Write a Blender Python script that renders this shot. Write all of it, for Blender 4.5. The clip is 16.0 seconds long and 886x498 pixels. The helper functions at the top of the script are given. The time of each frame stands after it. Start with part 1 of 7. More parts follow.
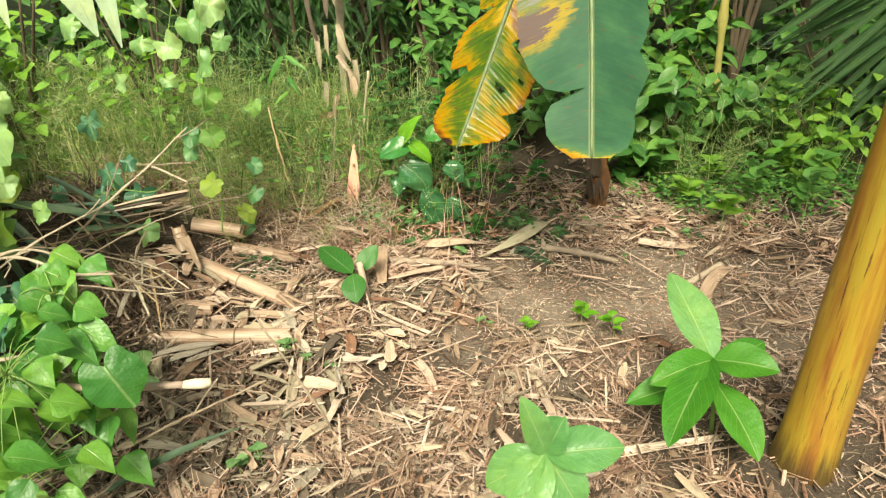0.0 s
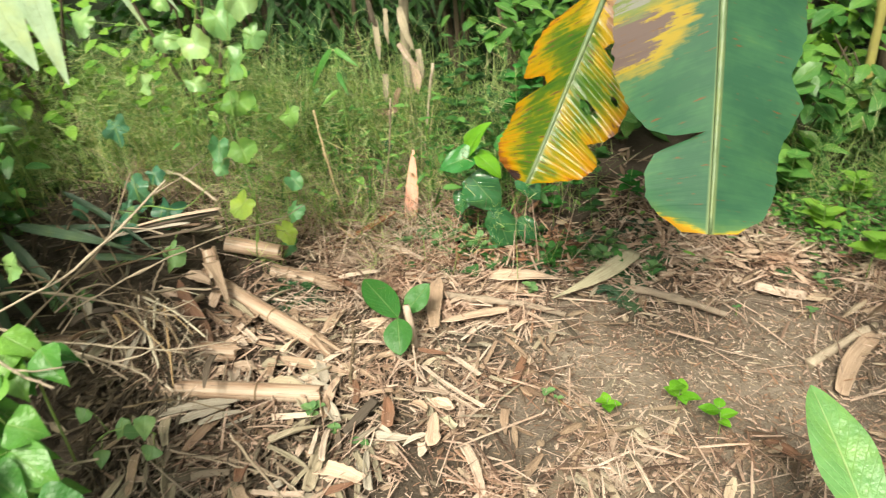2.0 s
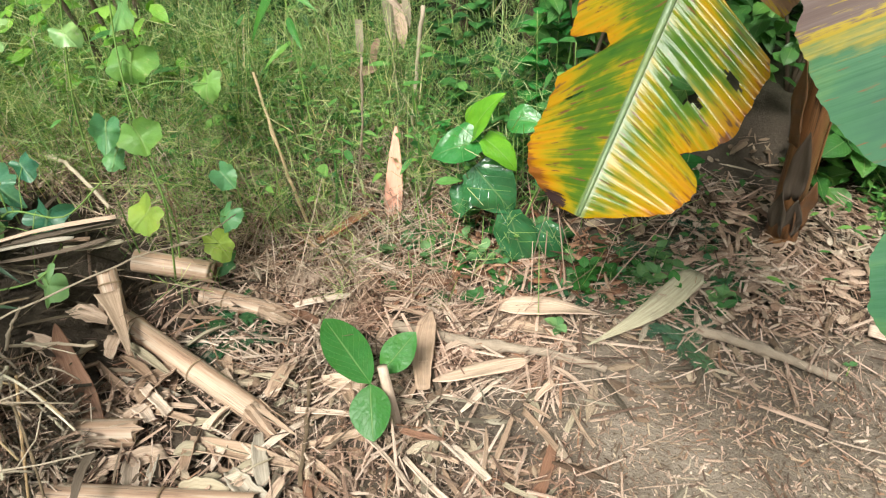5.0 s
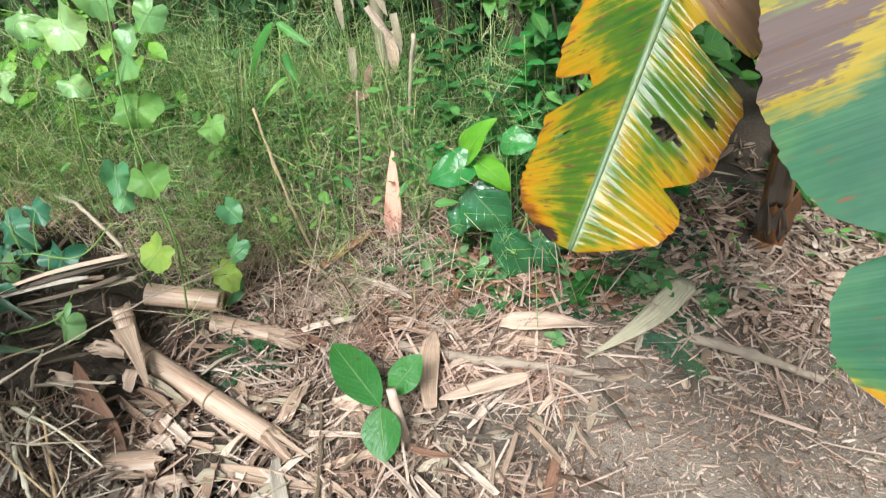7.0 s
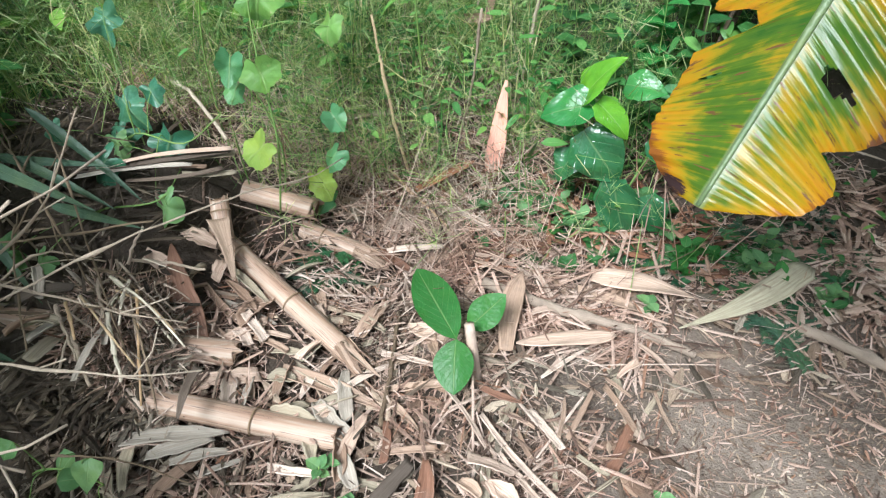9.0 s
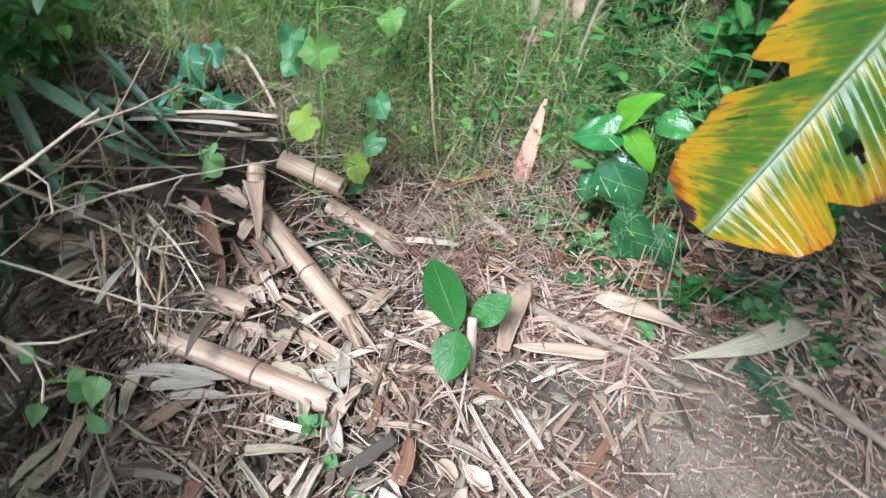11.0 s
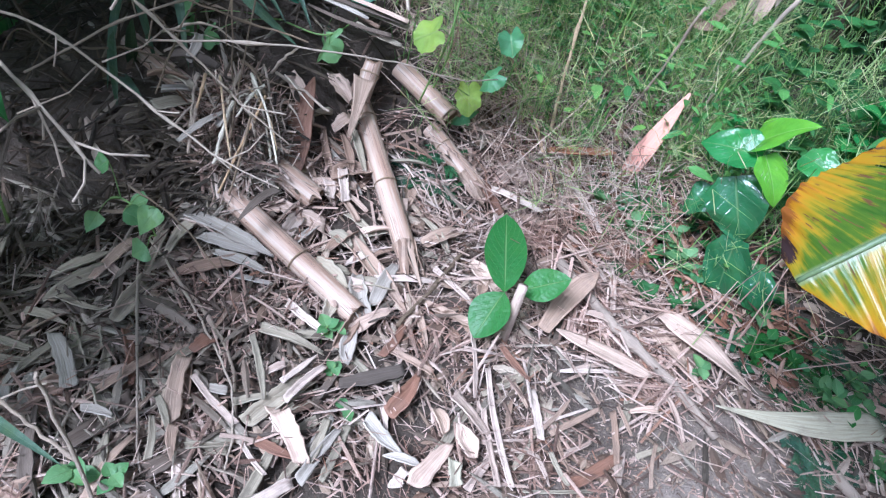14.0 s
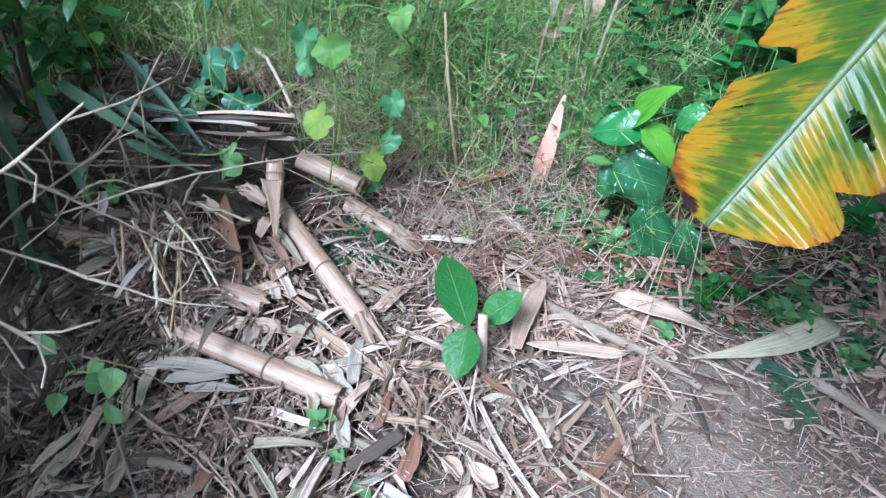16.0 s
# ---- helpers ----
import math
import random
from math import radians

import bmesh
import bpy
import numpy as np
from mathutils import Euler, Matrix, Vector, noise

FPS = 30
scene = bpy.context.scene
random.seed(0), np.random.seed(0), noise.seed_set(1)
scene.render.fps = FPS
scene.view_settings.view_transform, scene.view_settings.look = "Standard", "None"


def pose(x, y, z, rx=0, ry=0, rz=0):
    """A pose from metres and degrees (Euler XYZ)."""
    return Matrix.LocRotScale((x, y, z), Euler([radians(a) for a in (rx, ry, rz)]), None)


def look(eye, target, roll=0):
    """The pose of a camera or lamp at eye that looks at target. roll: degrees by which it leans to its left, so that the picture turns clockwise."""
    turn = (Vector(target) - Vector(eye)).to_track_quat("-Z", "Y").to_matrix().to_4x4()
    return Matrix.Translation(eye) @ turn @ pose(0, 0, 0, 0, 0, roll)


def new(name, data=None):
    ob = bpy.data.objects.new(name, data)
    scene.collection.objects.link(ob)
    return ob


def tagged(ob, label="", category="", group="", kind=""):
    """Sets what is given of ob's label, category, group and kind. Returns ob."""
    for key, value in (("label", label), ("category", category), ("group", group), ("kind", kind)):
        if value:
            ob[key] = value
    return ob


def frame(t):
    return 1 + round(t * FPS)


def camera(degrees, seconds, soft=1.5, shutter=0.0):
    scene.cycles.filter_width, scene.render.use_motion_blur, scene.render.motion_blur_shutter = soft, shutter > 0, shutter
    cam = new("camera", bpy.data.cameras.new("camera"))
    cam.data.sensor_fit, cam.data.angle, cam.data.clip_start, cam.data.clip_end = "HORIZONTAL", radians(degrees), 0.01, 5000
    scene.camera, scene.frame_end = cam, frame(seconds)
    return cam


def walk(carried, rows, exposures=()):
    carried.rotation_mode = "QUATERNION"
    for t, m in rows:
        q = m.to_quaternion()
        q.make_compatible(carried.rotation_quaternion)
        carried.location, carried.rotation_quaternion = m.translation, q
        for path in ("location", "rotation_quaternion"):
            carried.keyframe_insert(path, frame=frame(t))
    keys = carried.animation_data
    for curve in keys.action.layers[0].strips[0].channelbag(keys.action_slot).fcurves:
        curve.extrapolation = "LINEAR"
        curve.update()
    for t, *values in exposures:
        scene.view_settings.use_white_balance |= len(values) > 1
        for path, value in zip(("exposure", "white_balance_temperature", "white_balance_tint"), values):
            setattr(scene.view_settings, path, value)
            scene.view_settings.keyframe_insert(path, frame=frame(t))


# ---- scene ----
cam = camera(69.8, 16.0, soft=1.25, shutter=0.3)
PATH = [
    (0, (0.171, -0.003, 1.205), (0.043, 1.76, 0.269), -3.7),
    (0.5, (0.219, 0.082, 1.258), (-0.023, 1.815, 0.289), -5.3),
    (1, (0.204, 0.214, 1.221), (-0.304, 1.915, 0.3), -2.9),
    (1.5, (0.269, 0.342, 1.251), (-0.256, 1.992, 0.25), -3.9),
    (2, (0.204, 0.463, 1.235), (-0.188, 2.132, 0.205), -5.8),
    (2.5, (0.148, 0.544, 1.213), (0.017, 2.195, 0.091), -2.5),
    (3, (0.09, 0.64, 1.187), (-0.062, 2.252, 0.014), -3.0),
    (3.5, (0.097, 0.92, 1.093), (-0.17, 2.562, -0.017), -1.6),
    (3.7, (0.093, 1.011, 1.067), (-0.325, 2.645, -0.007), -3.0),
    (5.8, (0.079, 1.056, 1.146), (-0.229, 2.609, -0.076), -7.2),
    (6, (0.081, 1.052, 1.17), (-0.253, 2.635, -0.005), -8.4),
    (6.5, (0.087, 1.047, 1.178), (-0.263, 2.646, 0.029), -7.4),
    (7, (0.084, 1.042, 1.17), (-0.268, 2.615, -0.014), -7.6),
    (7.5, (0.07, 1.041, 1.136), (-0.367, 2.5, -0.16), -7.2),
    (8, (0.037, 1.055, 1.102), (-0.468, 2.442, -0.247), -5.5),
    (8.5, (0.036, 1.073, 1.105), (-0.558, 2.437, -0.232), -7.3),
    (8.7, (0.039, 1.075, 1.114), (-0.556, 2.456, -0.205), -6.3),
    (10.8, (0.049, 0.963, 1.124), (-0.492, 2.409, -0.147), 0.5),
    (11, (0.062, 0.989, 1.123), (-0.566, 2.407, -0.141), 4.3),
    (11.5, (0.086, 1.023, 1.112), (-0.537, 2.343, -0.255), 8.1),
    (12, (0.09, 1.034, 1.102), (-0.571, 2.349, -0.252), 8.6),
    (12.5, (0.094, 1.041, 1.093), (-0.597, 2.297, -0.302), 8.7),
    (13, (0.097, 1.034, 1.072), (-0.72, 2.152, -0.37), 11.2),
    (13.5, (0.101, 1.061, 1.081), (-0.737, 2.246, -0.296), 13.5),
    (14, (0.103, 1.057, 1.071), (-0.704, 2.233, -0.331), 17.3),
    (14.5, (0.116, 1.067, 1.075), (-0.718, 2.234, -0.319), 15.1),
    (15, (0.111, 1.073, 1.081), (-0.689, 2.278, -0.301), 9.0),
    (15.5, (0.112, 1.025, 1.093), (-0.67, 2.304, -0.23), 4.8),
    (16, (0.128, 1.017, 1.112), (-0.623, 2.376, -0.149), 1.1),
]
EXPOSURES = [
    (0, 0.61, 7900, -2), (1, 0.65, 7100, 0), (3, 0.55, 7500, 0), (6, 0.61, 6050, 3), (7, 0.60, 5900, 4), (8.5, 0.57, 5700, 5),
    (11.5, 0.57, 5250, 7), (12.5, 0.57, 5050, 9), (14.5, 0.59, 4750, 15), (15.5, 0.59, 4700, 11), (16, 0.59, 4750, 7),
]
walk(cam, [(t, look(eye, target, roll)) for t, eye, target, roll in PATH], EXPOSURES)

# ---- light: bright overcast sky, veiled sun from the upper left ----
world = bpy.data.worlds.new("overcast_sky")
scene.world = world
world.use_nodes = True
wn = world.node_tree.nodes
sky = wn.new("ShaderNodeTexSky")
sky.sky_type, sky.sun_disc = "NISHITA", False
SUN_ELEVATION, SUN_ROTATION = radians(52), radians(-173)
sky.sun_elevation, sky.sun_rotation = SUN_ELEVATION, SUN_ROTATION
sky.dust_density, sky.air_density = 4.0, 1.0
wn["Background"].inputs["Strength"].default_value = 0.11
veil = wn.new("ShaderNodeHueSaturation")
veil.inputs["Saturation"].default_value = 0.15
world.node_tree.links.new(sky.outputs[0], veil.inputs["Color"])
world.node_tree.links.new(veil.outputs[0], wn["Background"].inputs["Color"])
sun = new("sun", bpy.data.lights.new("sun", "SUN"))
sun.data.energy, sun.data.angle, sun.data.color = 4.85, radians(22), (1.0, 0.95, 0.88)
sun.rotation_euler = (Vector((math.sin(SUN_ROTATION) * math.cos(SUN_ELEVATION), math.cos(SUN_ROTATION) * math.cos(SUN_ELEVATION), math.sin(SUN_ELEVATION)))).to_track_quat("Z", "Y").to_euler()


# ---- materials ----
class Nodes:
    """A short way to wire a node material."""

    def __init__(self, name, rough=0.6, spec=0.4):
        self.mat = bpy.data.materials.new(name)
        self.mat.use_nodes = True
        self.t = self.mat.node_tree
        self.bsdf = self.t.nodes["Principled BSDF"]
        self.bsdf.inputs["Roughness"].default_value = rough
        self.bsdf.inputs["Specular IOR Level"].default_value = spec

    def add(self, kind, **values):
        n = self.t.nodes.new("ShaderNode" + kind)
        for k, v in values.items():
            if k in n.inputs:
                n.inputs[k].default_value = v
        return n

    def link(self, a, b):
        self.t.links.new(a, b)
        return b

    def noise(self, vec, scale, detail=4.0, rough=0.6):
        n = self.add("TexNoise", Scale=scale, Detail=detail, Roughness=rough)
        if vec is not None:
            self.link(vec, n.inputs["Vector"])
        return n.outputs["Fac"]

    def stretch(self, vec, x, y, z=1.0):
        m = self.add("Mapping")
        m.inputs["Scale"].default_value = (x, y, z)
        self.link(vec, m.inputs["Vector"])
        return m.outputs[0]

    def uv(self, name="UVMap"):
        n = self.add("UVMap")
        n.uv_map = name
        return n.outputs[0]

    def place(self):
        return self.add("TexCoord").outputs["Object"]

    def ramp(self, fac, *stops):
        r = self.add("ValToRGB")
        e = r.color_ramp.elements
        while len(e) < len(stops):
            e.new(0.5)
        for el, (p, c) in zip(e, stops):
            el.position, el.color = p, (*c, 1)
        self.link(fac, r.inputs[0])
        return r.outputs[0]

    def grey(self, fac, lo, hi, a=0.0, b=1.0):
        m = self.add("MapRange")
        for k, v in zip(("From Min", "From Max", "To Min", "To Max"), (lo, hi, a, b)):
            m.inputs[k].default_value = v
        self.link(fac, m.inputs["Value"])
        return m.outputs[0]

    def math(self, op, a, b):
        m = self.add("Math")
        m.operation = op
        for n, v in enumerate((a, b)):
            if isinstance(v, (int, float)):
                m.inputs[n].default_value = v
            else:
                self.link(v, m.inputs[n])
        return m.outputs[0]

    def mix(self, fac, a, b, blend="MIX"):
        m = self.add("Mix")
        m.data_type, m.blend_type = "RGBA", blend
        for n, v in ((0, fac), (6, a), (7, b)):
            if isinstance(v, (int, float)):
                m.inputs[n].default_value = v
            elif isinstance(v, tuple):
                m.inputs[n].default_value = (*v, 1)
            else:
                self.link(v, m.inputs[n])
        return m.outputs[2]

    def island(self):
        return self.add("NewGeometry").outputs["Random Per Island"]

    def each(self):
        return self.add("ObjectInfo").outputs["Random"]

    def bump(self, height, strength=0.3, distance=0.004):
        b = self.add("Bump", Strength=strength, Distance=distance)
        self.link(height, b.inputs["Height"])
        self.link(b.outputs[0], self.bsdf.inputs["Normal"])

    def done(self, colour, glow=0.0, tint=(1, 1, 1)):
        """glow: the share of light that passes through a thin leaf."""
        self.link(colour, self.bsdf.inputs["Base Color"])
        if glow:
            tr = self.add("BsdfTranslucent")
            self.link(self.mix(1.0, colour, tint, "MULTIPLY"), tr.inputs[0])
            mx = self.add("MixShader")
            mx.inputs[0].default_value = glow
            self.link(self.bsdf.outputs[0], mx.inputs[1])
            self.link(tr.outputs[0], mx.inputs[2])
            self.link(mx.outputs[0], self.t.nodes["Material Output"].inputs[0])
        return self.mat


def soil_material():
    n = Nodes("soil", 0.95, 0.15)
    p = n.place()
    c = n.ramp(n.noise(p, 3.0, 6), (0.3, (0.10, 0.078, 0.064)), (0.5, (0.185, 0.148, 0.122)), (0.72, (0.30, 0.248, 0.205)))
    sep = n.add("SeparateXYZ")
    n.link(p, sep.inputs[0])
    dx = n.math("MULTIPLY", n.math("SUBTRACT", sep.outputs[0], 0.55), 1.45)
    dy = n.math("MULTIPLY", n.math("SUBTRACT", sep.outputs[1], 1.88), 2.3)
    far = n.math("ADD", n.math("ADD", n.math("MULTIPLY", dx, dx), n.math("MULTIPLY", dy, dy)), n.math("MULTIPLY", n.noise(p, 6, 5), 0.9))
    # dark humus under mulch, also standing in for shade in litter gaps
    humus_shade = n.grey(far, 1.0, 1.9, 0.0, 0.78)
    c = n.mix(humus_shade, c, (0.055, 0.042, 0.032))
    # far ground painted near-black green to read as dim undergrowth
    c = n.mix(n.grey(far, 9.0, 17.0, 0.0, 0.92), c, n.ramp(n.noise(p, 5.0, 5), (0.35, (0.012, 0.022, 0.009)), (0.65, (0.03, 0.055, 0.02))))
    grit = n.math("MULTIPLY", n.grey(n.noise(p, 160, 3), 0.52, 0.75), n.math("SUBTRACT", 1.0, humus_shade))
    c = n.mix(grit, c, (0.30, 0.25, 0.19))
    n.bump(n.math("ADD", n.noise(p, 45, 8, 0.7), n.math("MULTIPLY", n.noise(p, 220, 3), 0.5)), 0.9, 0.012)
    return n.done(c)


def dry_material(name, stops, rough=0.7, spec=0.3, fibre=(60, 6), per_object=False, wear=0.5, glow=0.0, grain=0.65):
    """Dry plant matter: fibres run along the piece, pieces differ in tone, with grey weathering."""
    n = Nodes(name, rough, spec)
    uv = n.uv()
    rnd = n.each() if per_object else n.island()
    c = n.ramp(rnd, *stops)
    fib = n.noise(n.stretch(uv, fibre[0], fibre[1]), 1.0 * 10, 4)
    c = n.mix(n.grey(fib, 0.35, 0.7, 0.0, grain), c, n.mix(1.0, c, (0.55, 0.5, 0.45), "MULTIPLY"))
    blot = n.noise(n.place(), 22, 5, 0.65)
    c = n.mix(n.grey(blot, 0.5, 0.72, 0.0, wear), c, (0.13, 0.105, 0.085))
    if not per_object:
        c = n.mix(n.grey(n.noise(n.place(), 4.5, 4, 0.6), 0.42, 0.68, 0.0, 0.6), c, n.mix(1.0, c, (0.84, 0.58, 0.50), "MULTIPLY"))
    n.bump(fib, 0.7, 0.004)
    return n.done(c, glow, (1.0, 0.9, 0.75))


def leaf_material(name, stops, rough=0.38, spec=0.5, glow=0.3, veins=0.5, per_object=False, blotch=None, vein_scale=9.0):
    """A living leaf: pale midrib and side veins in relief, uneven green, light through it."""
    n = Nodes(name, rough, spec)
    uv = n.uv()
    sep = n.add("SeparateXYZ")
    n.link(uv, sep.inputs[0])
    u, v = sep.outputs[0], sep.outputs[1]
    au = n.math("ABSOLUTE", u, 0)
    rnd = n.each() if per_object else n.island()
    c = n.ramp(rnd, *stops)
    c = n.mix(n.grey(n.noise(n.place(), 35, 5), 0.4, 0.7, 0.0, 0.45), c, n.mix(1.0, c, (0.55, 0.62, 0.5), "MULTIPLY"))
    c = n.mix(n.grey(n.noise(n.place(), 17, 4, 0.6), 0.45, 0.68, 0.0, 0.55), c, n.mix(1.0, c, (1.45, 1.2, 0.75), "MULTIPLY"))
    slant = n.math("SUBTRACT", v, n.math("MULTIPLY", au, 0.35))
    wave = n.math("ABSOLUTE", n.math("SINE", n.math("MULTIPLY", slant, vein_scale * 3.1416), 0), 0)
    side = n.grey(wave, 0.0, 0.16, 1.0, 0.0)
    rib = n.grey(au, 0.015, 0.06, 1.0, 0.0)
    lines = n.math("MAXIMUM", n.math("MULTIPLY", side, 0.55), rib)
    c = n.mix(n.math("MULTIPLY", lines, veins), c, n.mix(0.5, c, (0.42, 0.52, 0.24)))
    if blotch:
        spots = n.grey(n.noise(n.place(), blotch[1], 5, 0.7), blotch[2], blotch[2] + 0.08)
        c = n.mix(spots, c, blotch[0])
    n.bump(n.math("SUBTRACT", n.math("ADD", n.noise(n.place(), 120, 3), n.math("MULTIPLY", n.noise(n.place(), 32, 3), 2.2)), n.math("MULTIPLY", lines, 1.2)), 0.45, 0.0035)
    return n.done(c, glow, (1.0, 1.0, 0.55))


def banana_material(name, yellow_stops, tip, edge, patches, rough, grain=0.55, relief=0.35, flecks=0.60, through_light=0.36, spec=0.5):
    """Banana blade. UVMap: metres across and along. rel: share across and along."""
    n = Nodes(name, rough, spec)
    uv = n.uv()
    sep = n.add("SeparateXYZ")
    n.link(uv, sep.inputs[0])
    rel = n.add("SeparateXYZ")
    n.link(n.uv("rel"), rel.inputs[0])
    au = n.math("ABSOLUTE", rel.outputs[0], 0)
    au_m = n.math("ABSOLUTE", sep.outputs[0], 0)
    streak = n.noise(n.stretch(uv, 7, 110), 1.0, 6, 0.7)
    broad = n.noise(n.stretch(uv, 6, 8), 1.0, 4, 0.6)
    age = n.math("ADD", n.math("ADD", n.math("MULTIPLY", streak, grain), (0.55 - grain) * 0.5), n.math("ADD", n.math("MULTIPLY", broad, 1.15), -0.2))
    age = n.math("ADD", age, n.math("MULTIPLY", n.math("POWER", au, 2.5), edge))
    age = n.math("ADD", age, n.grey(sep.outputs[1], 0.0, tip[0], tip[1], 0.0))
    c = n.ramp(age, *yellow_stops)
    rib = n.grey(au_m, 0.005, 0.009, 1.0, 0.0)
    c = n.mix(n.math("MULTIPLY", rib, 0.8), c, (0.17, 0.22, 0.10))
    for colour, side, along, spread, fringe in patches:
        du = n.math("MULTIPLY", n.math("SUBTRACT", sep.outputs[0], side), 1.0 / spread[0])
        dv = n.math("MULTIPLY", n.math("SUBTRACT", sep.outputs[1], along), 1.0 / spread[1])
        d = n.math("ADD", n.math("MULTIPLY", du, du), n.math("MULTIPLY", dv, dv))
        d = n.math("ADD", d, n.math("MULTIPLY", n.math("SUBTRACT", streak, 0.5), 4.2))
        d = n.math("ADD", d, n.math("MULTIPLY", n.math("SUBTRACT", n.noise(n.stretch(uv, 22, 40), 1.0, 3), 0.5), 2.6))
        if fringe:
            c = n.mix(n.grey(d, 1.5, 2.6, 0.95, 0.0), c, fringe)
        c = n.mix(n.grey(d, 0.75, 1.0, 1.0, 0.0), c, colour)
    spots = n.grey(n.noise(n.stretch(uv, 22, 130), 1.0, 3), flecks, flecks + 0.06)
    c = n.mix(spots, c, (0.12, 0.06, 0.025))
    ridge = n.noise(n.stretch(uv, 1.5, 160), 1.0, 2)
    n.bump(ridge, relief, 0.003)
    return n.done(c, through_light, (1.0, 0.95, 0.5))


def stem_material(name, stops, streak_colour, amount, rough=0.35, fibre=0.6, rot=None):
    n = Nodes(name, rough, 0.5)
    uv = n.uv()
    c = n.ramp(n.noise(n.stretch(uv, 2.2, 1.1), 2.0, 4), *stops)
    fine = n.noise(n.stretch(uv, 26, 2.2), 1.6, 5, 0.7)
    c = n.mix(n.grey(fine, 0.5, 0.75, 0.0, fibre), c, n.mix(1.0, c, (0.62, 0.42, 0.22), "MULTIPLY"))
    bl = n.noise(n.stretch(uv, 8, 1.6), 1.7, 6, 0.75)
    c = n.mix(n.grey(bl, amount, amount + 0.07), c, streak_colour)
    if rot:
        sep = n.add("SeparateXYZ")
        n.link(uv, sep.inputs[0])
        up = n.math("ADD", sep.outputs[1], n.math("MULTIPLY", n.math("SUBTRACT", bl, 0.5), 0.35))
        c = n.mix(n.grey(up, rot[0], rot[1], 0.85, 0.0), c, (0.035, 0.022, 0.014))
    n.bump(n.noise(n.stretch(uv, 40, 3), 2.0, 3), 0.3, 0.004)
    return n.done(c)


SOIL = soil_material()
TAN = [(0.0, (0.08, 0.052, 0.04)), (0.24, (0.29, 0.195, 0.15)), (0.5, (0.58, 0.43, 0.345)), (0.88, (0.82, 0.675, 0.58)), (0.95, (0.48, 0.30, 0.21)), (1.0, (0.34, 0.19, 0.12))]
STRAW = dry_material("straw", TAN, 0.65)
CHIP = dry_material("leaf_litter", [(0.0, (0.10, 0.07, 0.05)), (0.35, (0.27, 0.195, 0.14)), (0.7, (0.46, 0.36, 0.265)), (1.0, (0.74, 0.64, 0.50))], 0.65)
THATCH = dry_material("thatch", [(0.0, (0.22, 0.14, 0.10)), (0.4, (0.52, 0.39, 0.30)), (1.0, (0.84, 0.71, 0.59))], 0.65)
GREYLITTER = dry_material("grey_litter", [(0.0, (0.08, 0.066, 0.05)), (0.4, (0.20, 0.17, 0.13)), (0.8, (0.38, 0.33, 0.26)), (1.0, (0.60, 0.54, 0.44))], 0.75)
# near-black litter tone that carries the shade of the brush heap
SHADELITTER = dry_material("shade_litter", [(0.0, (0.03, 0.024, 0.017)), (0.6, (0.08, 0.062, 0.042)), (0.95, (0.16, 0.125, 0.085)), (1.0, (0.36, 0.30, 0.22))], 0.8)
SHEATH_PALE = dry_material("pale_sheath", [(0.0, (0.46, 0.345, 0.275)), (0.5, (0.60, 0.47, 0.39)), (1.0, (0.76, 0.63, 0.535))], 0.5, fibre=(1.3, 0.10), per_object=True, wear=0.5, grain=0.85)
SHEATH_TAN = dry_material("tan_sheath", [(0.0, (0.28, 0.185, 0.13)), (1.0, (0.50, 0.365, 0.275))], 0.65, fibre=(1.3, 0.10), per_object=True, wear=0.5, grain=0.85)
SHEATH_GREY = dry_material("grey_sheath", [(0.0, (0.33, 0.29, 0.215)), (1.0, (0.45, 0.385, 0.285))], 0.75, fibre=(1.3, 0.10), per_object=True, wear=0.5, grain=0.85)
SHEATH_RUST = dry_material("rust_sheath", [(0.0, (0.36, 0.15, 0.075)), (1.0, (0.46, 0.22, 0.12))], 0.6, fibre=(1.3, 0.10), per_object=True, wear=0.3, grain=0.85)
SHEATH_RED = dry_material("red_brown_sheath", [(0.0, (0.17, 0.085, 0.055)), (1.0, (0.28, 0.15, 0.10))], 0.6, fibre=(1.3, 0.10), per_object=True, wear=0.4, grain=0.85)
SHEATH_PINK = dry_material("pink_sheath", [(0.0, (0.70, 0.36, 0.27)), (1.0, (0.74, 0.40, 0.31))], 0.45, fibre=(1.2, 0.1), per_object=True, wear=0.12, grain=0.2)
SHEATH_PINKISH = dry_material("pinkish_sheath", [(0.0, (0.60, 0.445, 0.35)), (1.0, (0.64, 0.485, 0.385))], 0.55, fibre=(1.3, 0.10), per_object=True, wear=0.3, grain=0.85)
SHEATH_SAGE = dry_material("sage_sheath", [(0.0, (0.47, 0.43, 0.31)), (1.0, (0.52, 0.475, 0.35))], 0.6, fibre=(1.3, 0.10), per_object=True, wear=0.4, grain=0.85)
SHEATH_ASH = dry_material("ash_sheath", [(0.0, (0.38, 0.335, 0.28)), (1.0, (0.52, 0.465, 0.40))], 0.7, fibre=(1.3, 0.10), per_object=True, wear=0.35, grain=0.85)
SHEATH_DARK = dry_material("dark_sheath", [(0.0, (0.10, 0.08, 0.065)), (1.0, (0.17, 0.13, 0.10))], 0.8, fibre=(1.3, 0.10), per_object=True, wear=0.5, grain=0.85)
CULM = stem_material("bamboo_culm", [(0.30, (0.25, 0.135, 0.09)), (0.45, (0.40, 0.265, 0.19)), (0.60, (0.50, 0.40, 0.32)), (0.75, (0.60, 0.51, 0.42))], (0.14, 0.085, 0.06), 0.55, 0.45, 0.35)
NODE_RING = dry_material("culm_node", [(0.0, (0.30, 0.21, 0.13)), (1.0, (0.36, 0.26, 0.165))], 0.8, per_object=True)
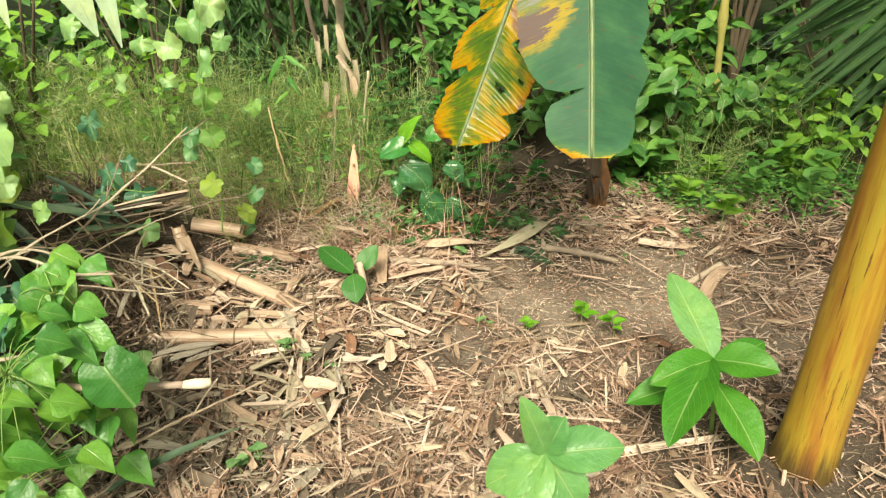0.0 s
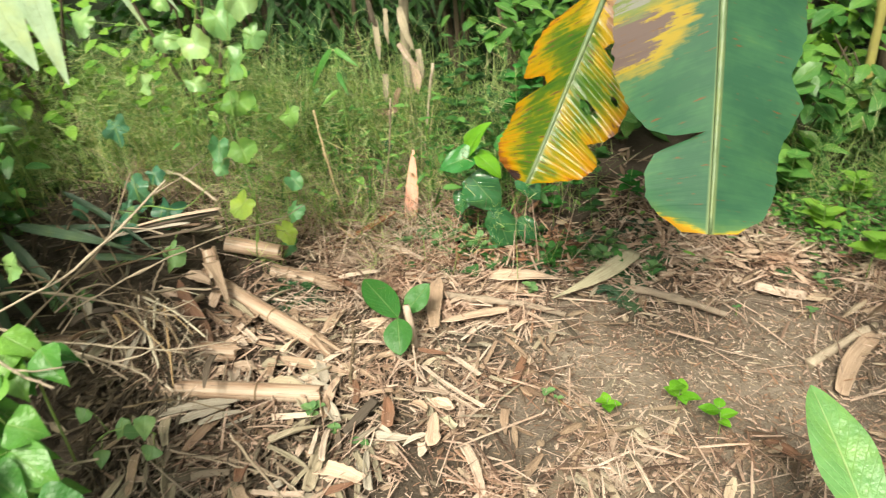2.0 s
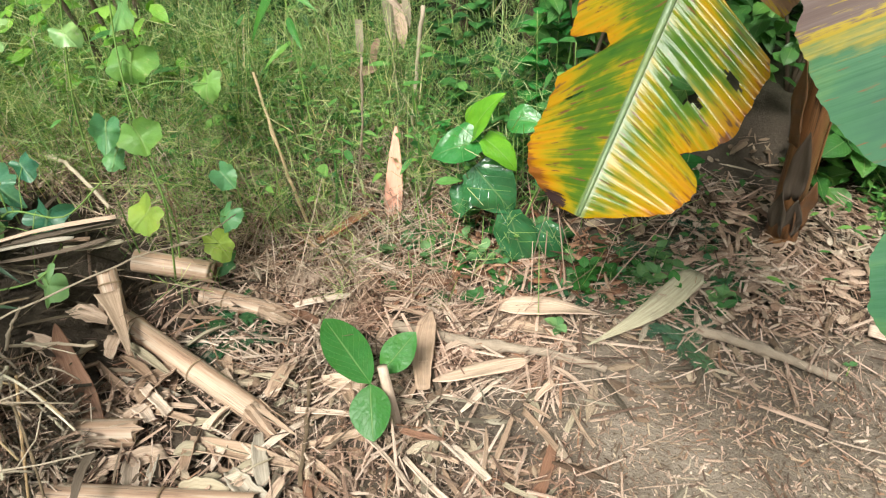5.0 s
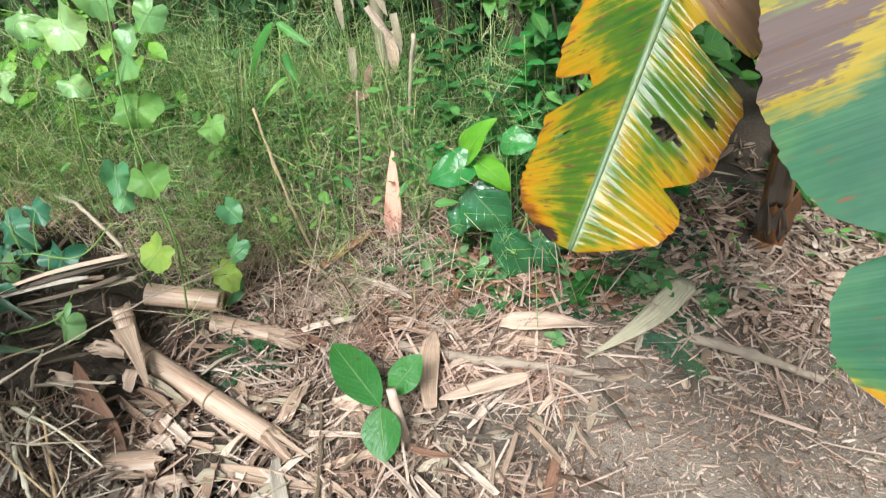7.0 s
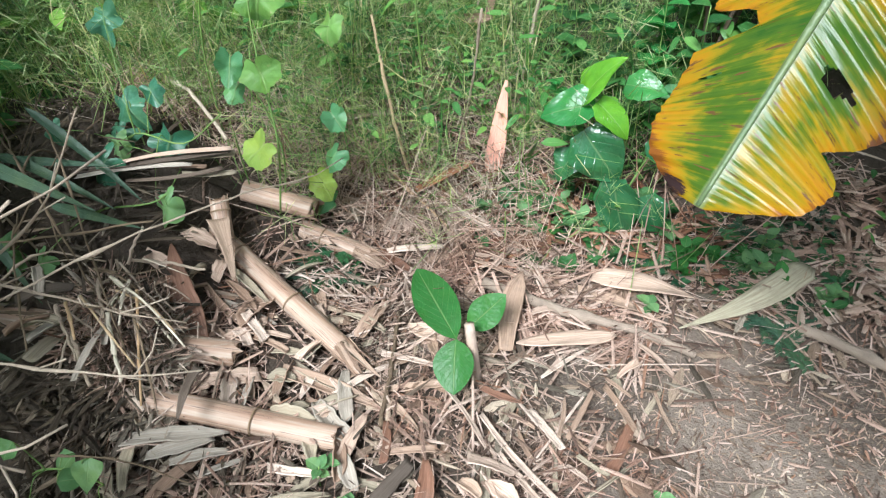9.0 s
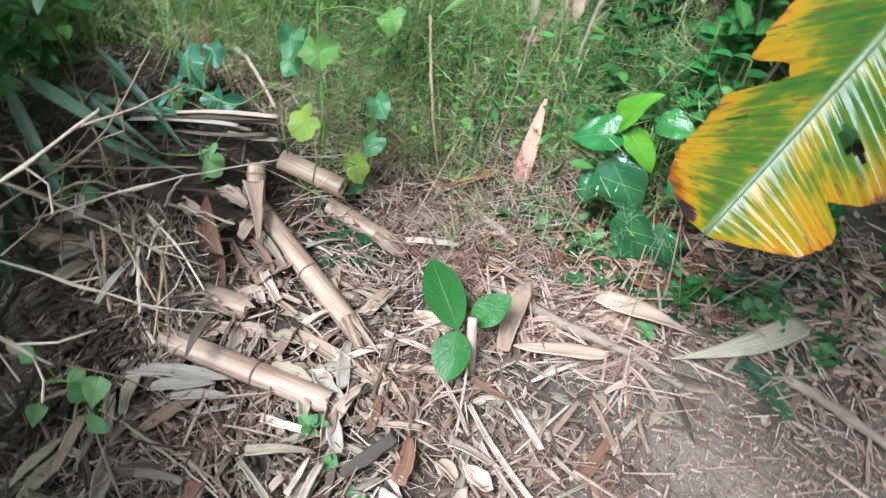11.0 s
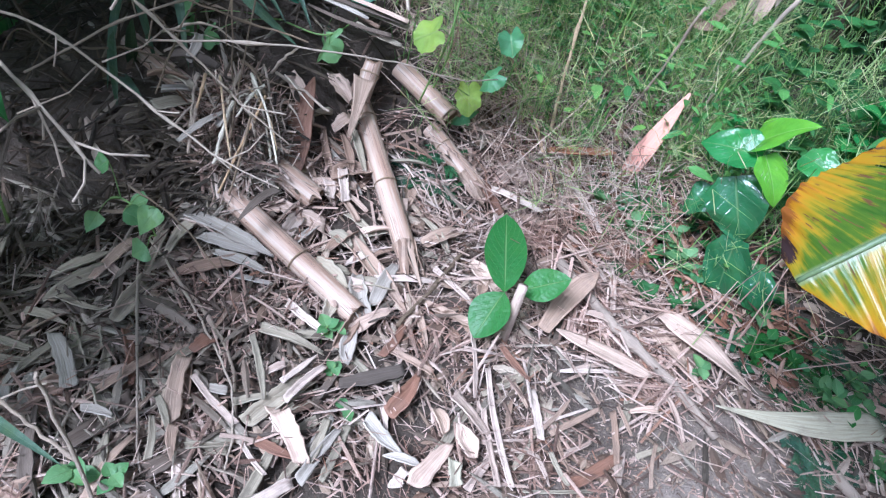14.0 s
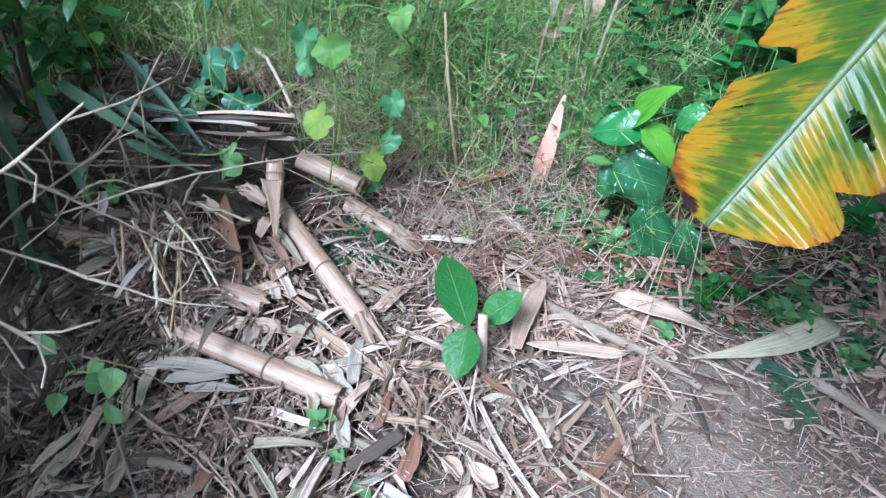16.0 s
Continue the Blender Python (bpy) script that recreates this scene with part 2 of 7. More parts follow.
# shade of the hollow is put into this darker inner brown
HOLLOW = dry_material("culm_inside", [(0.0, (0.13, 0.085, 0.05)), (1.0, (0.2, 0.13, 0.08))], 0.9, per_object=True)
TWIG = dry_material("dry_twig", [(0.0, (0.44, 0.345, 0.26)), (1.0, (0.64, 0.535, 0.425))], 0.7, fibre=(12, 3), per_object=True, wear=0.12)
STALK = dry_material("orange_straw_stalk", [(0.0, (0.62, 0.42, 0.24)), (1.0, (0.72, 0.54, 0.34))], 0.6, fibre=(12, 3), per_object=True, wear=0.1)
TWIGGREY = dry_material("grey_cane", [(0.0, (0.40, 0.32, 0.255)), (1.0, (0.46, 0.375, 0.30))], 0.7, fibre=(9, 0.5), per_object=True, wear=0.4)
GREENCANE = dry_material("green_cane", [(0.0, (0.36, 0.33, 0.10)), (1.0, (0.42, 0.38, 0.13))], 0.5, fibre=(3, 0.3), per_object=True, wear=0.3, grain=0.4)
DARKTWIG = dry_material("dark_twig", [(0.0, (0.16, 0.115, 0.075)), (1.0, (0.27, 0.2, 0.13))], 0.75, fibre=(12, 3), per_object=True, wear=0.4)
BANANA_STEM = stem_material("banana_stem", [(0.30, (0.27, 0.235, 0.035)), (0.45, (0.34, 0.22, 0.03)), (0.58, (0.27, 0.12, 0.024)), (0.70, (0.13, 0.055, 0.018))], (0.05, 0.022, 0.012), 0.565, 0.36, rot=(0.05, 0.13))
DEAD_STEM = stem_material("dead_banana_stem", [(0.3, (0.10, 0.042, 0.018)), (0.5, (0.22, 0.10, 0.042)), (0.7, (0.33, 0.18, 0.085))], (0.03, 0.016, 0.01), 0.55, 0.33)
DRYSHEATH_STEM = dry_material("dry_banana_sheath", [(0.0, (0.20, 0.09, 0.04)), (1.0, (0.30, 0.15, 0.075))], 0.65, per_object=True)
YELLOW_BLADE = banana_material("yellowing_banana_blade", [(0.52, (0.03, 0.085, 0.011)), (0.66, (0.07, 0.125, 0.011)), (0.77, (0.27, 0.195, 0.008)), (0.92, (0.37, 0.175, 0.006)), (1.08, (0.20, 0.07, 0.012))],
                               (0.16, 0.12), 0.26, [((0.30, 0.17, 0.10), 0.10, 0.47, (0.10, 0.05), (0.44, 0.28, 0.03)), ((0.035, 0.02, 0.02), -0.055, 0.01, (0.03, 0.014), None), ((0.13, 0.05, 0.02), 0.165, 0.24, (0.016, 0.03), None)], 0.22, 0.50, through_light=0.24, spec=0.2)
GREEN_BLADE = banana_material("green_banana_blade", [(0.60, (0.026, 0.085, 0.047)), (0.78, (0.04, 0.115, 0.056)), (0.93, (0.075, 0.15, 0.055)), (1.04, (0.38, 0.28, 0.02)), (1.12, (0.42, 0.22, 0.02))],
                              (0.05, 0.38), 0.10, [((0.10, 0.068, 0.062), -0.17, 0.40, (0.085, 0.05), (0.28, 0.20, 0.018)), ((0.17, 0.17, 0.15), -0.15, 0.50, (0.06, 0.045), (0.12, 0.15, 0.05))], 0.55, 0.30, 0.30, 0.64, 0.14, 0.16)
LEAF_BRIGHT = leaf_material("bright_leaf", [(0.0, (0.12, 0.31, 0.045)), (0.5, (0.19, 0.40, 0.06)), (1.0, (0.26, 0.46, 0.08))], 0.4, 0.45, 0.35)
LEAF_PALESEED = leaf_material("pale_seedling_leaf", [(0.0, (0.10, 0.29, 0.10)), (1.0, (0.18, 0.38, 0.13))], 0.35, 0.5, 0.35, 0.95, True)
LEAF_SPROUT = leaf_material("sprout_leaf", [(0.0, (0.09, 0.22, 0.085)), (1.0, (0.18, 0.33, 0.14))], 0.42, 0.4, 0.3, 0.3, True)
LEAF_WEED = leaf_material("weed_leaf", [(0.0, (0.028, 0.095, 0.05)), (1.0, (0.05, 0.15, 0.06))], 0.5, 0.35, 0.25, 0.0, True)
LEAF_HERBDARK = leaf_material("dark_weed_leaf", [(0.0, (0.025, 0.10, 0.03)), (1.0, (0.06, 0.19, 0.05))], 0.38, 0.5, 0.25, 0.4, True)
LEAF_FERN = leaf_material("fern_weed_leaf", [(0.0, (0.055, 0.12, 0.08)), (1.0, (0.085, 0.165, 0.10))], 0.5, 0.35, 0.3, 0.0, True)
LEAF_STAKE = leaf_material("seedling_dark_leaf", [(0.0, (0.035, 0.15, 0.03)), (1.0, (0.05, 0.19, 0.04))], 0.4, 0.4, 0.3, 0.5, True)
LEAF_SHOOT = leaf_material("vine_shoot_leaf", [(0.0, (0.05, 0.19, 0.04)), (0.5, (0.085, 0.27, 0.05)), (1.0, (0.18, 0.39, 0.07))], 0.35, 0.5, 0.35, 0.5, True)
LEAF_SEEDLING = leaf_material("seedling_leaf", [(0.0, (0.045, 0.20, 0.022)), (1.0, (0.075, 0.26, 0.03))], 0.4, 0.35, 0.36, 0.85, True)
LEAF_VINE = leaf_material("vine_leaf", [(0.0, (0.13, 0.30, 0.08)), (0.5, (0.24, 0.42, 0.10)), (1.0, (0.40, 0.50, 0.09))], 0.45, 0.4, 0.4, 0.5, True, ((0.36, 0.36, 0.16), 45, 0.60))
LEAF_PALEVINE = leaf_material("pale_vine_leaf", [(0.0, (0.16, 0.35, 0.12)), (1.0, (0.34, 0.52, 0.23))], 0.3, 0.55, 0.35, 0.5, True, ((0.34, 0.42, 0.24), 40, 0.60))
LEAF_HERBVINE = leaf_material("dull_vine_leaf", [(0.0, (0.08, 0.24, 0.10)), (1.0, (0.14, 0.34, 0.16))], 0.36, 0.5, 0.35, 0.5, True)
LEAF_BLUE = leaf_material("blue_green_leaf", [(0.0, (0.035, 0.135, 0.085)), (1.0, (0.075, 0.21, 0.125))], 0.36, 0.5, 0.2, 0.35, True)
LEAF_STRAP = leaf_material("strap_leaf", [(0.0, (0.04, 0.08, 0.05)), (1.0, (0.075, 0.125, 0.08))], 0.45, 0.4, 0.2, 0.2, True)
LEAF_GLOSSY = leaf_material("glossy_dark_leaf", [(0.0, (0.026, 0.115, 0.045)), (1.0, (0.04, 0.15, 0.055))], 0.16, 0.8, 0.15, 0.35, True, None, 6.0)
LEAF_ARUM = leaf_material("arum_leaf", [(0.0, (0.12, 0.36, 0.03)), (1.0, (0.18, 0.44, 0.04))], 0.24, 0.55, 0.38, 0.4, True)
LEAF_ARUMMID = leaf_material("arum_mid_leaf", [(0.0, (0.04, 0.20, 0.05)), (1.0, (0.06, 0.25, 0.06))], 0.22, 0.6, 0.28, 0.4, True)
LEAF_PALE = leaf_material("pale_blade", [(0.0, (0.46, 0.62, 0.42)), (1.0, (0.54, 0.68, 0.48))], 0.3, 0.6, 0.4, 0.4, True, None, 2.0)
LEAF_WOOD = leaf_material("shrub_leaf", [(0.0, (0.035, 0.13, 0.03)), (0.5, (0.07, 0.20, 0.045)), (1.0, (0.13, 0.29, 0.06))], 0.36, 0.5, 0.25)
LEAF_HERB = leaf_material("herb_leaf", [(0.0, (0.035, 0.13, 0.035)), (0.5, (0.085, 0.25, 0.06)), (1.0, (0.20, 0.40, 0.10))], 0.42, 0.45, 0.3)
# the dimness of the background is put into this darker leaf green
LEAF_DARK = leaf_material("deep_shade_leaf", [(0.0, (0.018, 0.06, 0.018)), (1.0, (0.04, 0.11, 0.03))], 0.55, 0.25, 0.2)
GRASS = leaf_material("grass", [(0.0, (0.05, 0.15, 0.045)), (0.25, (0.20, 0.36, 0.12)), (0.6, (0.40, 0.55, 0.24)), (0.85, (0.56, 0.64, 0.36)), (1.0, (0.72, 0.62, 0.42))], 0.5, 0.3, 0.45, 0.0)
RUSTLITTER = dry_material("rust_litter", [(0.0, (0.10, 0.05, 0.03)), (0.4, (0.27, 0.13, 0.075)), (0.75, (0.44, 0.25, 0.16)), (1.0, (0.66, 0.50, 0.38))], 0.65)
MIDRIB = leaf_material("banana_midrib", [(0.0, (0.10, 0.155, 0.075)), (1.0, (0.13, 0.18, 0.09))], 0.4, 0.4, 0.0, 0.0)
PETIOLE = leaf_material("green_stalk", [(0.0, (0.12, 0.24, 0.06)), (1.0, (0.2, 0.3, 0.09))], 0.45, 0.4, 0.0, 0.0)
BARK = dry_material("shrub_bark", [(0.0, (0.10, 0.075, 0.05)), (1.0, (0.17, 0.13, 0.09))], 0.85, per_object=True)
CUTWOOD = dry_material("cut_root_end", [(0.0, (0.72, 0.64, 0.50)), (1.0, (0.76, 0.68, 0.54))], 0.7, fibre=(4, 2), per_object=True, wear=0.05, grain=0.3)
ROOT = dry_material("pinkish_root", [(0.0, (0.54, 0.41, 0.34)), (1.0, (0.58, 0.45, 0.38))], 0.6, per_object=True, wear=0.25)


# ---- mesh helpers ----
class Shape:
    """Gathers vertices, faces and two sets of UVs for one mesh."""

    def __init__(self):
        self.v, self.f, self.uv, self.rel = [], [], [], []

    def grid(self, rows, uvs=None, rels=None, skip=None, closed=False):
        """rows: lists of points, all of one length, joined by quads."""
        base, m = len(self.v), len(rows[0])
        for i, row in enumerate(rows):
            for j, p in enumerate(row):
                self.v.append(tuple(p))
                self.uv.append(uvs[i][j] if uvs else (j / (m - 1), i / (len(rows) - 1)))
                self.rel.append(rels[i][j] if rels else (0.0, 0.0))
        for i in range(len(rows) - 1):
            for j in range(m if closed else m - 1):
                if skip and skip(i, j):
                    continue
                k = (j + 1) % m
                self.f.append((base + i * m + j, base + i * m + k, base + (i + 1) * m + k, base + (i + 1) * m + j))

    def tube(self, pts, radii, sides=8, cap=True):
        pts = [Vector(p) for p in pts]
        rows, uvs, run = [], [], 0.0
        for i, p in enumerate(pts):
            d = (pts[min(i + 1, len(pts) - 1)] - pts[max(i - 1, 0)]).normalized()
            a = d.cross(Vector((0.13, 0.31, 0.94)) if abs(d.z) < 0.9 else Vector((1, 0.1, 0))).normalized()
            b = d.cross(a)
            run += (p - pts[i - 1]).length if i else 0
            rows.append([p + radii[i] * (math.cos(q) * a + math.sin(q) * b) for q in (math.tau * k / sides for k in range(sides))])
            uvs.append([(abs(2 * k / sides - 1), run) for k in range(sides)])
        base = len(self.v)
        self.grid(rows, uvs, closed=True)
        if cap:
            self.f.append(tuple(base + k for k in reversed(range(sides))))
            last = base + (len(pts) - 1) * sides
            self.f.append(tuple(last + k for k in range(sides)))

    def blade(self, base, ahead, up, length, width, profile, rows=8, cols=5, fold=0.25, droop=0.25, twist=0.0, ruffle=0.0, rnd=random):
        """A leaf from base. fold: how its halves rise, droop: how its tip sinks. u runs from -1 to 1, v from 0 to 1."""
        ahead, up = Vector(ahead).normalized(), Vector(up)
        side = ahead.cross(up).normalized()
        up = side.cross(ahead)
        base, pts, uvs = Vector(base), [], []
        ph = rnd.random() * 6
        for i in range(rows + 1):
            s = i / rows
            q = droop * s * s
            mid = base + length * (s * ahead * (1 - 0.35 * q) - q * up * 0.6)
            w = 0.5 * width * profile(s)
            tw = twist * s
            sd = side * math.cos(tw) + up * math.sin(tw)
            un = up * math.cos(tw) - side * math.sin(tw)
            row = []
            for j in range(cols):
                u = 2 * j / (cols - 1) - 1
                row.append(mid + sd * (w * u) + un * (fold * w * abs(u) + ruffle * w * math.sin(ph + 9 * s + 4 * u) * abs(u)) )
            pts.append(row)
            uvs.append([(2 * j / (cols - 1) - 1, s) for j in range(cols)])
        self.grid(pts, uvs)

    def disc_leaf(self, base, ahead, up, size, outline, cup=0.15, segments=28, rings=3, ruffle=0.05, rnd=random):
        """A leaf whose stalk joins inside its outline: outline(angle) from the tip direction gives the radius."""
        ahead, up = Vector(ahead).normalized(), Vector(up)
        side = ahead.cross(up).normalized()
        up = side.cross(ahead)
        base, ph, first = Vector(base), rnd.random() * 6, len(self.v)
        crease, tilt = rnd.uniform(-0.1, 0.28), rnd.uniform(-0.2, 0.2)
        self.v.append(tuple(base)), self.uv.append((0, 0)), self.rel.append((0, 0))
        for k in range(1, rings + 1):
            for j in range(segments):
                a = math.tau * j / segments
                r = outline(a) * size * k / rings
                z = -cup * r * (k / rings) + ruffle * r * math.sin(3 * a + ph) * (k / rings) + 0.06 * r * math.sin(8 * a + 2 * ph) * (k / rings) ** 2 + tilt * r * math.cos(2 * a + ph)
                self.v.append(tuple(base + ahead * (r * math.cos(a)) + side * (r * math.sin(a)) + up * (z + crease * r * abs(math.sin(a)))))
                self.uv.append((math.sin(a) * outline(a) * k / rings, math.cos(a) * outline(a) * k / rings))
                self.rel.append((0, 0))
        for j in range(segments):
            n = (j + 1) % segments
            self.f.append((first, first + 1 + j, first + 1 + n))
            for k in range(rings - 1):
                a, b = first + 1 + k * segments, first + 1 + (k + 1) * segments
                self.f.append((a + j, b + j, b + n, a + n))

    def mesh(self, name, material, smooth=True):
        me = bpy.data.meshes.new(name)
        me.from_pydata(self.v, [], self.f)
        idx = np.empty(len(me.loops), dtype=np.int32)
        me.loops.foreach_get("vertex_index", idx)
        for label, data in (("UVMap", self.uv), ("rel", self.rel)):
            layer = me.uv_layers.new(name=label)
            layer.data.foreach_set("uv", np.array(data, dtype=np.float32)[idx].ravel())
        if smooth:
            me.polygons.foreach_set("use_smooth", [True] * len(me.polygons))
        me.materials.append(material)
        me.update()
        return me


def thing(name, at, label, category, group="", kind=""):
    ob = new(name)
    ob.empty_display_size = 0.05
    ob.location = at
    return tagged(ob, label, category, group, kind)


def part(name, shape, material, parent, label="", smooth=True, at=None):
    """Links a shape, given in world places, as one mesh under a thing or part."""
    off = parent_place(parent)
    shape.v = [(p[0] - off[0], p[1] - off[1], p[2] - off[2]) for p in shape.v]
    ob = new(name, shape.mesh(name, material, smooth))
    ob.parent = parent
    if label:
        ob["label"] = label
    return ob


def parent_place(ob):
    place = Vector((0, 0, 0))
    while ob is not None:
        place += Vector(ob.location)
        ob = ob.parent
    return place


def single(name, shape, material, label, category, group="", kind="", smooth=True, at=None, thick=0.0):
    """One top-level mesh, with its origin at its base."""
    pts = np.array(shape.v)
    off = Vector(at) if at else Vector((*pts.mean(0)[:2], pts[:, 2].min()))
    shape.v = [(p[0] - off[0], p[1] - off[1], p[2] - off[2]) for p in shape.v]
    ob = new(name, shape.mesh(name, material, smooth))
    ob.location = off
    if thick:
        sol = ob.modifiers.new("thickness", "SOLIDIFY")
        sol.thickness, sol.offset = thick, 0
    return tagged(ob, label, category, group, kind)


def soft_step(u):
    u = min(1.0, max(0.0, u))
    return u * u * (3 - 2 * u)


def lay(x, y):
    """The height of the ground without its small lumps."""
    return 0.30 * math.exp(-(((x + 1.3) / 0.42) ** 2 + ((y - 1.95) / 0.5) ** 2)) + 0.22 * soft_step((y - 2.2 - 0.5 * (x + 0.3)) / 1.0) + 0.5 * soft_step((y - 3.4) / 3)


def lumps(x, y):
    near = math.exp(-((x / 6) ** 2 + ((y - 2) / 6) ** 2))
    p = Vector((x, y, 0))
    return near * (0.012 * noise.noise(p * 3.1) + 0.007 * noise.noise(p * 9.0) + 0.004 * noise.noise(p * 24.0))


def clearing(x, y):
    """True on the worn spot in front of the pink sheath and the arum."""
    return (-0.52 < x < -0.29 and 2.2 < y < 2.575) or (-0.29 <= x < 0.16 and 2.2 < y < 2.60)


def ground_at(x, y):
    return lay(x, y) + lumps(x, y)


OVATE = lambda s: (math.sin(math.pi * min(1, s ** 0.75)) ** (0.7 if s < 0.4 else 0.95)) if 0 < s < 1 else 0.02  # noqa: E731
LANCE = lambda s: 0.03 + 0.97 * math.sin(math.pi * s ** 0.55) ** 0.9 if 0 < s < 1 else 0.03  # noqa: E731
CORDATE = lambda s: (0.14 * (1 - s) + 0.86 * math.sin(math.pi * s ** 0.5) ** (0.8 if s < 0.3 else 1.25)) if s < 1 else 0.01  # noqa: E731
STRAP = lambda s: 1.0 if s < 0.55 else max(0.04, 1 - ((s - 0.55) / 0.45) ** 1.6)  # noqa: E731
SHEATH = lambda s: 0.45 + 0.55 * math.sin(math.pi * min(1, 0.12 + s * 0.75)) if s < 0.82 else max(0.05, (1 - s) / 0.18 * 0.78)  # noqa: E731


LENS = lambda s: 0.04 + 0.96 * math.sin(math.pi * s ** 1.15) ** 0.62 if 0 < s < 1 else 0.06  # noqa: E731
BROAD_LENS = lambda s: 0.03 + 0.97 * math.sin(math.pi * s ** 0.95) ** 0.8 if 0 < s < 1 else 0.03  # noqa: E731
TAPER = lambda s: 0.55 + 0.45 * soft_step(s / 0.2) if s < 0.45 else max(0.03, 1 - ((s - 0.45) / 0.55) ** 1.7)  # noqa: E731


def heart(a):
    back = math.pi - abs((a + math.pi) % math.tau - math.pi)
    return 0.78 + 0.04 * math.cos(5 * a) + 0.07 * max(0, math.cos(a)) ** 6 + 0.03 * math.cos(7 * a) + 0.02 * math.cos(11 * a + 1) + 0.05 * math.exp(-((back - 0.75) / 0.4) ** 2) - 0.30 * math.exp(-(back / 0.26) ** 2)


def ivy(a):
    back = math.pi - abs((a + math.pi) % math.tau - math.pi)
    return 0.64 + 0.085 * math.cos(5 * a) + 0.20 * max(0, math.cos(a)) ** 4 + 0.02 * math.cos(13 * a) - 0.24 * math.exp(-(back / 0.25) ** 2)


# ---- ground: one sheet to the horizon ----
def spaced(lo, hi, step, far):
    inner = list(np.arange(lo, hi + step / 2, step))
    out, d = [], step
    reach = 0.0
    while reach < far:
        d *= 1.45
        reach += d
        out.append(reach)
    return [lo - r for r in reversed(out)] + inner + [hi + r for r in out]


def build_ground():
    xs, ys = spaced(-2.0, 2.2, 0.025, 160), spaced(0.3, 4.2, 0.025, 160)
    s = Shape()
    s.grid([[(x, y, ground_at(x, y)) for x in xs] for y in ys], [[(x, y) for x in xs] for y in ys])
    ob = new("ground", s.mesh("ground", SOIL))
    tagged(ob, "bare grey-brown soil of a shaded garden plot", "ground", kind="structure")


build_ground()
rnd = random.Random(7)


# ---- banana plants ----
def along(points, steps):
    """A smooth line through a few points."""
    pts = [Vector(p) for p in points]
    ext = [2 * pts[0] - pts[1]] + pts + [2 * pts[-1] - pts[-2]]
    out = []
    for i in range(len(pts) - 1):
        a, b, c, d = ext[i:i + 4]
        for k in range(steps):
            t = k / steps
            out.append(0.5 * (2 * b + (c - a) * t + (2 * a - 5 * b + 4 * c - d) * t * t + (3 * b - a - 3 * c + d) * t ** 3))
    return out + [pts[-1]]


def table(rows, s):
    for (a, wa), (b, wb) in zip(rows, rows[1:]):
        if a <= s <= b:
            return wa + (wb - wa) * (s - a) / (b - a)
    return rows[-1][1] if s > rows[-1][0] else rows[0][1]


def banana_leaf(plant, line, left, right, side_l, side_r, slant, material, label, holes=(), until=1.3, rib=0.009, corrugation=0.0023):
    """line: midrib from the tip up. left, right: metres along and half-width. The halves hang from the midrib as torn, corrugated sheets."""
    pts = along(line, 40)
    run, total = [0.0], 0.0
    for a, b in zip(pts, pts[1:]):
        total += (b - a).length
        run.append(total)
    steps, across = int(until / 0.0045), 25
    jag = random.Random(len(line) + int(100 * rib))
    blade = Shape()
    for sign, wide, side in ((-1, left, side_l), (1, right, side_r)):
        rows, uvs, rels = [], [], []
        sv = Vector(side).normalized()
        for i in range(steps + 1):
            s = i * until / steps
            k = min(len(run) - 2, max(j for j in range(len(run)) if run[j] <= s))
            f = (s - run[k]) / max(1e-6, run[k + 1] - run[k])
            p = pts[k].lerp(pts[k + 1], f)
            m = (pts[k + 1] - pts[k]).normalized()
            lat = (sv - m * sv.dot(m)).normalized() - m * ((slant if not isinstance(slant, tuple) else slant[sign > 0]) * soft_step((s + 0.04) / 0.30) - 0.15 * soft_step(1 - s / 0.08))
            lat.normalize()
            nor = lat.cross(m).normalized() * sign
            w = table(wide, s) * (1 + 0.035 * noise.noise(Vector((s * 60, sign * 5.0, rib * 900))) + 0.012 * noise.noise(Vector((s * 190, sign * 9.0, 1.0))))
            row, ru, rr = [], [], []
            for j in range(across):
                q = j / (across - 1)
                wave = corrugation * math.sin(s * 235 + 2 * math.sin(s * 37)) * min(1, 3 * q) + 0.012 * math.sin(s * 21 + sign) * q * q
                sag = -0.06 * w * q * q
                row.append(p + lat * (w * q) + nor * wave + Vector((0, 0, sag)))
                ru.append((sign * w * q, s))
                rr.append((sign * q, s / until))
            rows.append(row), uvs.append(ru), rels.append(rr)
        gap = [(at * steps / until, size * steps / until, u, spread) for sg, at, size, u, spread in holes if sg == sign]
        blade.grid(rows, uvs, rels, lambda i, j: any(((i - a) / b) ** 2 + ((j - u) / sp) ** 2 < 1 for a, b, u, sp in gap))
    leaf = part("leaf", blade, material, plant, label)
    rib_shape = Shape()
    n = [i for i in range(0, len(pts), 4)] + [len(pts) - 1]
    rib_shape.tube([pts[i] + Vector((0, 0, 0.002)) for i in n], [rib * (0.35 + 0.9 * min(1, run[i] / 0.9)) for i in n], 8)
    part("midrib", rib_shape, MIDRIB, leaf, "grey-green midrib")
    return leaf


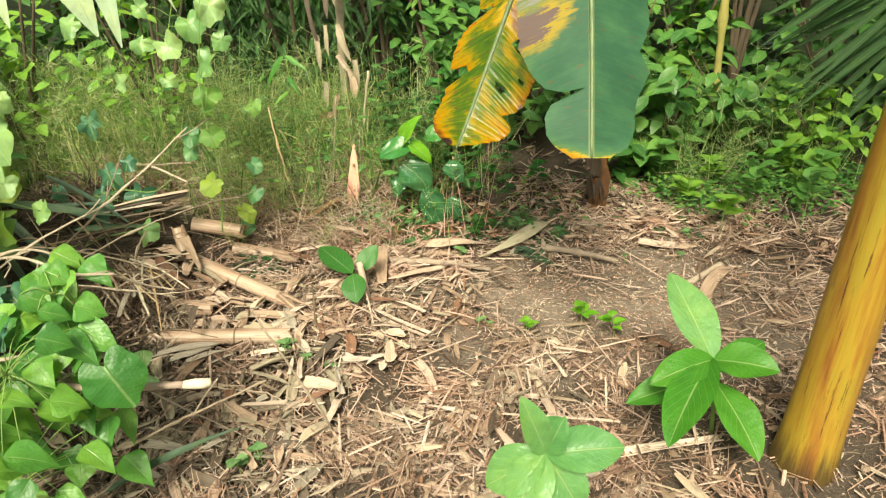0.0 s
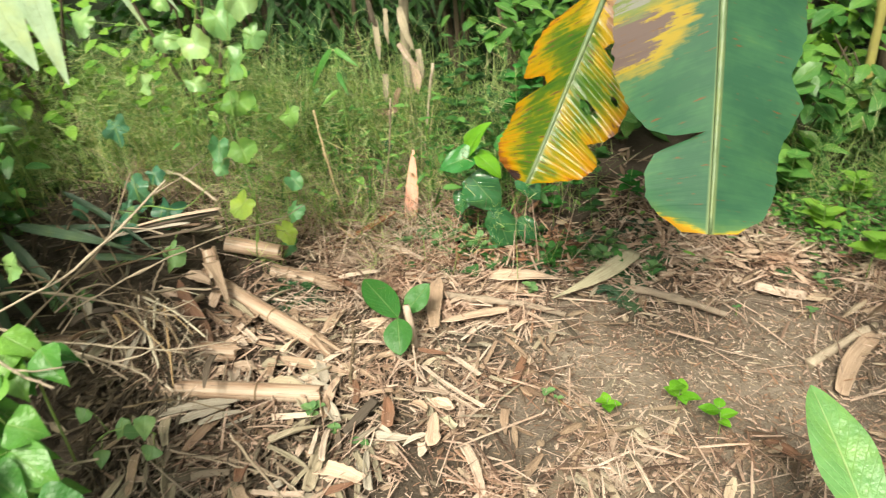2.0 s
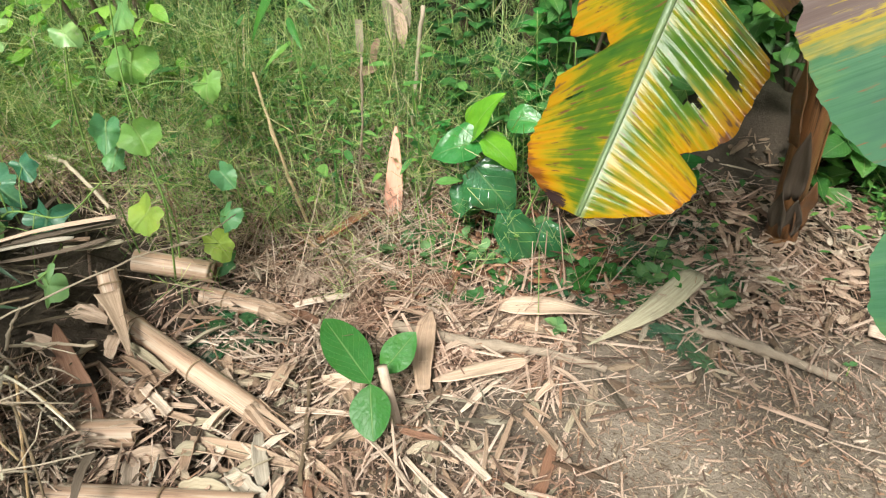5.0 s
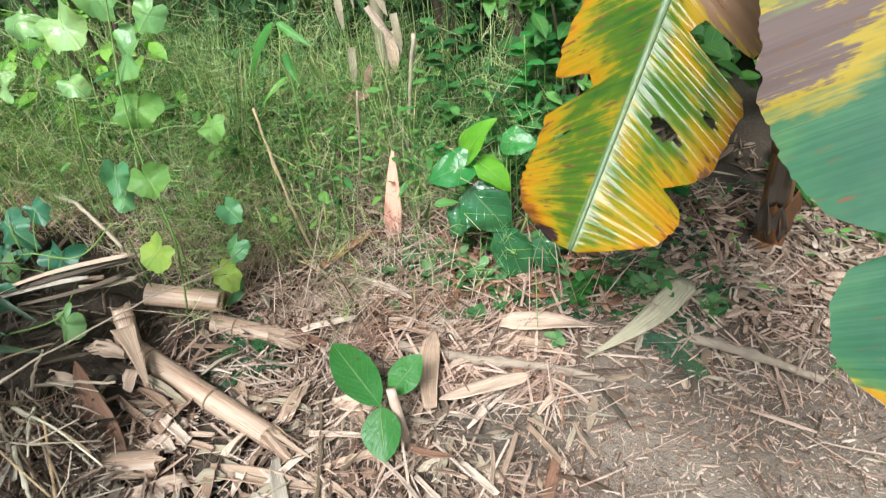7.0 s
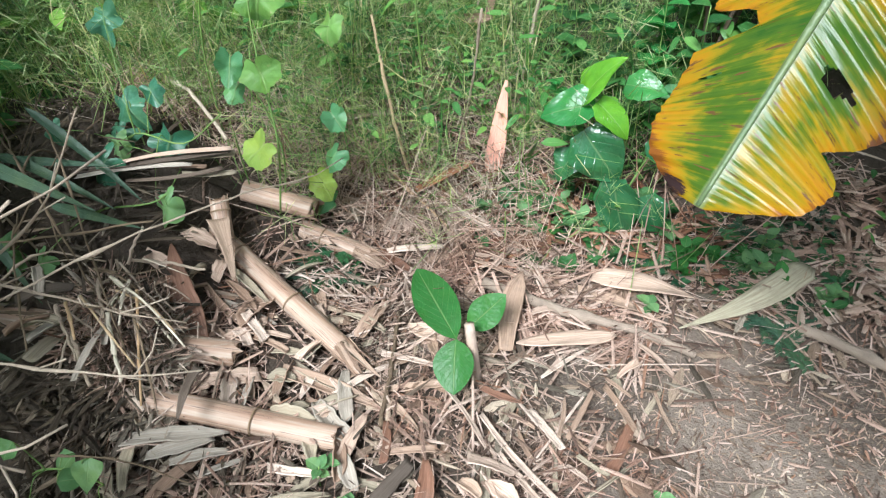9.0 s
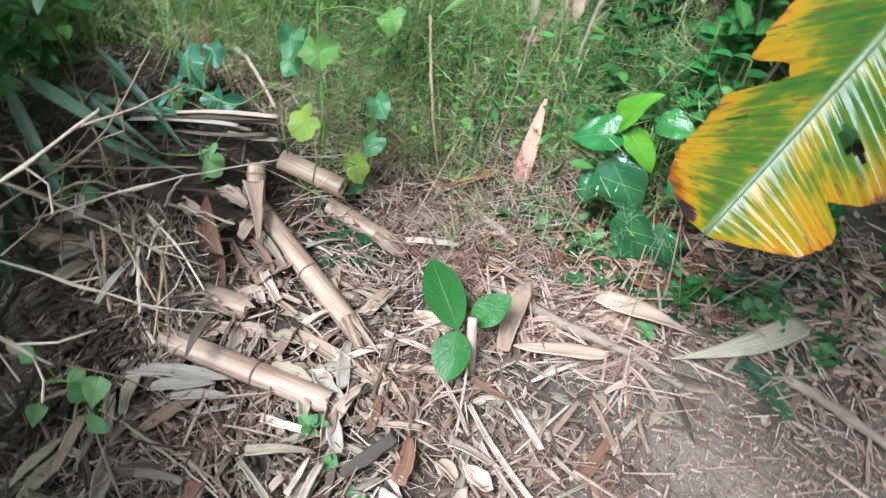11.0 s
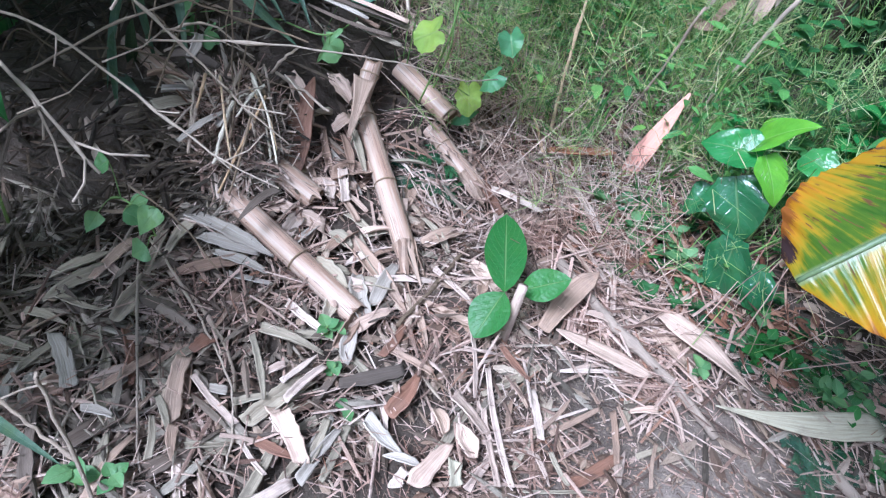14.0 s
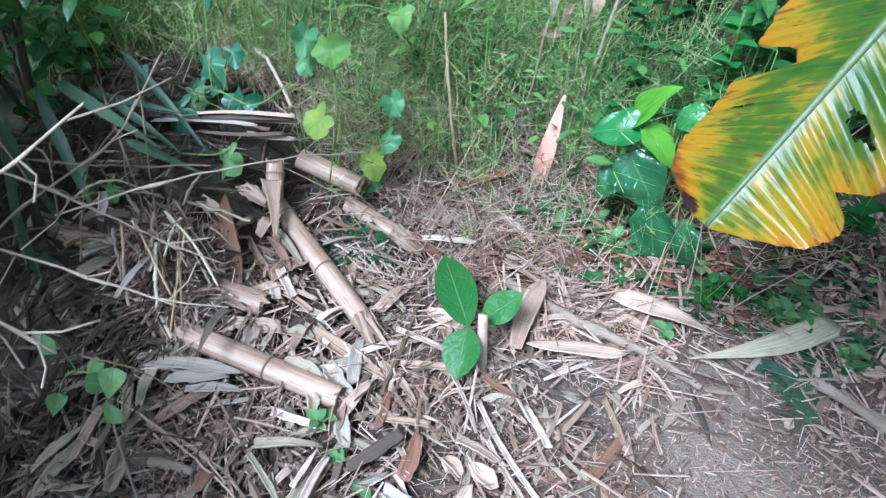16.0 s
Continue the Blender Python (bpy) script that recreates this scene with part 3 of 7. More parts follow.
def banana_trunk(plant, base, top, r0, r1, material, name="pseudostem", sheaths=3, seed=1):
    base, top = Vector(base), Vector(top)
    q = random.Random(seed)
    s, rows, uvs = Shape(), [], []
    for i in range(31):
        f = i / 30
        p = base.lerp(top, f) + Vector((0.012 * math.sin(3 * f), 0.008 * math.sin(5 * f), 0))
        flare = 1 + 0.32 * math.exp(-f * 26)
        r = (r0 + (r1 - r0) * f) * flare
        rows.append([p + Vector((math.cos(a), math.sin(a), 0)) * r * (1 + 0.035 * math.sin(3 * a + 2 * f) + 0.02 * math.sin(7 * a)) for a in (math.tau * k / 24 for k in range(24))])
        uvs.append([(abs(k / 12 - 1), f * (top - base).length) for k in range(24)])
    s.grid(rows, uvs, closed=True)
    part(name, s, material, plant)
    for n in range(sheaths):
        a0, span = q.uniform(0, 6.28), q.uniform(0.9, 1.7)
        f0, f1 = q.uniform(0.0, 0.2), q.uniform(0.45, 0.9)
        sh, rows, uvs = Shape(), [], []
        for i in range(16):
            f = f0 + (f1 - f0) * i / 15
            p = base.lerp(top, f) + Vector((0.012 * math.sin(3 * f), 0.008 * math.sin(5 * f), 0))
            r = (r0 + (r1 - r0) * f) * (1.045 + 0.02 * n) * (1 + 0.32 * math.exp(-f * 26)) + 0.002
            width = span * (1 - 0.75 * (i / 15) ** 2)
            rows.append([p + Vector((math.cos(a), math.sin(a), 0)) * r * (1 + 0.035 * math.sin(3 * a + 2 * f)) for a in (a0 + width * (k / 8 - 0.5) for k in range(9))])
            uvs.append([(k / 8, f * 2) for k in range(9)])
        sh.grid(rows, uvs)
        ob = part("leaf_sheath", sh, material if n or material is BANANA_STEM else DRYSHEATH_STEM, plant)
        m = ob.modifiers.new("thickness", "SOLIDIFY")
        m.thickness = 0.004


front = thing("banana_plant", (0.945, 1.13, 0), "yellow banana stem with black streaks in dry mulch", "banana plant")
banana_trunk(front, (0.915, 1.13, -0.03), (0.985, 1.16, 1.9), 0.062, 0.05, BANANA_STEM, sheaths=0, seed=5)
# unseen crown leaves added above the stem, shading the right side
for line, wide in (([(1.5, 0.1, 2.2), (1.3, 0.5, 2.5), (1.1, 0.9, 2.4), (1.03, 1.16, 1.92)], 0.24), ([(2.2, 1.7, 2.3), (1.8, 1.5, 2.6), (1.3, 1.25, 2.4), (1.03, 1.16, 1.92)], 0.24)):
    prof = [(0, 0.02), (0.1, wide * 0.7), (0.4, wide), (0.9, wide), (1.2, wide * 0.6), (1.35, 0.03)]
    banana_leaf(front, line, prof, prof, (line[0][1] - line[3][1], line[3][0] - line[0][0], -0.2), (line[3][1] - line[0][1], line[0][0] - line[3][0], -0.2), 0.25, GREEN_BLADE, "broad green arching leaf added above the view", (), 1.3)

back = thing("banana_plant", (0.685, 2.63, 0.0), "withered banana plant with brown stem and hanging yellowing leaves", "banana plant")
banana_trunk(back, (0.685, 2.63, 0.0), (0.60, 2.47, 1.55), 0.034, 0.032, DEAD_STEM, sheaths=4, seed=11)
for k, (f, ang, L) in enumerate(((0.10, -1.9, 0.22), (0.20, -2.7, 0.25), (0.28, -1.2, 0.28), (0.36, -2.2, 0.2), (0.02, -2.4, 0.16), (0.03, -1.0, 0.18), (0.02, -1.6, 0.14))):
    sh = Shape()
    c = Vector((0.685, 2.63, 0.0)).lerp(Vector((0.60, 2.47, 1.55)), f)
    out = Vector((math.cos(ang), math.sin(ang), 0))
    sh.blade(c + out * 0.034, Vector((-0.07, -0.19, 1)) + out * 0.03, out, L, 0.05, TAPER, 10, 5, 0.35, -0.15, 0.4, 0.25, random.Random(k))
    ob = part("loose_sheath", sh, DRYSHEATH_STEM if k % 2 else SHEATH_DARK, back, "torn dry brown sheath")
    ob.modifiers.new("thickness", "SOLIDIFY").thickness = 0.002
banana_leaf(back, [(0.104, 1.815, 0.585), (0.231, 2.016, 0.85), (0.35, 2.206, 1.1), (0.47, 2.36, 1.36), (0.58, 2.45, 1.52)],
            [(0, 0.05), (0.02, 0.085), (0.05, 0.108), (0.12, 0.13), (0.25, 0.162), (0.285, 0.165), (0.30, 0.085), (0.325, 0.10), (0.345, 0.165), (0.41, 0.165), (0.47, 0.16), (0.50, 0.15), (0.52, 0.06), (0.56, 0.15), (0.8, 0.17), (1.1, 0.05)],
            [(0, 0.012), (0.015, 0.05), (0.04, 0.085), (0.08, 0.115), (0.15, 0.14), (0.175, 0.135), (0.18, 0.10), (0.22, 0.135), (0.26, 0.165), (0.36, 0.175), (0.375, 0.17), (0.38, 0.05), (0.42, 0.07), (0.43, 0.16), (0.52, 0.19), (0.8, 0.17), (1.1, 0.05)],
            (-0.82, 0.5, -0.15), (0.96, -0.10, 0.02), 0.58, YELLOW_BLADE, "drooping torn leaf turning yellow with brown spots", [(1, 0.245, 0.014, 10, 3.2), (1, 0.25, 0.008, 12, 3.5), (1, 0.31, 0.006, 18, 2.4), (-1, 0.22, 0.004, 16, 2.6)], 1.05)
banana_leaf(back, [(0.433, 1.44, 0.67), (0.449, 1.609, 0.9), (0.468, 1.834, 1.2), (0.51, 2.12, 1.5), (0.58, 2.38, 1.6), (0.60, 2.46, 1.55)],
            [(0, 0.045), (0.03, 0.085), (0.08, 0.108), (0.13, 0.112), (0.165, 0.10), (0.18, 0.015), (0.19, 0.07), (0.22, 0.115), (0.27, 0.15), (0.35, 0.185), (0.7, 0.2), (1.1, 0.06)],
            [(0, 0.045), (0.03, 0.09), (0.10, 0.12), (0.2, 0.14), (0.27, 0.165), (0.31, 0.13), (0.4, 0.17), (0.7, 0.2), (1.1, 0.06)],
            (-0.98, 0.2, -0.05), (0.9, 0.42, -0.05), (0.30, 0.12), GREEN_BLADE, "drooping dull green leaf with yellow tip and purple-brown patch", (), 1.15, corrugation=0.00028)


# ---- fallen bamboo culms ----
def culm(a, b, r, nodes, label, open_end=True, split=0.0, seed=0):
    a, b = Vector(a), Vector(b)
    q = random.Random(seed)
    t = thing("bamboo_culm", (a + b) / 2 - Vector((0, 0, r)), label, "bamboo", "fallen bamboo culms")
    d = (b - a).normalized()
    x = d.cross(Vector((0, 0, 1))).normalized()
    y = x.cross(d)
    L, sides, steps = (b - a).length, 16, 22
    s, rows, uvs = Shape(), [], []
    for i in range(steps + 1):
        f = i / steps
        bulge = sum(0.10 * math.exp(-((f - n) * L / 0.006) ** 2) for n in nodes)
        rr = r * (1 + bulge - 0.05 * f)
        row = []
        for k in range(sides):
            ang = math.tau * k / sides
            jag = (q.uniform(-1, 1) * 0.02 + split * (0.08 * math.sin(5 * ang))) if i == steps else 0
            row.append(a.lerp(b, f) + x * (rr * math.cos(ang)) + y * (rr * 0.93 * math.sin(ang)) + d * jag)
        rows.append(row)
        uvs.append([(abs(2 * k / sides - 1), f * L) for k in range(sides)])
    s.grid(rows, uvs, closed=True)
    inner = Shape()
    rows2 = [[a.lerp(b, f) + (x * math.cos(math.tau * k / sides) + y * 0.93 * math.sin(math.tau * k / sides)) * r * 0.82 for k in range(sides)] for f in (1.0, 0.93, 0.85, 0.80)]
    inner.grid(rows2, closed=True)
    m = len(inner.v)
    inner.f.append(tuple(range(m - sides, m)))
    ringed = Shape()
    ringed.grid([rows[-1], [p - d * 0.004 for p in rows2[0]]], closed=True)
    part("wall", s, CULM, t)
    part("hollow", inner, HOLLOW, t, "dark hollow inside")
    part("broken_rim", ringed, SHEATH_TAN, t, "pale broken rim", smooth=False)
    for n in nodes:
        rg = Shape()
        c = a.lerp(b, n)
        rg.tube([c - d * 0.002, c - d * 0.0007, c + d * 0.0007, c + d * 0.002], [r * 1.06, r * 1.10, r * 1.10, r * 1.06], 16, False)
        part("node_ring", rg, NODE_RING, t, "brown node ring")
    if split:
        for n in range(5):
            ang = q.uniform(0.2, 2.9)
            sp = Shape()
            st = b + x * (r * math.cos(ang)) + y * (r * 0.9 * math.sin(ang)) - d * 0.05
            ahead = d + x * q.uniform(-0.25, 0.25) + y * q.uniform(-0.25, 0.05)
            sp.blade(st, ahead, y * math.sin(ang) + x * math.cos(ang), q.uniform(0.08, 0.17), 0.02, STRAP, 5, 3, 0.2, 0.3)
            ob = part("splinter", sp, SHEATH_TAN, t)
            md = ob.modifiers.new("thickness", "SOLIDIFY")
            md.thickness = 0.002
    return t


culm((-0.90, 1.578, 0.085), (-0.455, 1.641, 0.034), 0.0275, [0.62], "fallen tan bamboo culm half under the brush heap", seed=1)
culm((-0.988, 2.030, 0.157), (-0.50, 1.826, 0.040), 0.0265, [0.23, 0.60], "fallen pale bamboo culm with split splintered end", split=1.0, seed=2)
culm((-0.93, 2.125, 0.215), (-0.752, 2.160, 0.160), 0.0290, [], "short bamboo tube with open hollow end", seed=4)
culm((-0.911, 1.988, 0.165), (-0.947, 2.049, 0.235), 0.0235, [0.7], "broken upper end of a bamboo culm under a draped sheath", seed=12)
culm((-0.80, 2.150, 0.095), (-0.595, 2.138, 0.055), 0.0255, [0.3], "greenish fallen bamboo culm on straw", split=0.5, seed=6)
culm((-1.30, 1.60, 0.20), (-0.86, 1.70, 0.13), 0.026, [0.5], "shaded bamboo culm under the brush heap", seed=8)


# ---- bamboo culm sheaths and strips lying about ----
def sheath(a, b, width, material, label, lift=0.004, cup=0.28, arch=0.0, profile=SHEATH, name="bamboo_sheath", group="fallen bamboo sheaths", roll=0.0, seed=0, category="sheath", raise_a=0.0, raise_b=0.0, bow=None):
    """A curled papery sheath between two places of the plan."""
    q = random.Random(seed + int(1000 * abs(a[0] * 3 + a[1])))
    za = a[2] if len(a) > 2 else ground_at(a[0], a[1]) + lift + 0.006
    zb = b[2] if len(b) > 2 else ground_at(b[0], b[1]) + lift + 0.006
    a, b = Vector((a[0], a[1], za + raise_a)), Vector((b[0], b[1], zb + raise_b))
    d = b - a
    L = d.length
    ahead = d.normalized()
    side = ahead.cross(Vector((0, 0, 1))).normalized()
    up = side.cross(ahead)
    side, up = side * math.cos(roll) + up * math.sin(roll), up * math.cos(roll) - side * math.sin(roll)
    bend, ph = q.uniform(-0.06, 0.06), q.uniform(0, 6)
    bend = bend if bow is None else bow
    torn = seed > 0
    c0, c1 = (q.uniform(0, 0.35), 1 - q.uniform(0, 0.4)) if torn else (0.0, 1.0)
    skew_a, skew_b = (q.uniform(-0.5, 0.5), q.uniform(-0.7, 0.7)) if torn else (0.0, 0.0)
    rough_edge = 0.13 if torn else 0.03
    s, rows, uvs, cols = Shape(), [], [], 7
    for i in range(15):
        f = i / 14
        w = 0.5 * width * profile(c0 + (c1 - c0) * f) * (1 + 0.05 * math.sin(7 * f + 2 * ph))
        el, er = 1 + rough_edge * q.uniform(-1, 1), 1 + rough_edge * q.uniform(-1, 1)
        mid = a.lerp(b, f) + side * (bend * L * math.sin(math.pi * f)) + up * (arch * L * math.sin(math.pi * f))
        tw = 0.25 * math.sin(ph + 2.2 * f)
        row = []
        for j in range(cols):
            u = 2 * j / (cols - 1) - 1
            row.append(mid + ahead * (w * u * (skew_a * (1 - f) ** 3 + skew_b * f ** 3)) + (side * math.cos(tw) + up * math.sin(tw)) * (w * u * (er if u > 0 else el)) + up * (cup * w * (u * u) + 0.05 * w * math.sin(9 * f + 3 * u + ph)))
        rows.append(row)
        uvs.append([((2 * j / (cols - 1) - 1) * 0.5, f * L * 8) for j in range(cols)])
    s.grid(rows, uvs)
    return single(name, s, material, label, category, group, thick=0.0022)


PALE, TANL, GREYL = "pale papery bamboo sheath lying on the soil", "tan dry bamboo sheath lying on the mulch", "weathered grey bamboo sheath on the mulch"
sheath((-0.180, 1.974), (0.026, 2.062), 0.056, SHEATH_PINKISH, "pale cream pointed bamboo sheath lying on bare soil", 0.034, 0.12, 0.01, profile=LENS, bow=0.01)
sheath((-0.063, 2.23), (0.186, 2.214), 0.062, SHEATH_PINKISH, "pinkish tan bamboo sheath with a pointed end", 0.038, 0.2, 0.02, profile=TAPER, bow=-0.015)
sheath((-0.055, 2.225), (0.10, 2.205), 0.045, SHEATH_TAN, TANL, 0.004, 0.3)
sheath((0.153, 2.117), (0.425, 2.388), 0.064, SHEATH_SAGE, "broad grey-green flat bamboo sheath on the soil", 0.040, 0.1, 0.01, profile=lambda s: 0.04 + 0.96 * soft_step(s / 0.75) ** 0.7 if s < 0.93 else 0.85 - 4 * (s - 0.93))
sheath((-0.196, 1.95), (-0.210, 2.15), 0.048, SHEATH_TAN, "brown bamboo sheath propped up beside a seedling", 0.03, 0.5, raise_b=0.055)
sheath((-0.396, 2.52, 0.045), (-0.372, 2.60, 0.345), 0.052, SHEATH_PINK, "salmon pink curled bamboo sheath standing in the grass", 0, 0.3, 0.03, profile=lambda s: 0.55 + 0.45 * soft_step(s * 3.5) if s < 0.4 else 1.0 - 0.88 * ((s - 0.4) / 0.6) ** 1.8, bow=0.02)
sheath((-0.564, 2.363), (-0.44, 2.51), 0.044, SHEATH_RUST, "orange-brown narrow sheath lying in the grass edge", 0.06, 0.5)
sheath((-0.794, 2.471), (-0.689, 2.544), 0.036, SHEATH_PALE, "short pale bamboo piece in the grass", 0.10, 0.5, profile=lambda s: 1.0)
sheath((-0.955, 1.875, 0.235), (-0.80, 1.725, 0.10), 0.056, SHEATH_RED, "dark red-brown sheath hanging over the brush heap", 0, 0.35, profile=LENS)
sheath((-0.915, 1.995, 0.222), (-0.820, 1.885, 0.150), 0.050, SHEATH_TAN, "grey-brown triangular sheath draped over a bamboo culm", 0, 0.35, 0.04, profile=lambda s: 1.0 - 0.85 * s)
sheath((-0.942, 2.097, 0.135), (-0.848, 2.154, 0.095), 0.024, SHEATH_TAN, "splintered orange-tan bamboo stub between the culms", 0, 0.9, profile=STRAP)
sheath((-0.906, 2.044, 0.125), (-0.876, 2.125, 0.105), 0.018, SHEATH_PALE, "pale splinter beside a bamboo culm", 0, 0.5, profile=TAPER)
sheath((-0.606, 2.176, 0.055), (-0.493, 2.123, 0.038), 0.022, ROOT, "pinkish split bamboo stalk on the straw", 0, 0.9, profile=lambda s: 1.0)
culm((-0.90, 1.675, 0.135), (-0.742, 1.742, 0.078), 0.031, [], "short broad tube of dry bamboo with dark open end", seed=9)
sheath((-0.832, 1.492), (-0.658, 1.579), 0.036, SHEATH_ASH, "broad ashy grey bamboo sheath on the litter", 0.034, 0.3, 0.02, profile=STRAP, seed=77)
sheath((-0.645, 1.748), (-0.395, 1.733), 0.034, SHEATH_TAN, "grooved split bamboo strip on the mulch", 0.016, 0.8, profile=STRAP)
sheath((-0.63, 1.775), (-0.43, 1.752), 0.022, SHEATH_GREY, GREYL, 0.016, 0.8, profile=STRAP)
sheath((-0.372, 1.390), (-0.250, 1.380), 0.028, SHEATH_PALE, "yellowish curled strip with a dark edge", 0.014, 0.5)
sheath((0.875, 1.775), (1.074, 2.055), 0.045, SHEATH_TAN, "orange-brown long curled sheath on the soil", 0.01, 0.4)
sheath((0.658, 1.613), (0.752, 1.536), 0.040, SHEATH_RED, "brown dead leaf on the soil", 0.01, 0.4, profile=OVATE, name="dead_leaf", group="dead leaves", category="leaf")
sheath((0.402, 1.125), (0.505, 1.22), 0.022, SHEATH_RED, "brown sliver of sheath on the mulch", 0.01, 0.4)
sheath((-0.58, 2.205), (-0.592, 2.30), 0.050, SHEATH_PALE, "broken pale sheath fragment on straw", 0.025, 0.4)
sheath((-0.554, 1.325), (-0.455, 1.252), 0.030, SHEATH_TAN, "short brown bamboo piece on grey litter", 0.012, 0.8, profile=lambda s: 1.0)
sheath((-0.505, 1.10), (-0.525, 1.222), 0.034, SHEATH_DARK, "charred-looking dark wood piece on grey litter", 0.016, 0.9, profile=lambda s: 1.0, group="", name="wood_piece", category="wood")
sheath((0.775, 2.237), (0.912, 2.195), 0.036, SHEATH_PALE, "short pale bamboo chunk on the soil", 0.01, 0.7, profile=lambda s: 1.0)
sheath((0.84, 2.245), (0.95, 2.23), 0.040, SHEATH_DARK, "dark rotten sheath piece on the soil", 0.01, 0.5)
sheath((0.386, 1.121), (0.74, 1.19), 0.028, SHEATH_PALE, "long pale split stalk lying on the mulch", 0.01, 0.7, profile=lambda s: 1.0)
for k in range(52):
    x, y, ang = rnd.uniform(-0.92, -0.42), rnd.uniform(1.60, 1.98), rnd.uniform(0, 6.28)
    L = rnd.uniform(0.06, 0.14)
    m = rnd.choice((SHEATH_GREY, SHEATH_ASH, SHEATH_TAN, SHEATH_TAN, SHEATH_PINKISH, SHEATH_GREY))
    sheath((x, y), (x + L * math.cos(ang), y + L * math.sin(ang)), rnd.uniform(0.016, 0.042), m, "broad curled bamboo leaf between the culms", rnd.uniform(0.012, 0.034), rnd.uniform(0.3, 0.9), rnd.uniform(0, 0.12), profile=rnd.choice((LENS, BROAD_LENS, TAPER)), roll=rnd.uniform(-0.5, 0.5), seed=500 + k)
for k in range(60):
    x, y = rnd.uniform(-0.88, -0.3), rnd.uniform(1.05, 1.7)
    ang, L = rnd.uniform(0, 6.28), rnd.uniform(0.06, 0.16)
    sheath((x, y), (x + L * math.cos(ang), y + L * math.sin(ang)), rnd.uniform(0.014, 0.034), rnd.choice((SHEATH_GREY, SHEATH_GREY, SHEATH_TAN, SHEATH_DARK, SHEATH_PALE)), "weathered bamboo leaf on grey litter", rnd.uniform(0.008, 0.028), rnd.uniform(0.3, 0.9), rnd.uniform(0, 0.1), profile=rnd.choice((LENS, BROAD_LENS, TAPER)), roll=rnd.uniform(-0.4, 0.4), seed=300 + k)
for k in range(90):
    x, y = rnd.uniform(-0.75, 0.45), rnd.uniform(1.05, 2.35)
    if x > 0.12 and y > 1.6:
        x -= 0.55
    ang, L = rnd.uniform(0, 6.28), rnd.uniform(0.07, 0.18)
    mat = rnd.choice((SHEATH_PALE, SHEATH_TAN, SHEATH_TAN, SHEATH_GREY, SHEATH_PALE))
    lab = {SHEATH_PALE: PALE, SHEATH_TAN: TANL, SHEATH_GREY: GREYL}[mat]
    sheath((x, y), (x + L * math.cos(ang), y + L * math.sin(ang)), rnd.uniform(0.008, 0.026), mat, lab, rnd.uniform(0.006, 0.022), rnd.uniform(0.2, 0.7), rnd.uniform(0, 0.08), profile=rnd.choice((TAPER, STRAP, LENS)), roll=rnd.uniform(-0.3, 0.3), seed=k)


STRIP_LOOK = {"P": (SHEATH_PALE, "pale cream bamboo strip on the mulch"), "T": (SHEATH_TAN, "tan dry bamboo strip on the mulch"), "G": (SHEATH_GREY, "weathered grey bamboo strip on the mulch"), "R": (SHEATH_RED, "red-brown dry sheath piece on the mulch"),
              "D": (SHEATH_DARK, "dark rotten strip of bamboo on the mulch"), "K": (SHEATH_PINKISH, "pinkish tan bamboo leaf on the mulch"), "A": (SHEATH_ASH, "ash-white weathered bamboo leaf on the litter"), "S": (SHEATH_SAGE, "grey-green dry leaf piece on the mulch")}
STRIP_CUT = {"c": lambda s: 1.0 if s < 0.96 else 0.8, "s": STRAP, "t": TAPER, "l": LENS, "b": BROAD_LENS}


def strip(x0, y0, x1, y1, width, tone, cut):
    """One flat or curled piece of dry bamboo leaf lying on the mulch."""
    material, label = STRIP_LOOK[tone]
    q = random.Random(int(1000 * (abs(x0) + 3 * y0 + 7 * abs(x1))))
    leafy = cut in "bl"
    sheath((x0, y0), (x1, y1), 0.85 * width, material, label, q.uniform(0.022, 0.040), q.uniform(0.3, 0.9) if leafy else q.uniform(0.15, 0.5), q.uniform(0.0, 0.10 if leafy else 0.03), profile=STRIP_CUT[cut], roll=q.uniform(-0.3, 0.3),
           seed=q.randrange(1, 9999), name="dead_leaf" if leafy else "bamboo_strip", group="dead leaves" if leafy else "bamboo strips", category="leaf" if leafy else "strip")


strip(-0.456, 1.862, -0.334, 1.870, 0.016, 'P', 'c')
strip(-0.289, 1.817, -0.170, 1.707, 0.013, 'P', 's')
strip(-0.200, 1.775, -0.004, 1.633, 0.014, 'P', 's')
strip(-0.222, 1.832, -0.125, 1.819, 0.017, 'R', 't')
strip(-0.112, 1.809, -0.030, 1.740, 0.020, 'P', 't')
strip(-0.026, 1.763, 0.002, 1.893, 0.013, 'T', 's')
strip(-0.042, 1.761, -0.050, 1.863, 0.010, 'T', 's')
strip(0.021, 1.917, 0.093, 1.826, 0.015, 'T', 'c')
strip(0.021, 1.931, 0.077, 1.901, 0.009, 'T', 's')
strip(0.045, 1.941, 0.082, 1.995, 0.022, 'K', 'l')
strip(0.060, 1.722, 0.085, 1.851, 0.028, 'R', 't')
strip(-0.242, 1.552, -0.272, 1.652, 0.039, 'R', 'b')
strip(-0.196, 1.624, -0.149, 1.608, 0.031, 'T', 'b')
strip(-0.196, 1.672, -0.102, 1.666, 0.035, 'P', 't')
strip(-0.147, 1.638, -0.085, 1.615, 0.041, 'K', 'b')
strip(-0.113, 1.499, -0.130, 1.603, 0.040, 'K', 't')
strip(-0.262, 1.513, -0.168, 1.522, 0.034, 'A', 't')
strip(-0.190, 1.495, -0.133, 1.534, 0.020, 'A', 'l')
strip(-0.132, 1.474, -0.144, 1.510, 0.026, 'P', 'c')
strip(-0.345, 1.515, -0.295, 1.634, 0.032, 'D', 'c')
strip(-0.348, 1.619, -0.379, 1.707, 0.022, 'R', 't')
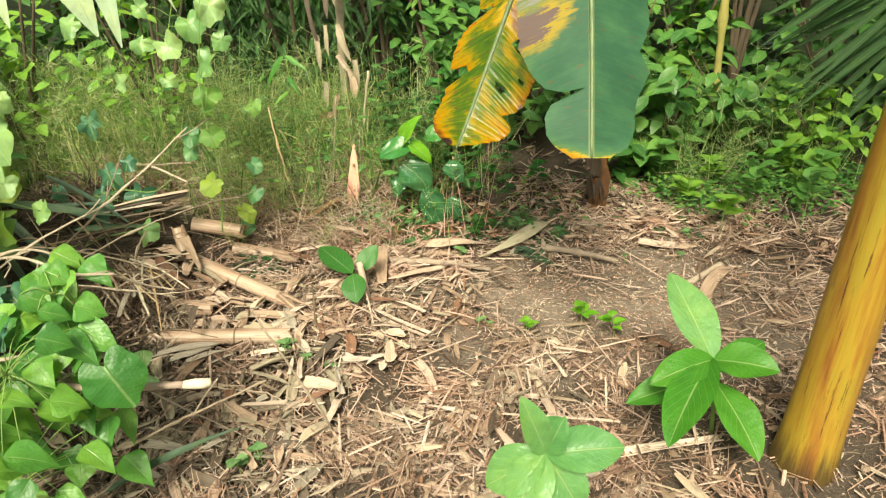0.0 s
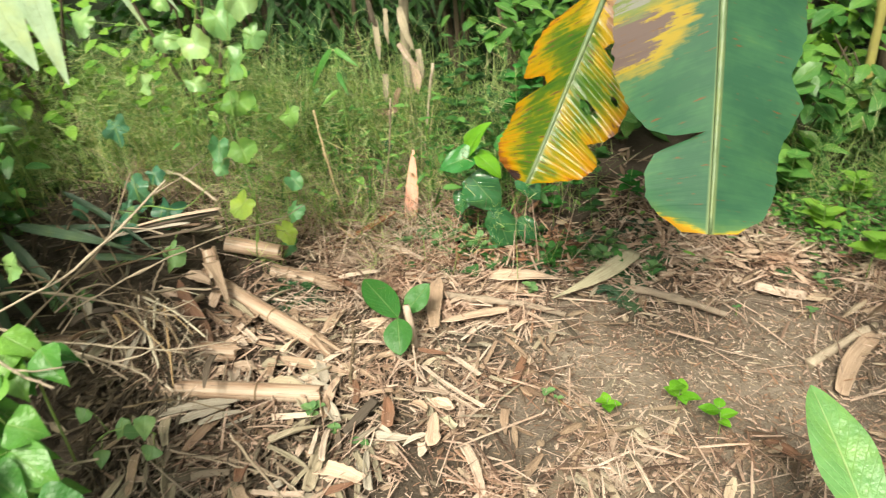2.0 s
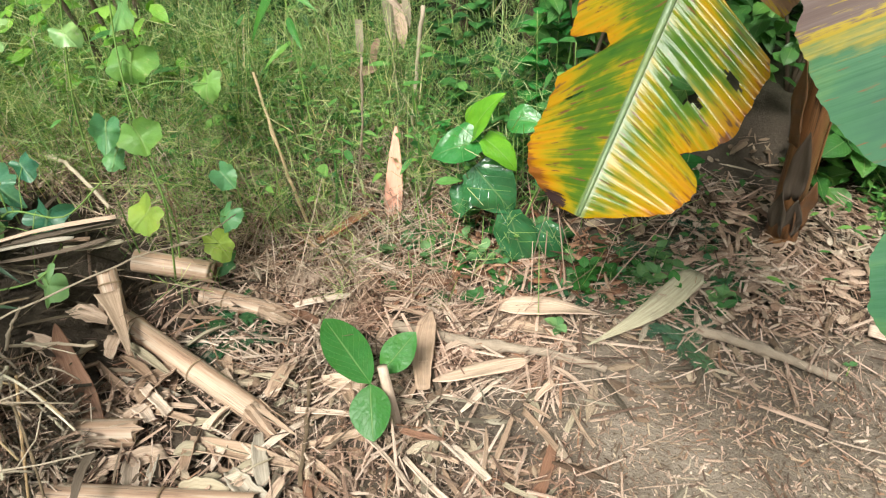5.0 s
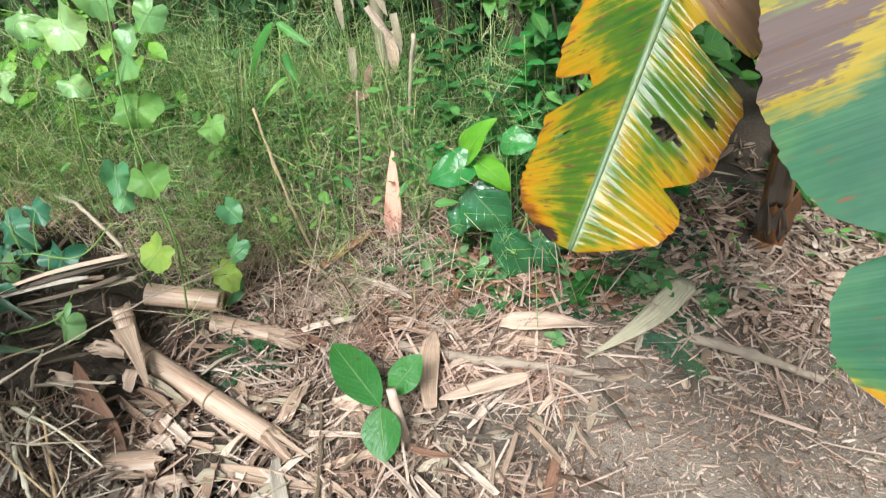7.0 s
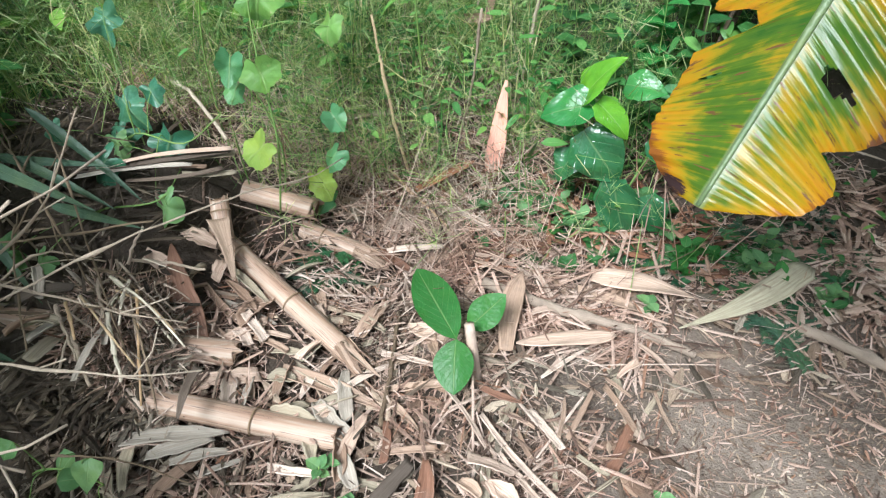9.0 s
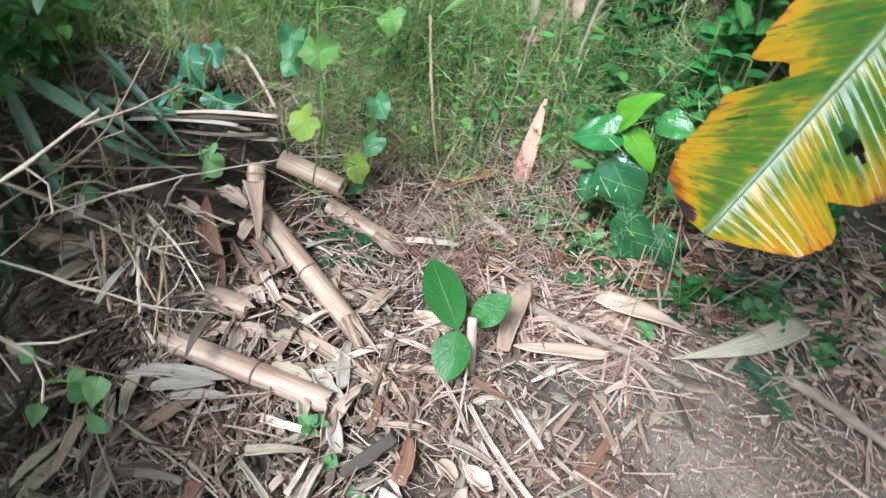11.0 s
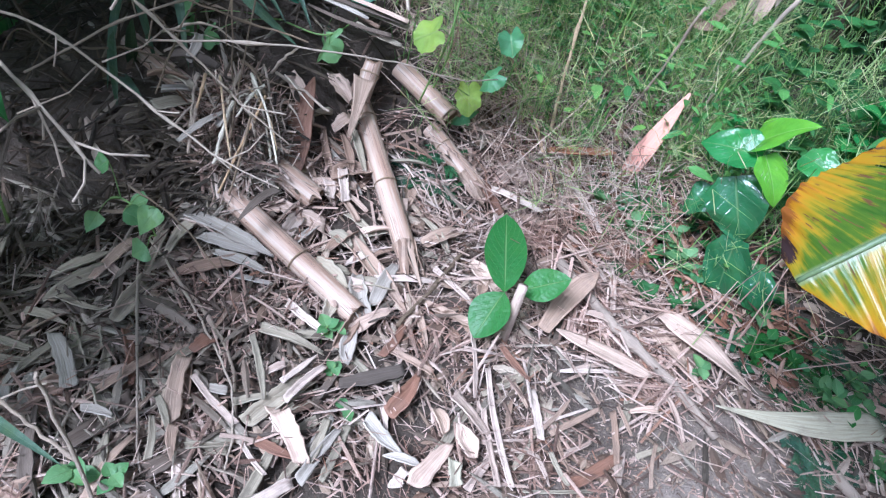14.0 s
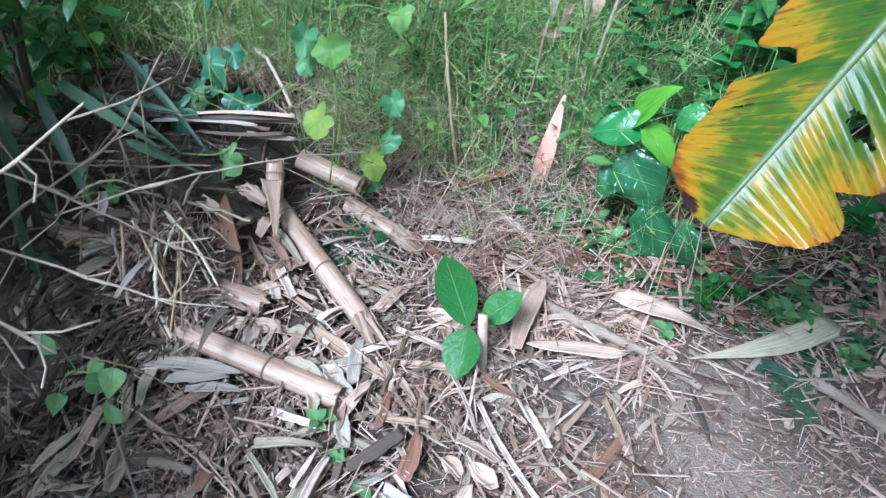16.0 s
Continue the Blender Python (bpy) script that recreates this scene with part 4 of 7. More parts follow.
strip(-0.417, 1.566, -0.420, 1.704, 0.033, 'K', 'l')
strip(-0.368, 1.413, -0.386, 1.512, 0.017, 'P', 's')
strip(-0.402, 1.428, -0.413, 1.516, 0.013, 'P', 's')
strip(-0.234, 1.350, -0.270, 1.458, 0.023, 'A', 't')
strip(-0.248, 1.381, -0.298, 1.456, 0.019, 'G', 't')
strip(-0.354, 1.396, -0.255, 1.372, 0.040, 'K', 't')
strip(-0.067, 1.555, -0.101, 1.584, 0.027, 'S', 'c')
strip(-0.053, 1.572, -0.075, 1.672, 0.020, 'P', 't')
strip(-0.020, 1.612, -0.093, 1.661, 0.012, 'P', 's')
strip(-0.082, 1.710, -0.127, 1.777, 0.012, 'T', 's')
strip(-0.053, 1.688, -0.022, 1.715, 0.010, 'P', 'c')
strip(-0.019, 1.778, 0.048, 1.737, 0.010, 'T', 's')
strip(-0.001, 1.733, 0.060, 1.711, 0.010, 'G', 's')
strip(0.162, 1.835, 0.119, 1.930, 0.008, 'T', 's')
strip(0.108, 1.880, 0.129, 1.941, 0.012, 'G', 's')
strip(-0.168, 2.062, -0.122, 2.092, 0.020, 'P', 'l')
strip(-0.146, 1.793, -0.090, 1.773, 0.010, 'T', 's')
strip(-0.143, 1.704, -0.089, 1.667, 0.011, 'P', 's')
strip(0.017, 1.754, 0.035, 1.824, 0.012, 'P', 's')
strip(-0.032, 1.914, 0.026, 1.884, 0.008, 'T', 's')
strip(-0.018, 1.710, 0.039, 1.685, 0.011, 'P', 't')
strip(-0.547, 1.321, -0.445, 1.246, 0.032, 'T', 'c')
strip(-0.437, 1.245, -0.382, 1.214, 0.020, 'T', 't')
strip(-0.660, 1.270, -0.554, 1.228, 0.019, 'R', 's')
strip(-0.508, 1.317, -0.384, 1.328, 0.014, 'P', 'c')
strip(-0.553, 1.339, -0.562, 1.380, 0.036, 'R', 'b')
strip(-0.597, 1.148, -0.715, 1.170, 0.033, 'A', 't')
strip(-0.624, 1.058, -0.688, 1.098, 0.018, 'A', 't')
strip(-0.606, 1.081, -0.661, 1.110, 0.022, 'A', 't')
strip(-0.764, 1.091, -0.709, 1.129, 0.015, 'G', 's')
strip(-0.728, 1.079, -0.671, 1.143, 0.012, 'G', 's')
strip(-0.439, 1.125, -0.489, 1.159, 0.024, 'G', 't')
strip(-0.405, 1.186, -0.470, 1.225, 0.014, 'G', 's')
strip(-0.823, 1.306, -0.776, 1.313, 0.020, 'P', 'l')
strip(-0.375, 1.391, -0.257, 1.369, 0.027, 'K', 't')
strip(-0.264, 1.381, -0.298, 1.467, 0.023, 'A', 't')
strip(-0.215, 1.382, -0.272, 1.479, 0.020, 'G', 't')
strip(-0.339, 1.339, -0.272, 1.372, 0.020, 'R', 't')
strip(-0.438, 1.417, -0.434, 1.460, 0.018, 'P', 'l')
strip(-0.518, 1.441, -0.389, 1.385, 0.014, 'G', 's')
strip(-0.348, 1.317, -0.277, 1.316, 0.009, 'P', 'c')
strip(-0.381, 1.296, -0.338, 1.334, 0.008, 'P', 'c')
strip(-0.774, 1.478, -0.680, 1.556, 0.037, 'A', 't')
strip(-0.728, 1.484, -0.634, 1.544, 0.031, 'A', 'l')
strip(-0.673, 1.485, -0.604, 1.541, 0.023, 'A', 't')
strip(-0.785, 1.208, -0.712, 1.255, 0.020, 'G', 't')
strip(-0.797, 1.151, -0.725, 1.196, 0.020, 'G', 't')
strip(-0.549, 1.145, -0.506, 1.178, 0.017, 'A', 't')
strip(-0.501, 1.250, -0.431, 1.233, 0.014, 'G', 't')
strip(-0.563, 1.205, -0.571, 1.228, 0.017, 'A', 'l')
strip(-0.469, 1.327, -0.444, 1.347, 0.018, 'A', 'l')
strip(-0.565, 2.158, -0.440, 2.230, 0.027, 'P', 's')
strip(-0.609, 2.252, -0.536, 2.251, 0.070, 'P', 'b')
strip(-0.567, 2.311, -0.495, 2.259, 0.028, 'K', 's')
strip(-0.429, 2.240, -0.449, 2.408, 0.022, 'P', 's')
strip(-0.474, 2.363, -0.305, 2.301, 0.025, 'P', 's')
strip(-0.275, 2.324, -0.185, 2.295, 0.045, 'R', 'b')
strip(-0.082, 2.186, 0.057, 2.165, 0.039, 'T', 't')
strip(-0.171, 2.068, -0.131, 2.110, 0.019, 'P', 'l')
strip(-0.604, 2.160, -0.495, 2.129, 0.033, 'R', 's')
strip(-0.647, 1.932, -0.583, 1.874, 0.025, 'K', 's')
strip(-0.768, 1.794, -0.729, 1.770, 0.030, 'P', 'c')
strip(-0.777, 1.841, -0.703, 1.797, 0.027, 'P', 'c')
strip(-0.817, 2.049, -0.703, 2.093, 0.015, 'T', 's')
strip(-0.296, 2.204, -0.251, 2.344, 0.018, 'P', 's')
strip(-0.351, 2.212, -0.221, 2.185, 0.017, 'T', 's')


# ---- sticks and twigs ----
def stick(pts, r, material, label, name="stick", knobs=2, seed=0, group="dry sticks", category="stick", side_twigs=0, wobble=1.0):
    q = random.Random(seed)
    line = along(pts, 6)
    line = [p + Vector((q.uniform(-1, 1), q.uniform(-1, 1), q.uniform(-1, 1))) * (wobble * min(r * 0.5 + 0.0011, 0.0019)) for p in line]
    rad = [r * (1 - 0.35 * i / len(line)) for i in range(len(line))]
    for _ in range(knobs):
        rad[q.randrange(1, len(rad) - 1)] *= 1.6
    t = thing(name, Vector(pts[0]) if pts[0][2] < pts[-1][2] else Vector(pts[-1]), label, category, group)
    s = Shape()
    s.tube(line, rad, 8)
    part("stem", s, material, t)
    for _ in range(side_twigs):
        i = q.randrange(len(line) // 3, len(line) - 1)
        d = (line[i] - line[i - 1]).normalized() + Vector((q.uniform(-1, 1), q.uniform(-1, 1), q.uniform(-0.6, 1))) * 0.9
        L = q.uniform(0.05, 0.16)
        sp = Shape()
        a = line[i]
        b = a + d.normalized() * L * 0.5
        c = b + (d.normalized() + Vector((q.uniform(-0.4, 0.4), q.uniform(-0.4, 0.4), 0.1))) * L * 0.5
        sp.tube([a, b, c], [r * 0.6, r * 0.5, r * 0.55], 6)
        part("side_twig", sp, material, t)
    return t


def flat(x, y, lift=0.012):
    return (x, y, ground_at(x, y) + lift)


stick([flat(-0.303, 2.14, 0.034), flat(-0.103, 2.098, 0.042), flat(0.042, 2.094, 0.038), flat(0.194, 2.076, 0.018)], 0.0135, TWIGGREY, "long grey-brown cane lying on the soil", seed=1, knobs=1)
stick([flat(0.402, 2.201, 0.032), flat(0.502, 2.161, 0.034), flat(0.66, 2.08, 0.028)], 0.0135, TWIGGREY, "long grey-brown cane lying on the soil", seed=31, knobs=1)
stick([flat(-0.385, 1.69, 0.03), flat(-0.42, 1.83, 0.035), flat(-0.465, 1.985, 0.03)], 0.005, DARKTWIG, "thin dark twig across the straw", seed=2)
stick([flat(-0.76, 1.395, 0.02), flat(-0.62, 1.40, 0.03), flat(-0.498, 1.387, 0.02), flat(-0.388, 1.327, 0.012)], 0.0045, TWIG, "thin bent pale twig on grey litter", seed=3)
stick([flat(-0.52, 1.328, 0.02), flat(-0.45, 1.33, 0.02), flat(-0.384, 1.332, 0.014)], 0.006, TWIG, "short pale stick on grey litter", seed=4)
stick([flat(0.836, 1.892), flat(0.95, 1.99), flat(1.062, 2.079)], 0.014, TWIG, "grey split stick on the soil", seed=6)
stick([flat(0.425, 2.423, 0.02), flat(0.6, 2.42, 0.025), flat(0.795, 2.396, 0.02)], 0.0045, TWIG, "long straw stalk lying on the mulch", seed=7)
stick([flat(-0.432, 1.275), flat(-0.33, 1.19, 0.02), flat(-0.245, 1.10)], 0.011, TWIG, "pale stick lying on grey litter", seed=8)
stick([(-0.60, 2.42, 0.08), (-0.635, 2.42, 0.33), (-0.655, 2.42, 0.57)], 0.0048, STALK, "upright dry straw stalk in the grass", seed=9, knobs=1)
stick([(-0.844, 2.465, 0.22), (-0.70, 2.42, 0.16), (-0.45, 2.29, 0.07)], 0.0045, STALK, "long dry grass stalk bent down over straw", seed=10)
stick([(-0.38, 2.42, 0.60), (-0.43, 2.48, 0.38), (-0.50, 2.55, 0.16)], 0.003, TWIG, "dry bent grass stalk", seed=12)
stick([(-0.30, 2.75, 0.62), (-0.34, 2.78, 0.45), (-0.38, 2.8, 0.25)], 0.006, TWIG, "broken yellow stalk in the grass", seed=13)
# long twigs that rise from the brush heap
stick([(-1.12, 1.10, 0.42), (-0.84, 1.20, 0.60), (-0.66, 1.27, 0.68), (-0.485, 1.36, 0.812)], 0.0025, TWIG, "pale forked dead twig leaning out of the brush", "dead_twig", 3, 14, side_twigs=3, group="dead twigs", category="twig")
stick([(-1.10, 1.12, 0.50), (-0.86, 1.19, 0.60), (-0.74, 1.23, 0.53), (-0.609, 1.267, 0.448)], 0.0032, TWIG, "knobbly pale twig with short side shoots", "dead_twig", 4, 28, side_twigs=5, group="dead twigs", category="twig")
stick([(-1.08, 1.16, 0.52), (-0.86, 1.16, 0.60), (-0.70, 1.11, 0.585), (-0.56, 1.05, 0.61)], 0.003, TWIG, "knobbly pale twig with short side shoots", "dead_twig", 4, 29, side_twigs=4, group="dead twigs", category="twig")
stick([(-1.26, 1.36, 0.20), (-1.08, 1.50, 0.38), (-0.94, 1.64, 0.50), (-0.88, 1.755, 0.65)], 0.0026, TWIG, "pale thin dead twig leaning out of the brush", "dead_twig", 3, 15, side_twigs=3, group="dead twigs", category="twig")
stick([(-1.28, 1.25, 0.36), (-1.05, 1.35, 0.42), (-0.85, 1.45, 0.34), (-0.72, 1.53, 0.26)], 0.0028, TWIG, "knobbly pale twig with short side shoots", "dead_twig", 4, 16, side_twigs=6, group="dead twigs", category="twig")
stick([(-1.25, 1.45, 0.42), (-1.1, 1.50, 0.45), (-0.95, 1.55, 0.40), (-0.80, 1.62, 0.30)], 0.003, TWIG, "knobbly pale twig with short side shoots", "dead_twig", 4, 17, side_twigs=5, group="dead twigs", category="twig")
stick([(-0.97, 1.50, 0.40), (-0.85, 1.68, 0.42), (-0.72, 1.90, 0.40), (-0.66, 2.02, 0.36)], 0.0022, TWIG, "long arching pale twig", "dead_twig", 3, 18, side_twigs=2, group="dead twigs", category="twig")
for k, (a, b, w, m) in enumerate((((-1.36, 1.86, 0.345), (-0.905, 2.095, 0.352), 0.024, SHEATH_DARK), ((-1.22, 1.93, 0.338), (-0.90, 2.10, 0.340), 0.020, SHEATH_GREY), ((-1.15, 1.97, 0.355), (-0.89, 2.085, 0.366), 0.014, SHEATH_PINKISH), ((-1.0, 2.02, 0.318), (-0.885, 2.07, 0.310), 0.016, SHEATH_GREY), ((-1.28, 1.92, 0.335), (-0.95, 2.05, 0.328), 0.016, SHEATH_TAN), ((-1.20, 1.91, 0.35), (-0.97, 2.03, 0.345), 0.012, SHEATH_ASH), ((-1.10, 1.95, 0.33), (-0.91, 2.06, 0.325), 0.012, SHEATH_DARK))):
    sheath(a, b, w, m, "split weathered bamboo length on top of the brush heap", 0, 0.45, 0.0, profile=lambda s: 1.0 if s < 0.93 else 0.7, name="split_bamboo", group="split bamboo pieces", category="bamboo", seed=k + 1)
stick([(-1.30, 2.35, 0.38), (-1.10, 2.23, 0.42), (-0.87, 2.06, 0.41)], 0.006, TWIG, "grey branch reaching into the grass", "branch", 2, 21, group="dead twigs", category="branch")
stick([(-1.55, 1.55, 0.30), (-1.2, 1.62, 0.42), (-0.96, 1.50, 0.40)], 0.0024, DARKTWIG, "dark twig in the brush heap", "dead_twig", 2, 22, side_twigs=3, group="dead twigs", category="twig")
stick([(-1.50, 2.1, 0.34), (-1.2, 1.9, 0.44), (-0.92, 1.66, 0.30), (-0.86, 1.60, 0.2)], 0.0024, DARKTWIG, "dark stem fallen across the brush heap", "dead_twig", 2, 23, side_twigs=2, group="dead twigs", category="twig")
stick([(-1.45, 1.95, 0.40), (-1.15, 1.78, 0.43), (-0.95, 1.66, 0.28)], 0.0026, DARKTWIG, "dark stem fallen across the brush heap", "dead_twig", 2, 24, side_twigs=2, group="dead twigs", category="twig")
stick([(-1.05, 0.98, 0.40), (-0.8, 1.05, 0.42), (-0.62, 1.06, 0.40)], 0.004, TWIG, "pale knobbly twig among vine leaves", "dead_twig", 4, 25, side_twigs=5, group="dead twigs", category="twig")
stick([(-1.0, 0.80, 0.36), (-0.78, 0.95, 0.38), (-0.63, 1.05, 0.42)], 0.0035, TWIG, "pale knobbly twig among vine leaves", "dead_twig", 4, 26, side_twigs=3, group="dead twigs", category="twig")
stick([(-0.66, 1.02, 0.17), (-0.526, 1.048, 0.229), (-0.42, 1.07, 0.27), (-0.321, 1.092, 0.306)], 0.003, TWIG, "thin bent twig reaching over the litter", "dead_twig", 2, 27, side_twigs=1, group="dead twigs", category="twig")
stick([flat(-0.824, 1.398, 0.035), flat(-0.69, 1.394, 0.04), flat(-0.559, 1.379, 0.04), flat(-0.445, 1.355, 0.04), flat(-0.363, 1.306, 0.036), flat(-0.327, 1.272, 0.03)], 0.0026, TWIG, "long thin bent twig on grey litter", seed=41)
stick([flat(-0.841, 1.388, 0.04), flat(-0.689, 1.307, 0.045), flat(-0.489, 1.209, 0.04), flat(-0.395, 1.169, 0.035)], 0.0026, TWIGGREY, "long straight grey twig on the litter", seed=42)
stick([(-0.189, 1.084, 0.166), (-0.299, 1.089, 0.445), (-0.319, 1.090, 0.496)], 0.0026, TWIG, "pale twig with a white broken tip standing in the litter", "dead_twig", 1, 43, group="dead twigs", category="twig")
stick([flat(-0.672, 1.34, 0.03), flat(-0.63, 1.353, 0.034), flat(-0.588, 1.366, 0.03)], 0.011, TWIGGREY, "short grey bamboo stub on the litter", seed=44, knobs=0, wobble=0.3)
for k in range(20):
    x, y = rnd.gauss(-1.16, 0.18), rnd.gauss(1.72, 0.22)
    ang, L = rnd.uniform(0, 6.28), rnd.uniform(0.15, 0.5)
    z = ground_at(x, y) + rnd.uniform(0.03, 0.22)
    x2, y2 = x + L * math.cos(ang), y + L * math.sin(ang)
    stick([(x, y, z), ((x + x2) / 2, (y + y2) / 2, z + rnd.uniform(0, 0.06)), (x2, y2, max(ground_at(x2, y2) + 0.01, z + rnd.uniform(-0.14, 0.08)))], rnd.uniform(0.0012, 0.003), rnd.choice((TWIG, DARKTWIG, DARKTWIG)), "dry twig tangled in the brush heap", "dead_twig", 2, 100 + k, group="brush heap twigs", category="twig")

root = thing("cut_root", (-0.54, 1.0, 0.34), "thick pinkish cut shoot with a pale chopped end", "root")
s = Shape()
s.tube(along([(-0.72, 0.97, 0.40), (-0.60, 0.99, 0.375), (-0.46, 1.015, 0.362)], 4), [0.008, 0.008, 0.008, 0.0078, 0.0078, 0.0076, 0.0076, 0.0076, 0.0076], 10)
part("shoot", s, ROOT, root)
s = Shape()
s.tube([(-0.468, 1.014, 0.362), (-0.455, 1.016, 0.361), (-0.44, 1.019, 0.36), (-0.425, 1.022, 0.358), (-0.412, 1.027, 0.358)], [0.0078, 0.010, 0.0115, 0.011, 0.0085], 11)
part("cut_end", s, CUTWOOD, root, "pale frayed chopped end")


# ---- plants ----
def stalk(plant, pts, r, name="stem", material=None, label=""):
    s = Shape()
    line = along(pts, 5)
    s.tube(line, [r * (1 - 0.4 * i / len(line)) for i in range(len(line))], 7)
    return part(name, s, material or PETIOLE, plant, label)


def leaf_to(plant, base, tip, up, width, profile, material, fold=0.25, droop=0.12, rows=12, cols=7, ruffle=0.05, name="leaf", label=""):
    base, tip = Vector(base), Vector(tip)
    d = tip - base
    s = Shape()
    start = base + Vector(up).normalized() * (droop * 0.2 * d.length)
    s.blade(start, d + Vector(up).normalized() * (0.35 * droop * d.length), up, d.length, width, profile, rows, cols, fold, droop, 0.0, ruffle)
    return part(name, s, material, plant, label)


ELLIPSE = lambda s: 0.02 + 0.98 * math.sin(math.pi * s ** 0.9) ** 0.75 if 0 < s < 1 else 0.02  # noqa: E731

# broad-leaved seedling with five leaves beside the yellow banana stem
p = thing("seedling", (0.735, 1.235, 0), "young broad-leaved seedling with large fresh green leaves", "seedling")
hub = (0.70, 1.215, 0.235)
stalk(p, [(0.735, 1.235, -0.01), (0.725, 1.23, 0.12), hub], 0.006)
for base, tip, up, w, fold, droop in ((hub, (0.648, 1.45, 0.355), (0.1, -0.75, 0.7), 0.105, 0.3, 0.1), (hub, (0.825, 1.13, 0.275), (-0.2, -0.35, 0.9), 0.092, 0.35, 0.35), (hub, (0.52, 1.125, 0.245), (0.1, -0.4, 0.9), 0.082, 0.3, 0.4),
                                      ((0.70, 1.22, 0.17), (0.475, 1.165, 0.155), (0.1, -0.3, 0.9), 0.08, 0.3, 0.3), (hub, (0.525, 0.965, 0.205), (-0.25, -0.2, 0.9), 0.098, 0.3, 0.3), ((0.715, 1.225, 0.16), (0.765, 1.02, 0.10), (0.1, -0.45, 0.9), 0.095, 0.25, 0.3), ((0.71, 1.22, 0.20), (0.86, 1.30, 0.235), (0, -0.4, 0.9), 0.07, 0.3, 0.2)):
    # top leaf takes the paler green, its glare put into the colour
    leaf_to(p, base, tip, up, w, ELLIPSE, LEAF_PALESEED if tip[1] > 1.4 else LEAF_SEEDLING, fold, droop, 16, 9, 0.08)

p = thing("seedling", (0.27, 0.80, 0), "pale fresh green seedling with soft upright leaves", "seedling")
hub = (0.262, 0.775, 0.40)
stalk(p, [(0.27, 0.80, -0.01), (0.268, 0.79, 0.2), hub], 0.005)
for tip, w in (((0.225, 0.765, 0.53), 0.05), ((0.292, 0.77, 0.485), 0.05), ((0.15, 0.75, 0.345), 0.08), ((0.405, 0.775, 0.415), 0.075), ((0.325, 0.72, 0.31), 0.075), ((0.20, 0.70, 0.33), 0.08), ((0.30, 0.84, 0.43), 0.06)):
    leaf_to(p, hub, tip, (0, -0.6, 0.8), w, ELLIPSE, LEAF_PALESEED, 0.4, 0.3, 12, 7, 0.12)

# three-leaved seedling tied to a pale chopped stake
p = thing("seedling", (-0.245, 1.88, 0), "three-leaved seedling beside a pale chopped stake", "seedling")
hub = (-0.285, 1.885, 0.115)
stalk(p, [(-0.25, 1.885, -0.01), (-0.265, 1.88, 0.05), hub], 0.004)
leaf_to(p, hub, (-0.435, 2.04, 0.15), (0.1, -0.4, 0.9), 0.092, ELLIPSE, LEAF_STAKE, 0.15, 0.1, label="dark green leaf with wavy edge")
leaf_to(p, hub, (-0.262, 1.785, 0.055), (-0.1, -0.5, 0.85), 0.088, ELLIPSE, LEAF_STAKE, 0.15, 0.15)
leaf_to(p, (-0.275, 1.935, 0.10), (-0.205, 1.985, 0.175), (0.0, -0.7, 0.7), 0.07, ELLIPSE, LEAF_STAKE, 0.1, 0.05)
s = Shape()
s.tube([(-0.236, 1.868, -0.02), (-0.246, 1.88, 0.06), (-0.256, 1.895, 0.12), (-0.262, 1.905, 0.15)], [0.0125, 0.012, 0.0115, 0.0105], 7)
single("stake", s, SHEATH_PALE, "short pale chopped stake standing in the mulch", "stake")


def small_seedling(x, y, height, n, size, label, seed, spread=0.8, material=None, lift=0.35):
    q = random.Random(seed)
    z = ground_at(x, y)
    t = thing("small_seedling", (x, y, z), label, "seedling", "small seedlings in the mulch")
    top = Vector((x + q.uniform(-0.01, 0.01), y + q.uniform(-0.01, 0.01), z + height))
    stalk(t, [(x, y, z - 0.005), (x, y, z + height * 0.5), top], 0.0018)
    for k in range(n):
        a = math.tau * k / n + q.uniform(-0.4, 0.4)
        f = 1 if n < 4 else q.uniform(0.45, 1)
        b = Vector((x, y, z)).lerp(top, f)
        L = size * q.uniform(0.75, 1.15)
        leaf_to(t, b, b + Vector((math.cos(a) * spread, math.sin(a) * spread, lift * q.uniform(0.2, 1))) * L, (0, 0, 1), L * 0.62, OVATE, material or LEAF_SPROUT, 0.25, 0.3, 6, 5)
    return t


SPROUT = "small bright green sprout in the mulch"
for k, (x, y, hgt, n, size) in enumerate(((0.299, 1.665, 0.03, 3, 0.034), (0.564, 1.63, 0.055, 4, 0.042), (0.476, 1.70, 0.055, 4, 0.042),
                                         (0.185, 1.68, 0.03, 2, 0.025), (0.088, 2.18, 0.045, 6, 0.04), (0.148, 1.696, 0.03, 3, 0.03), (-0.452, 1.555, 0.06, 4, 0.04), (-0.43, 1.585, 0.05, 3, 0.035),
                                         (-0.37, 1.518, 0.05, 4, 0.036), (-0.30, 1.50, 0.03, 2, 0.035), (0.905, 2.12, 0.03, 3, 0.03), (0.70, 2.12, 0.03, 2, 0.025), (0.96, 2.25, 0.05, 5, 0.04), (-0.44, 1.09, 0.06, 5, 0.05), (-0.40, 1.13, 0.05, 4, 0.045))):
    if x > 0.28 and y < 1.8:
        small_seedling(x, y, hgt + 0.03, n + 1, size * 1.35, "fresh green seedling at the edge of bare soil", k, 0.9, LEAF_ARUM, 0.45)
    else:
        small_seedling(x, y, hgt, n, size, SPROUT, k)
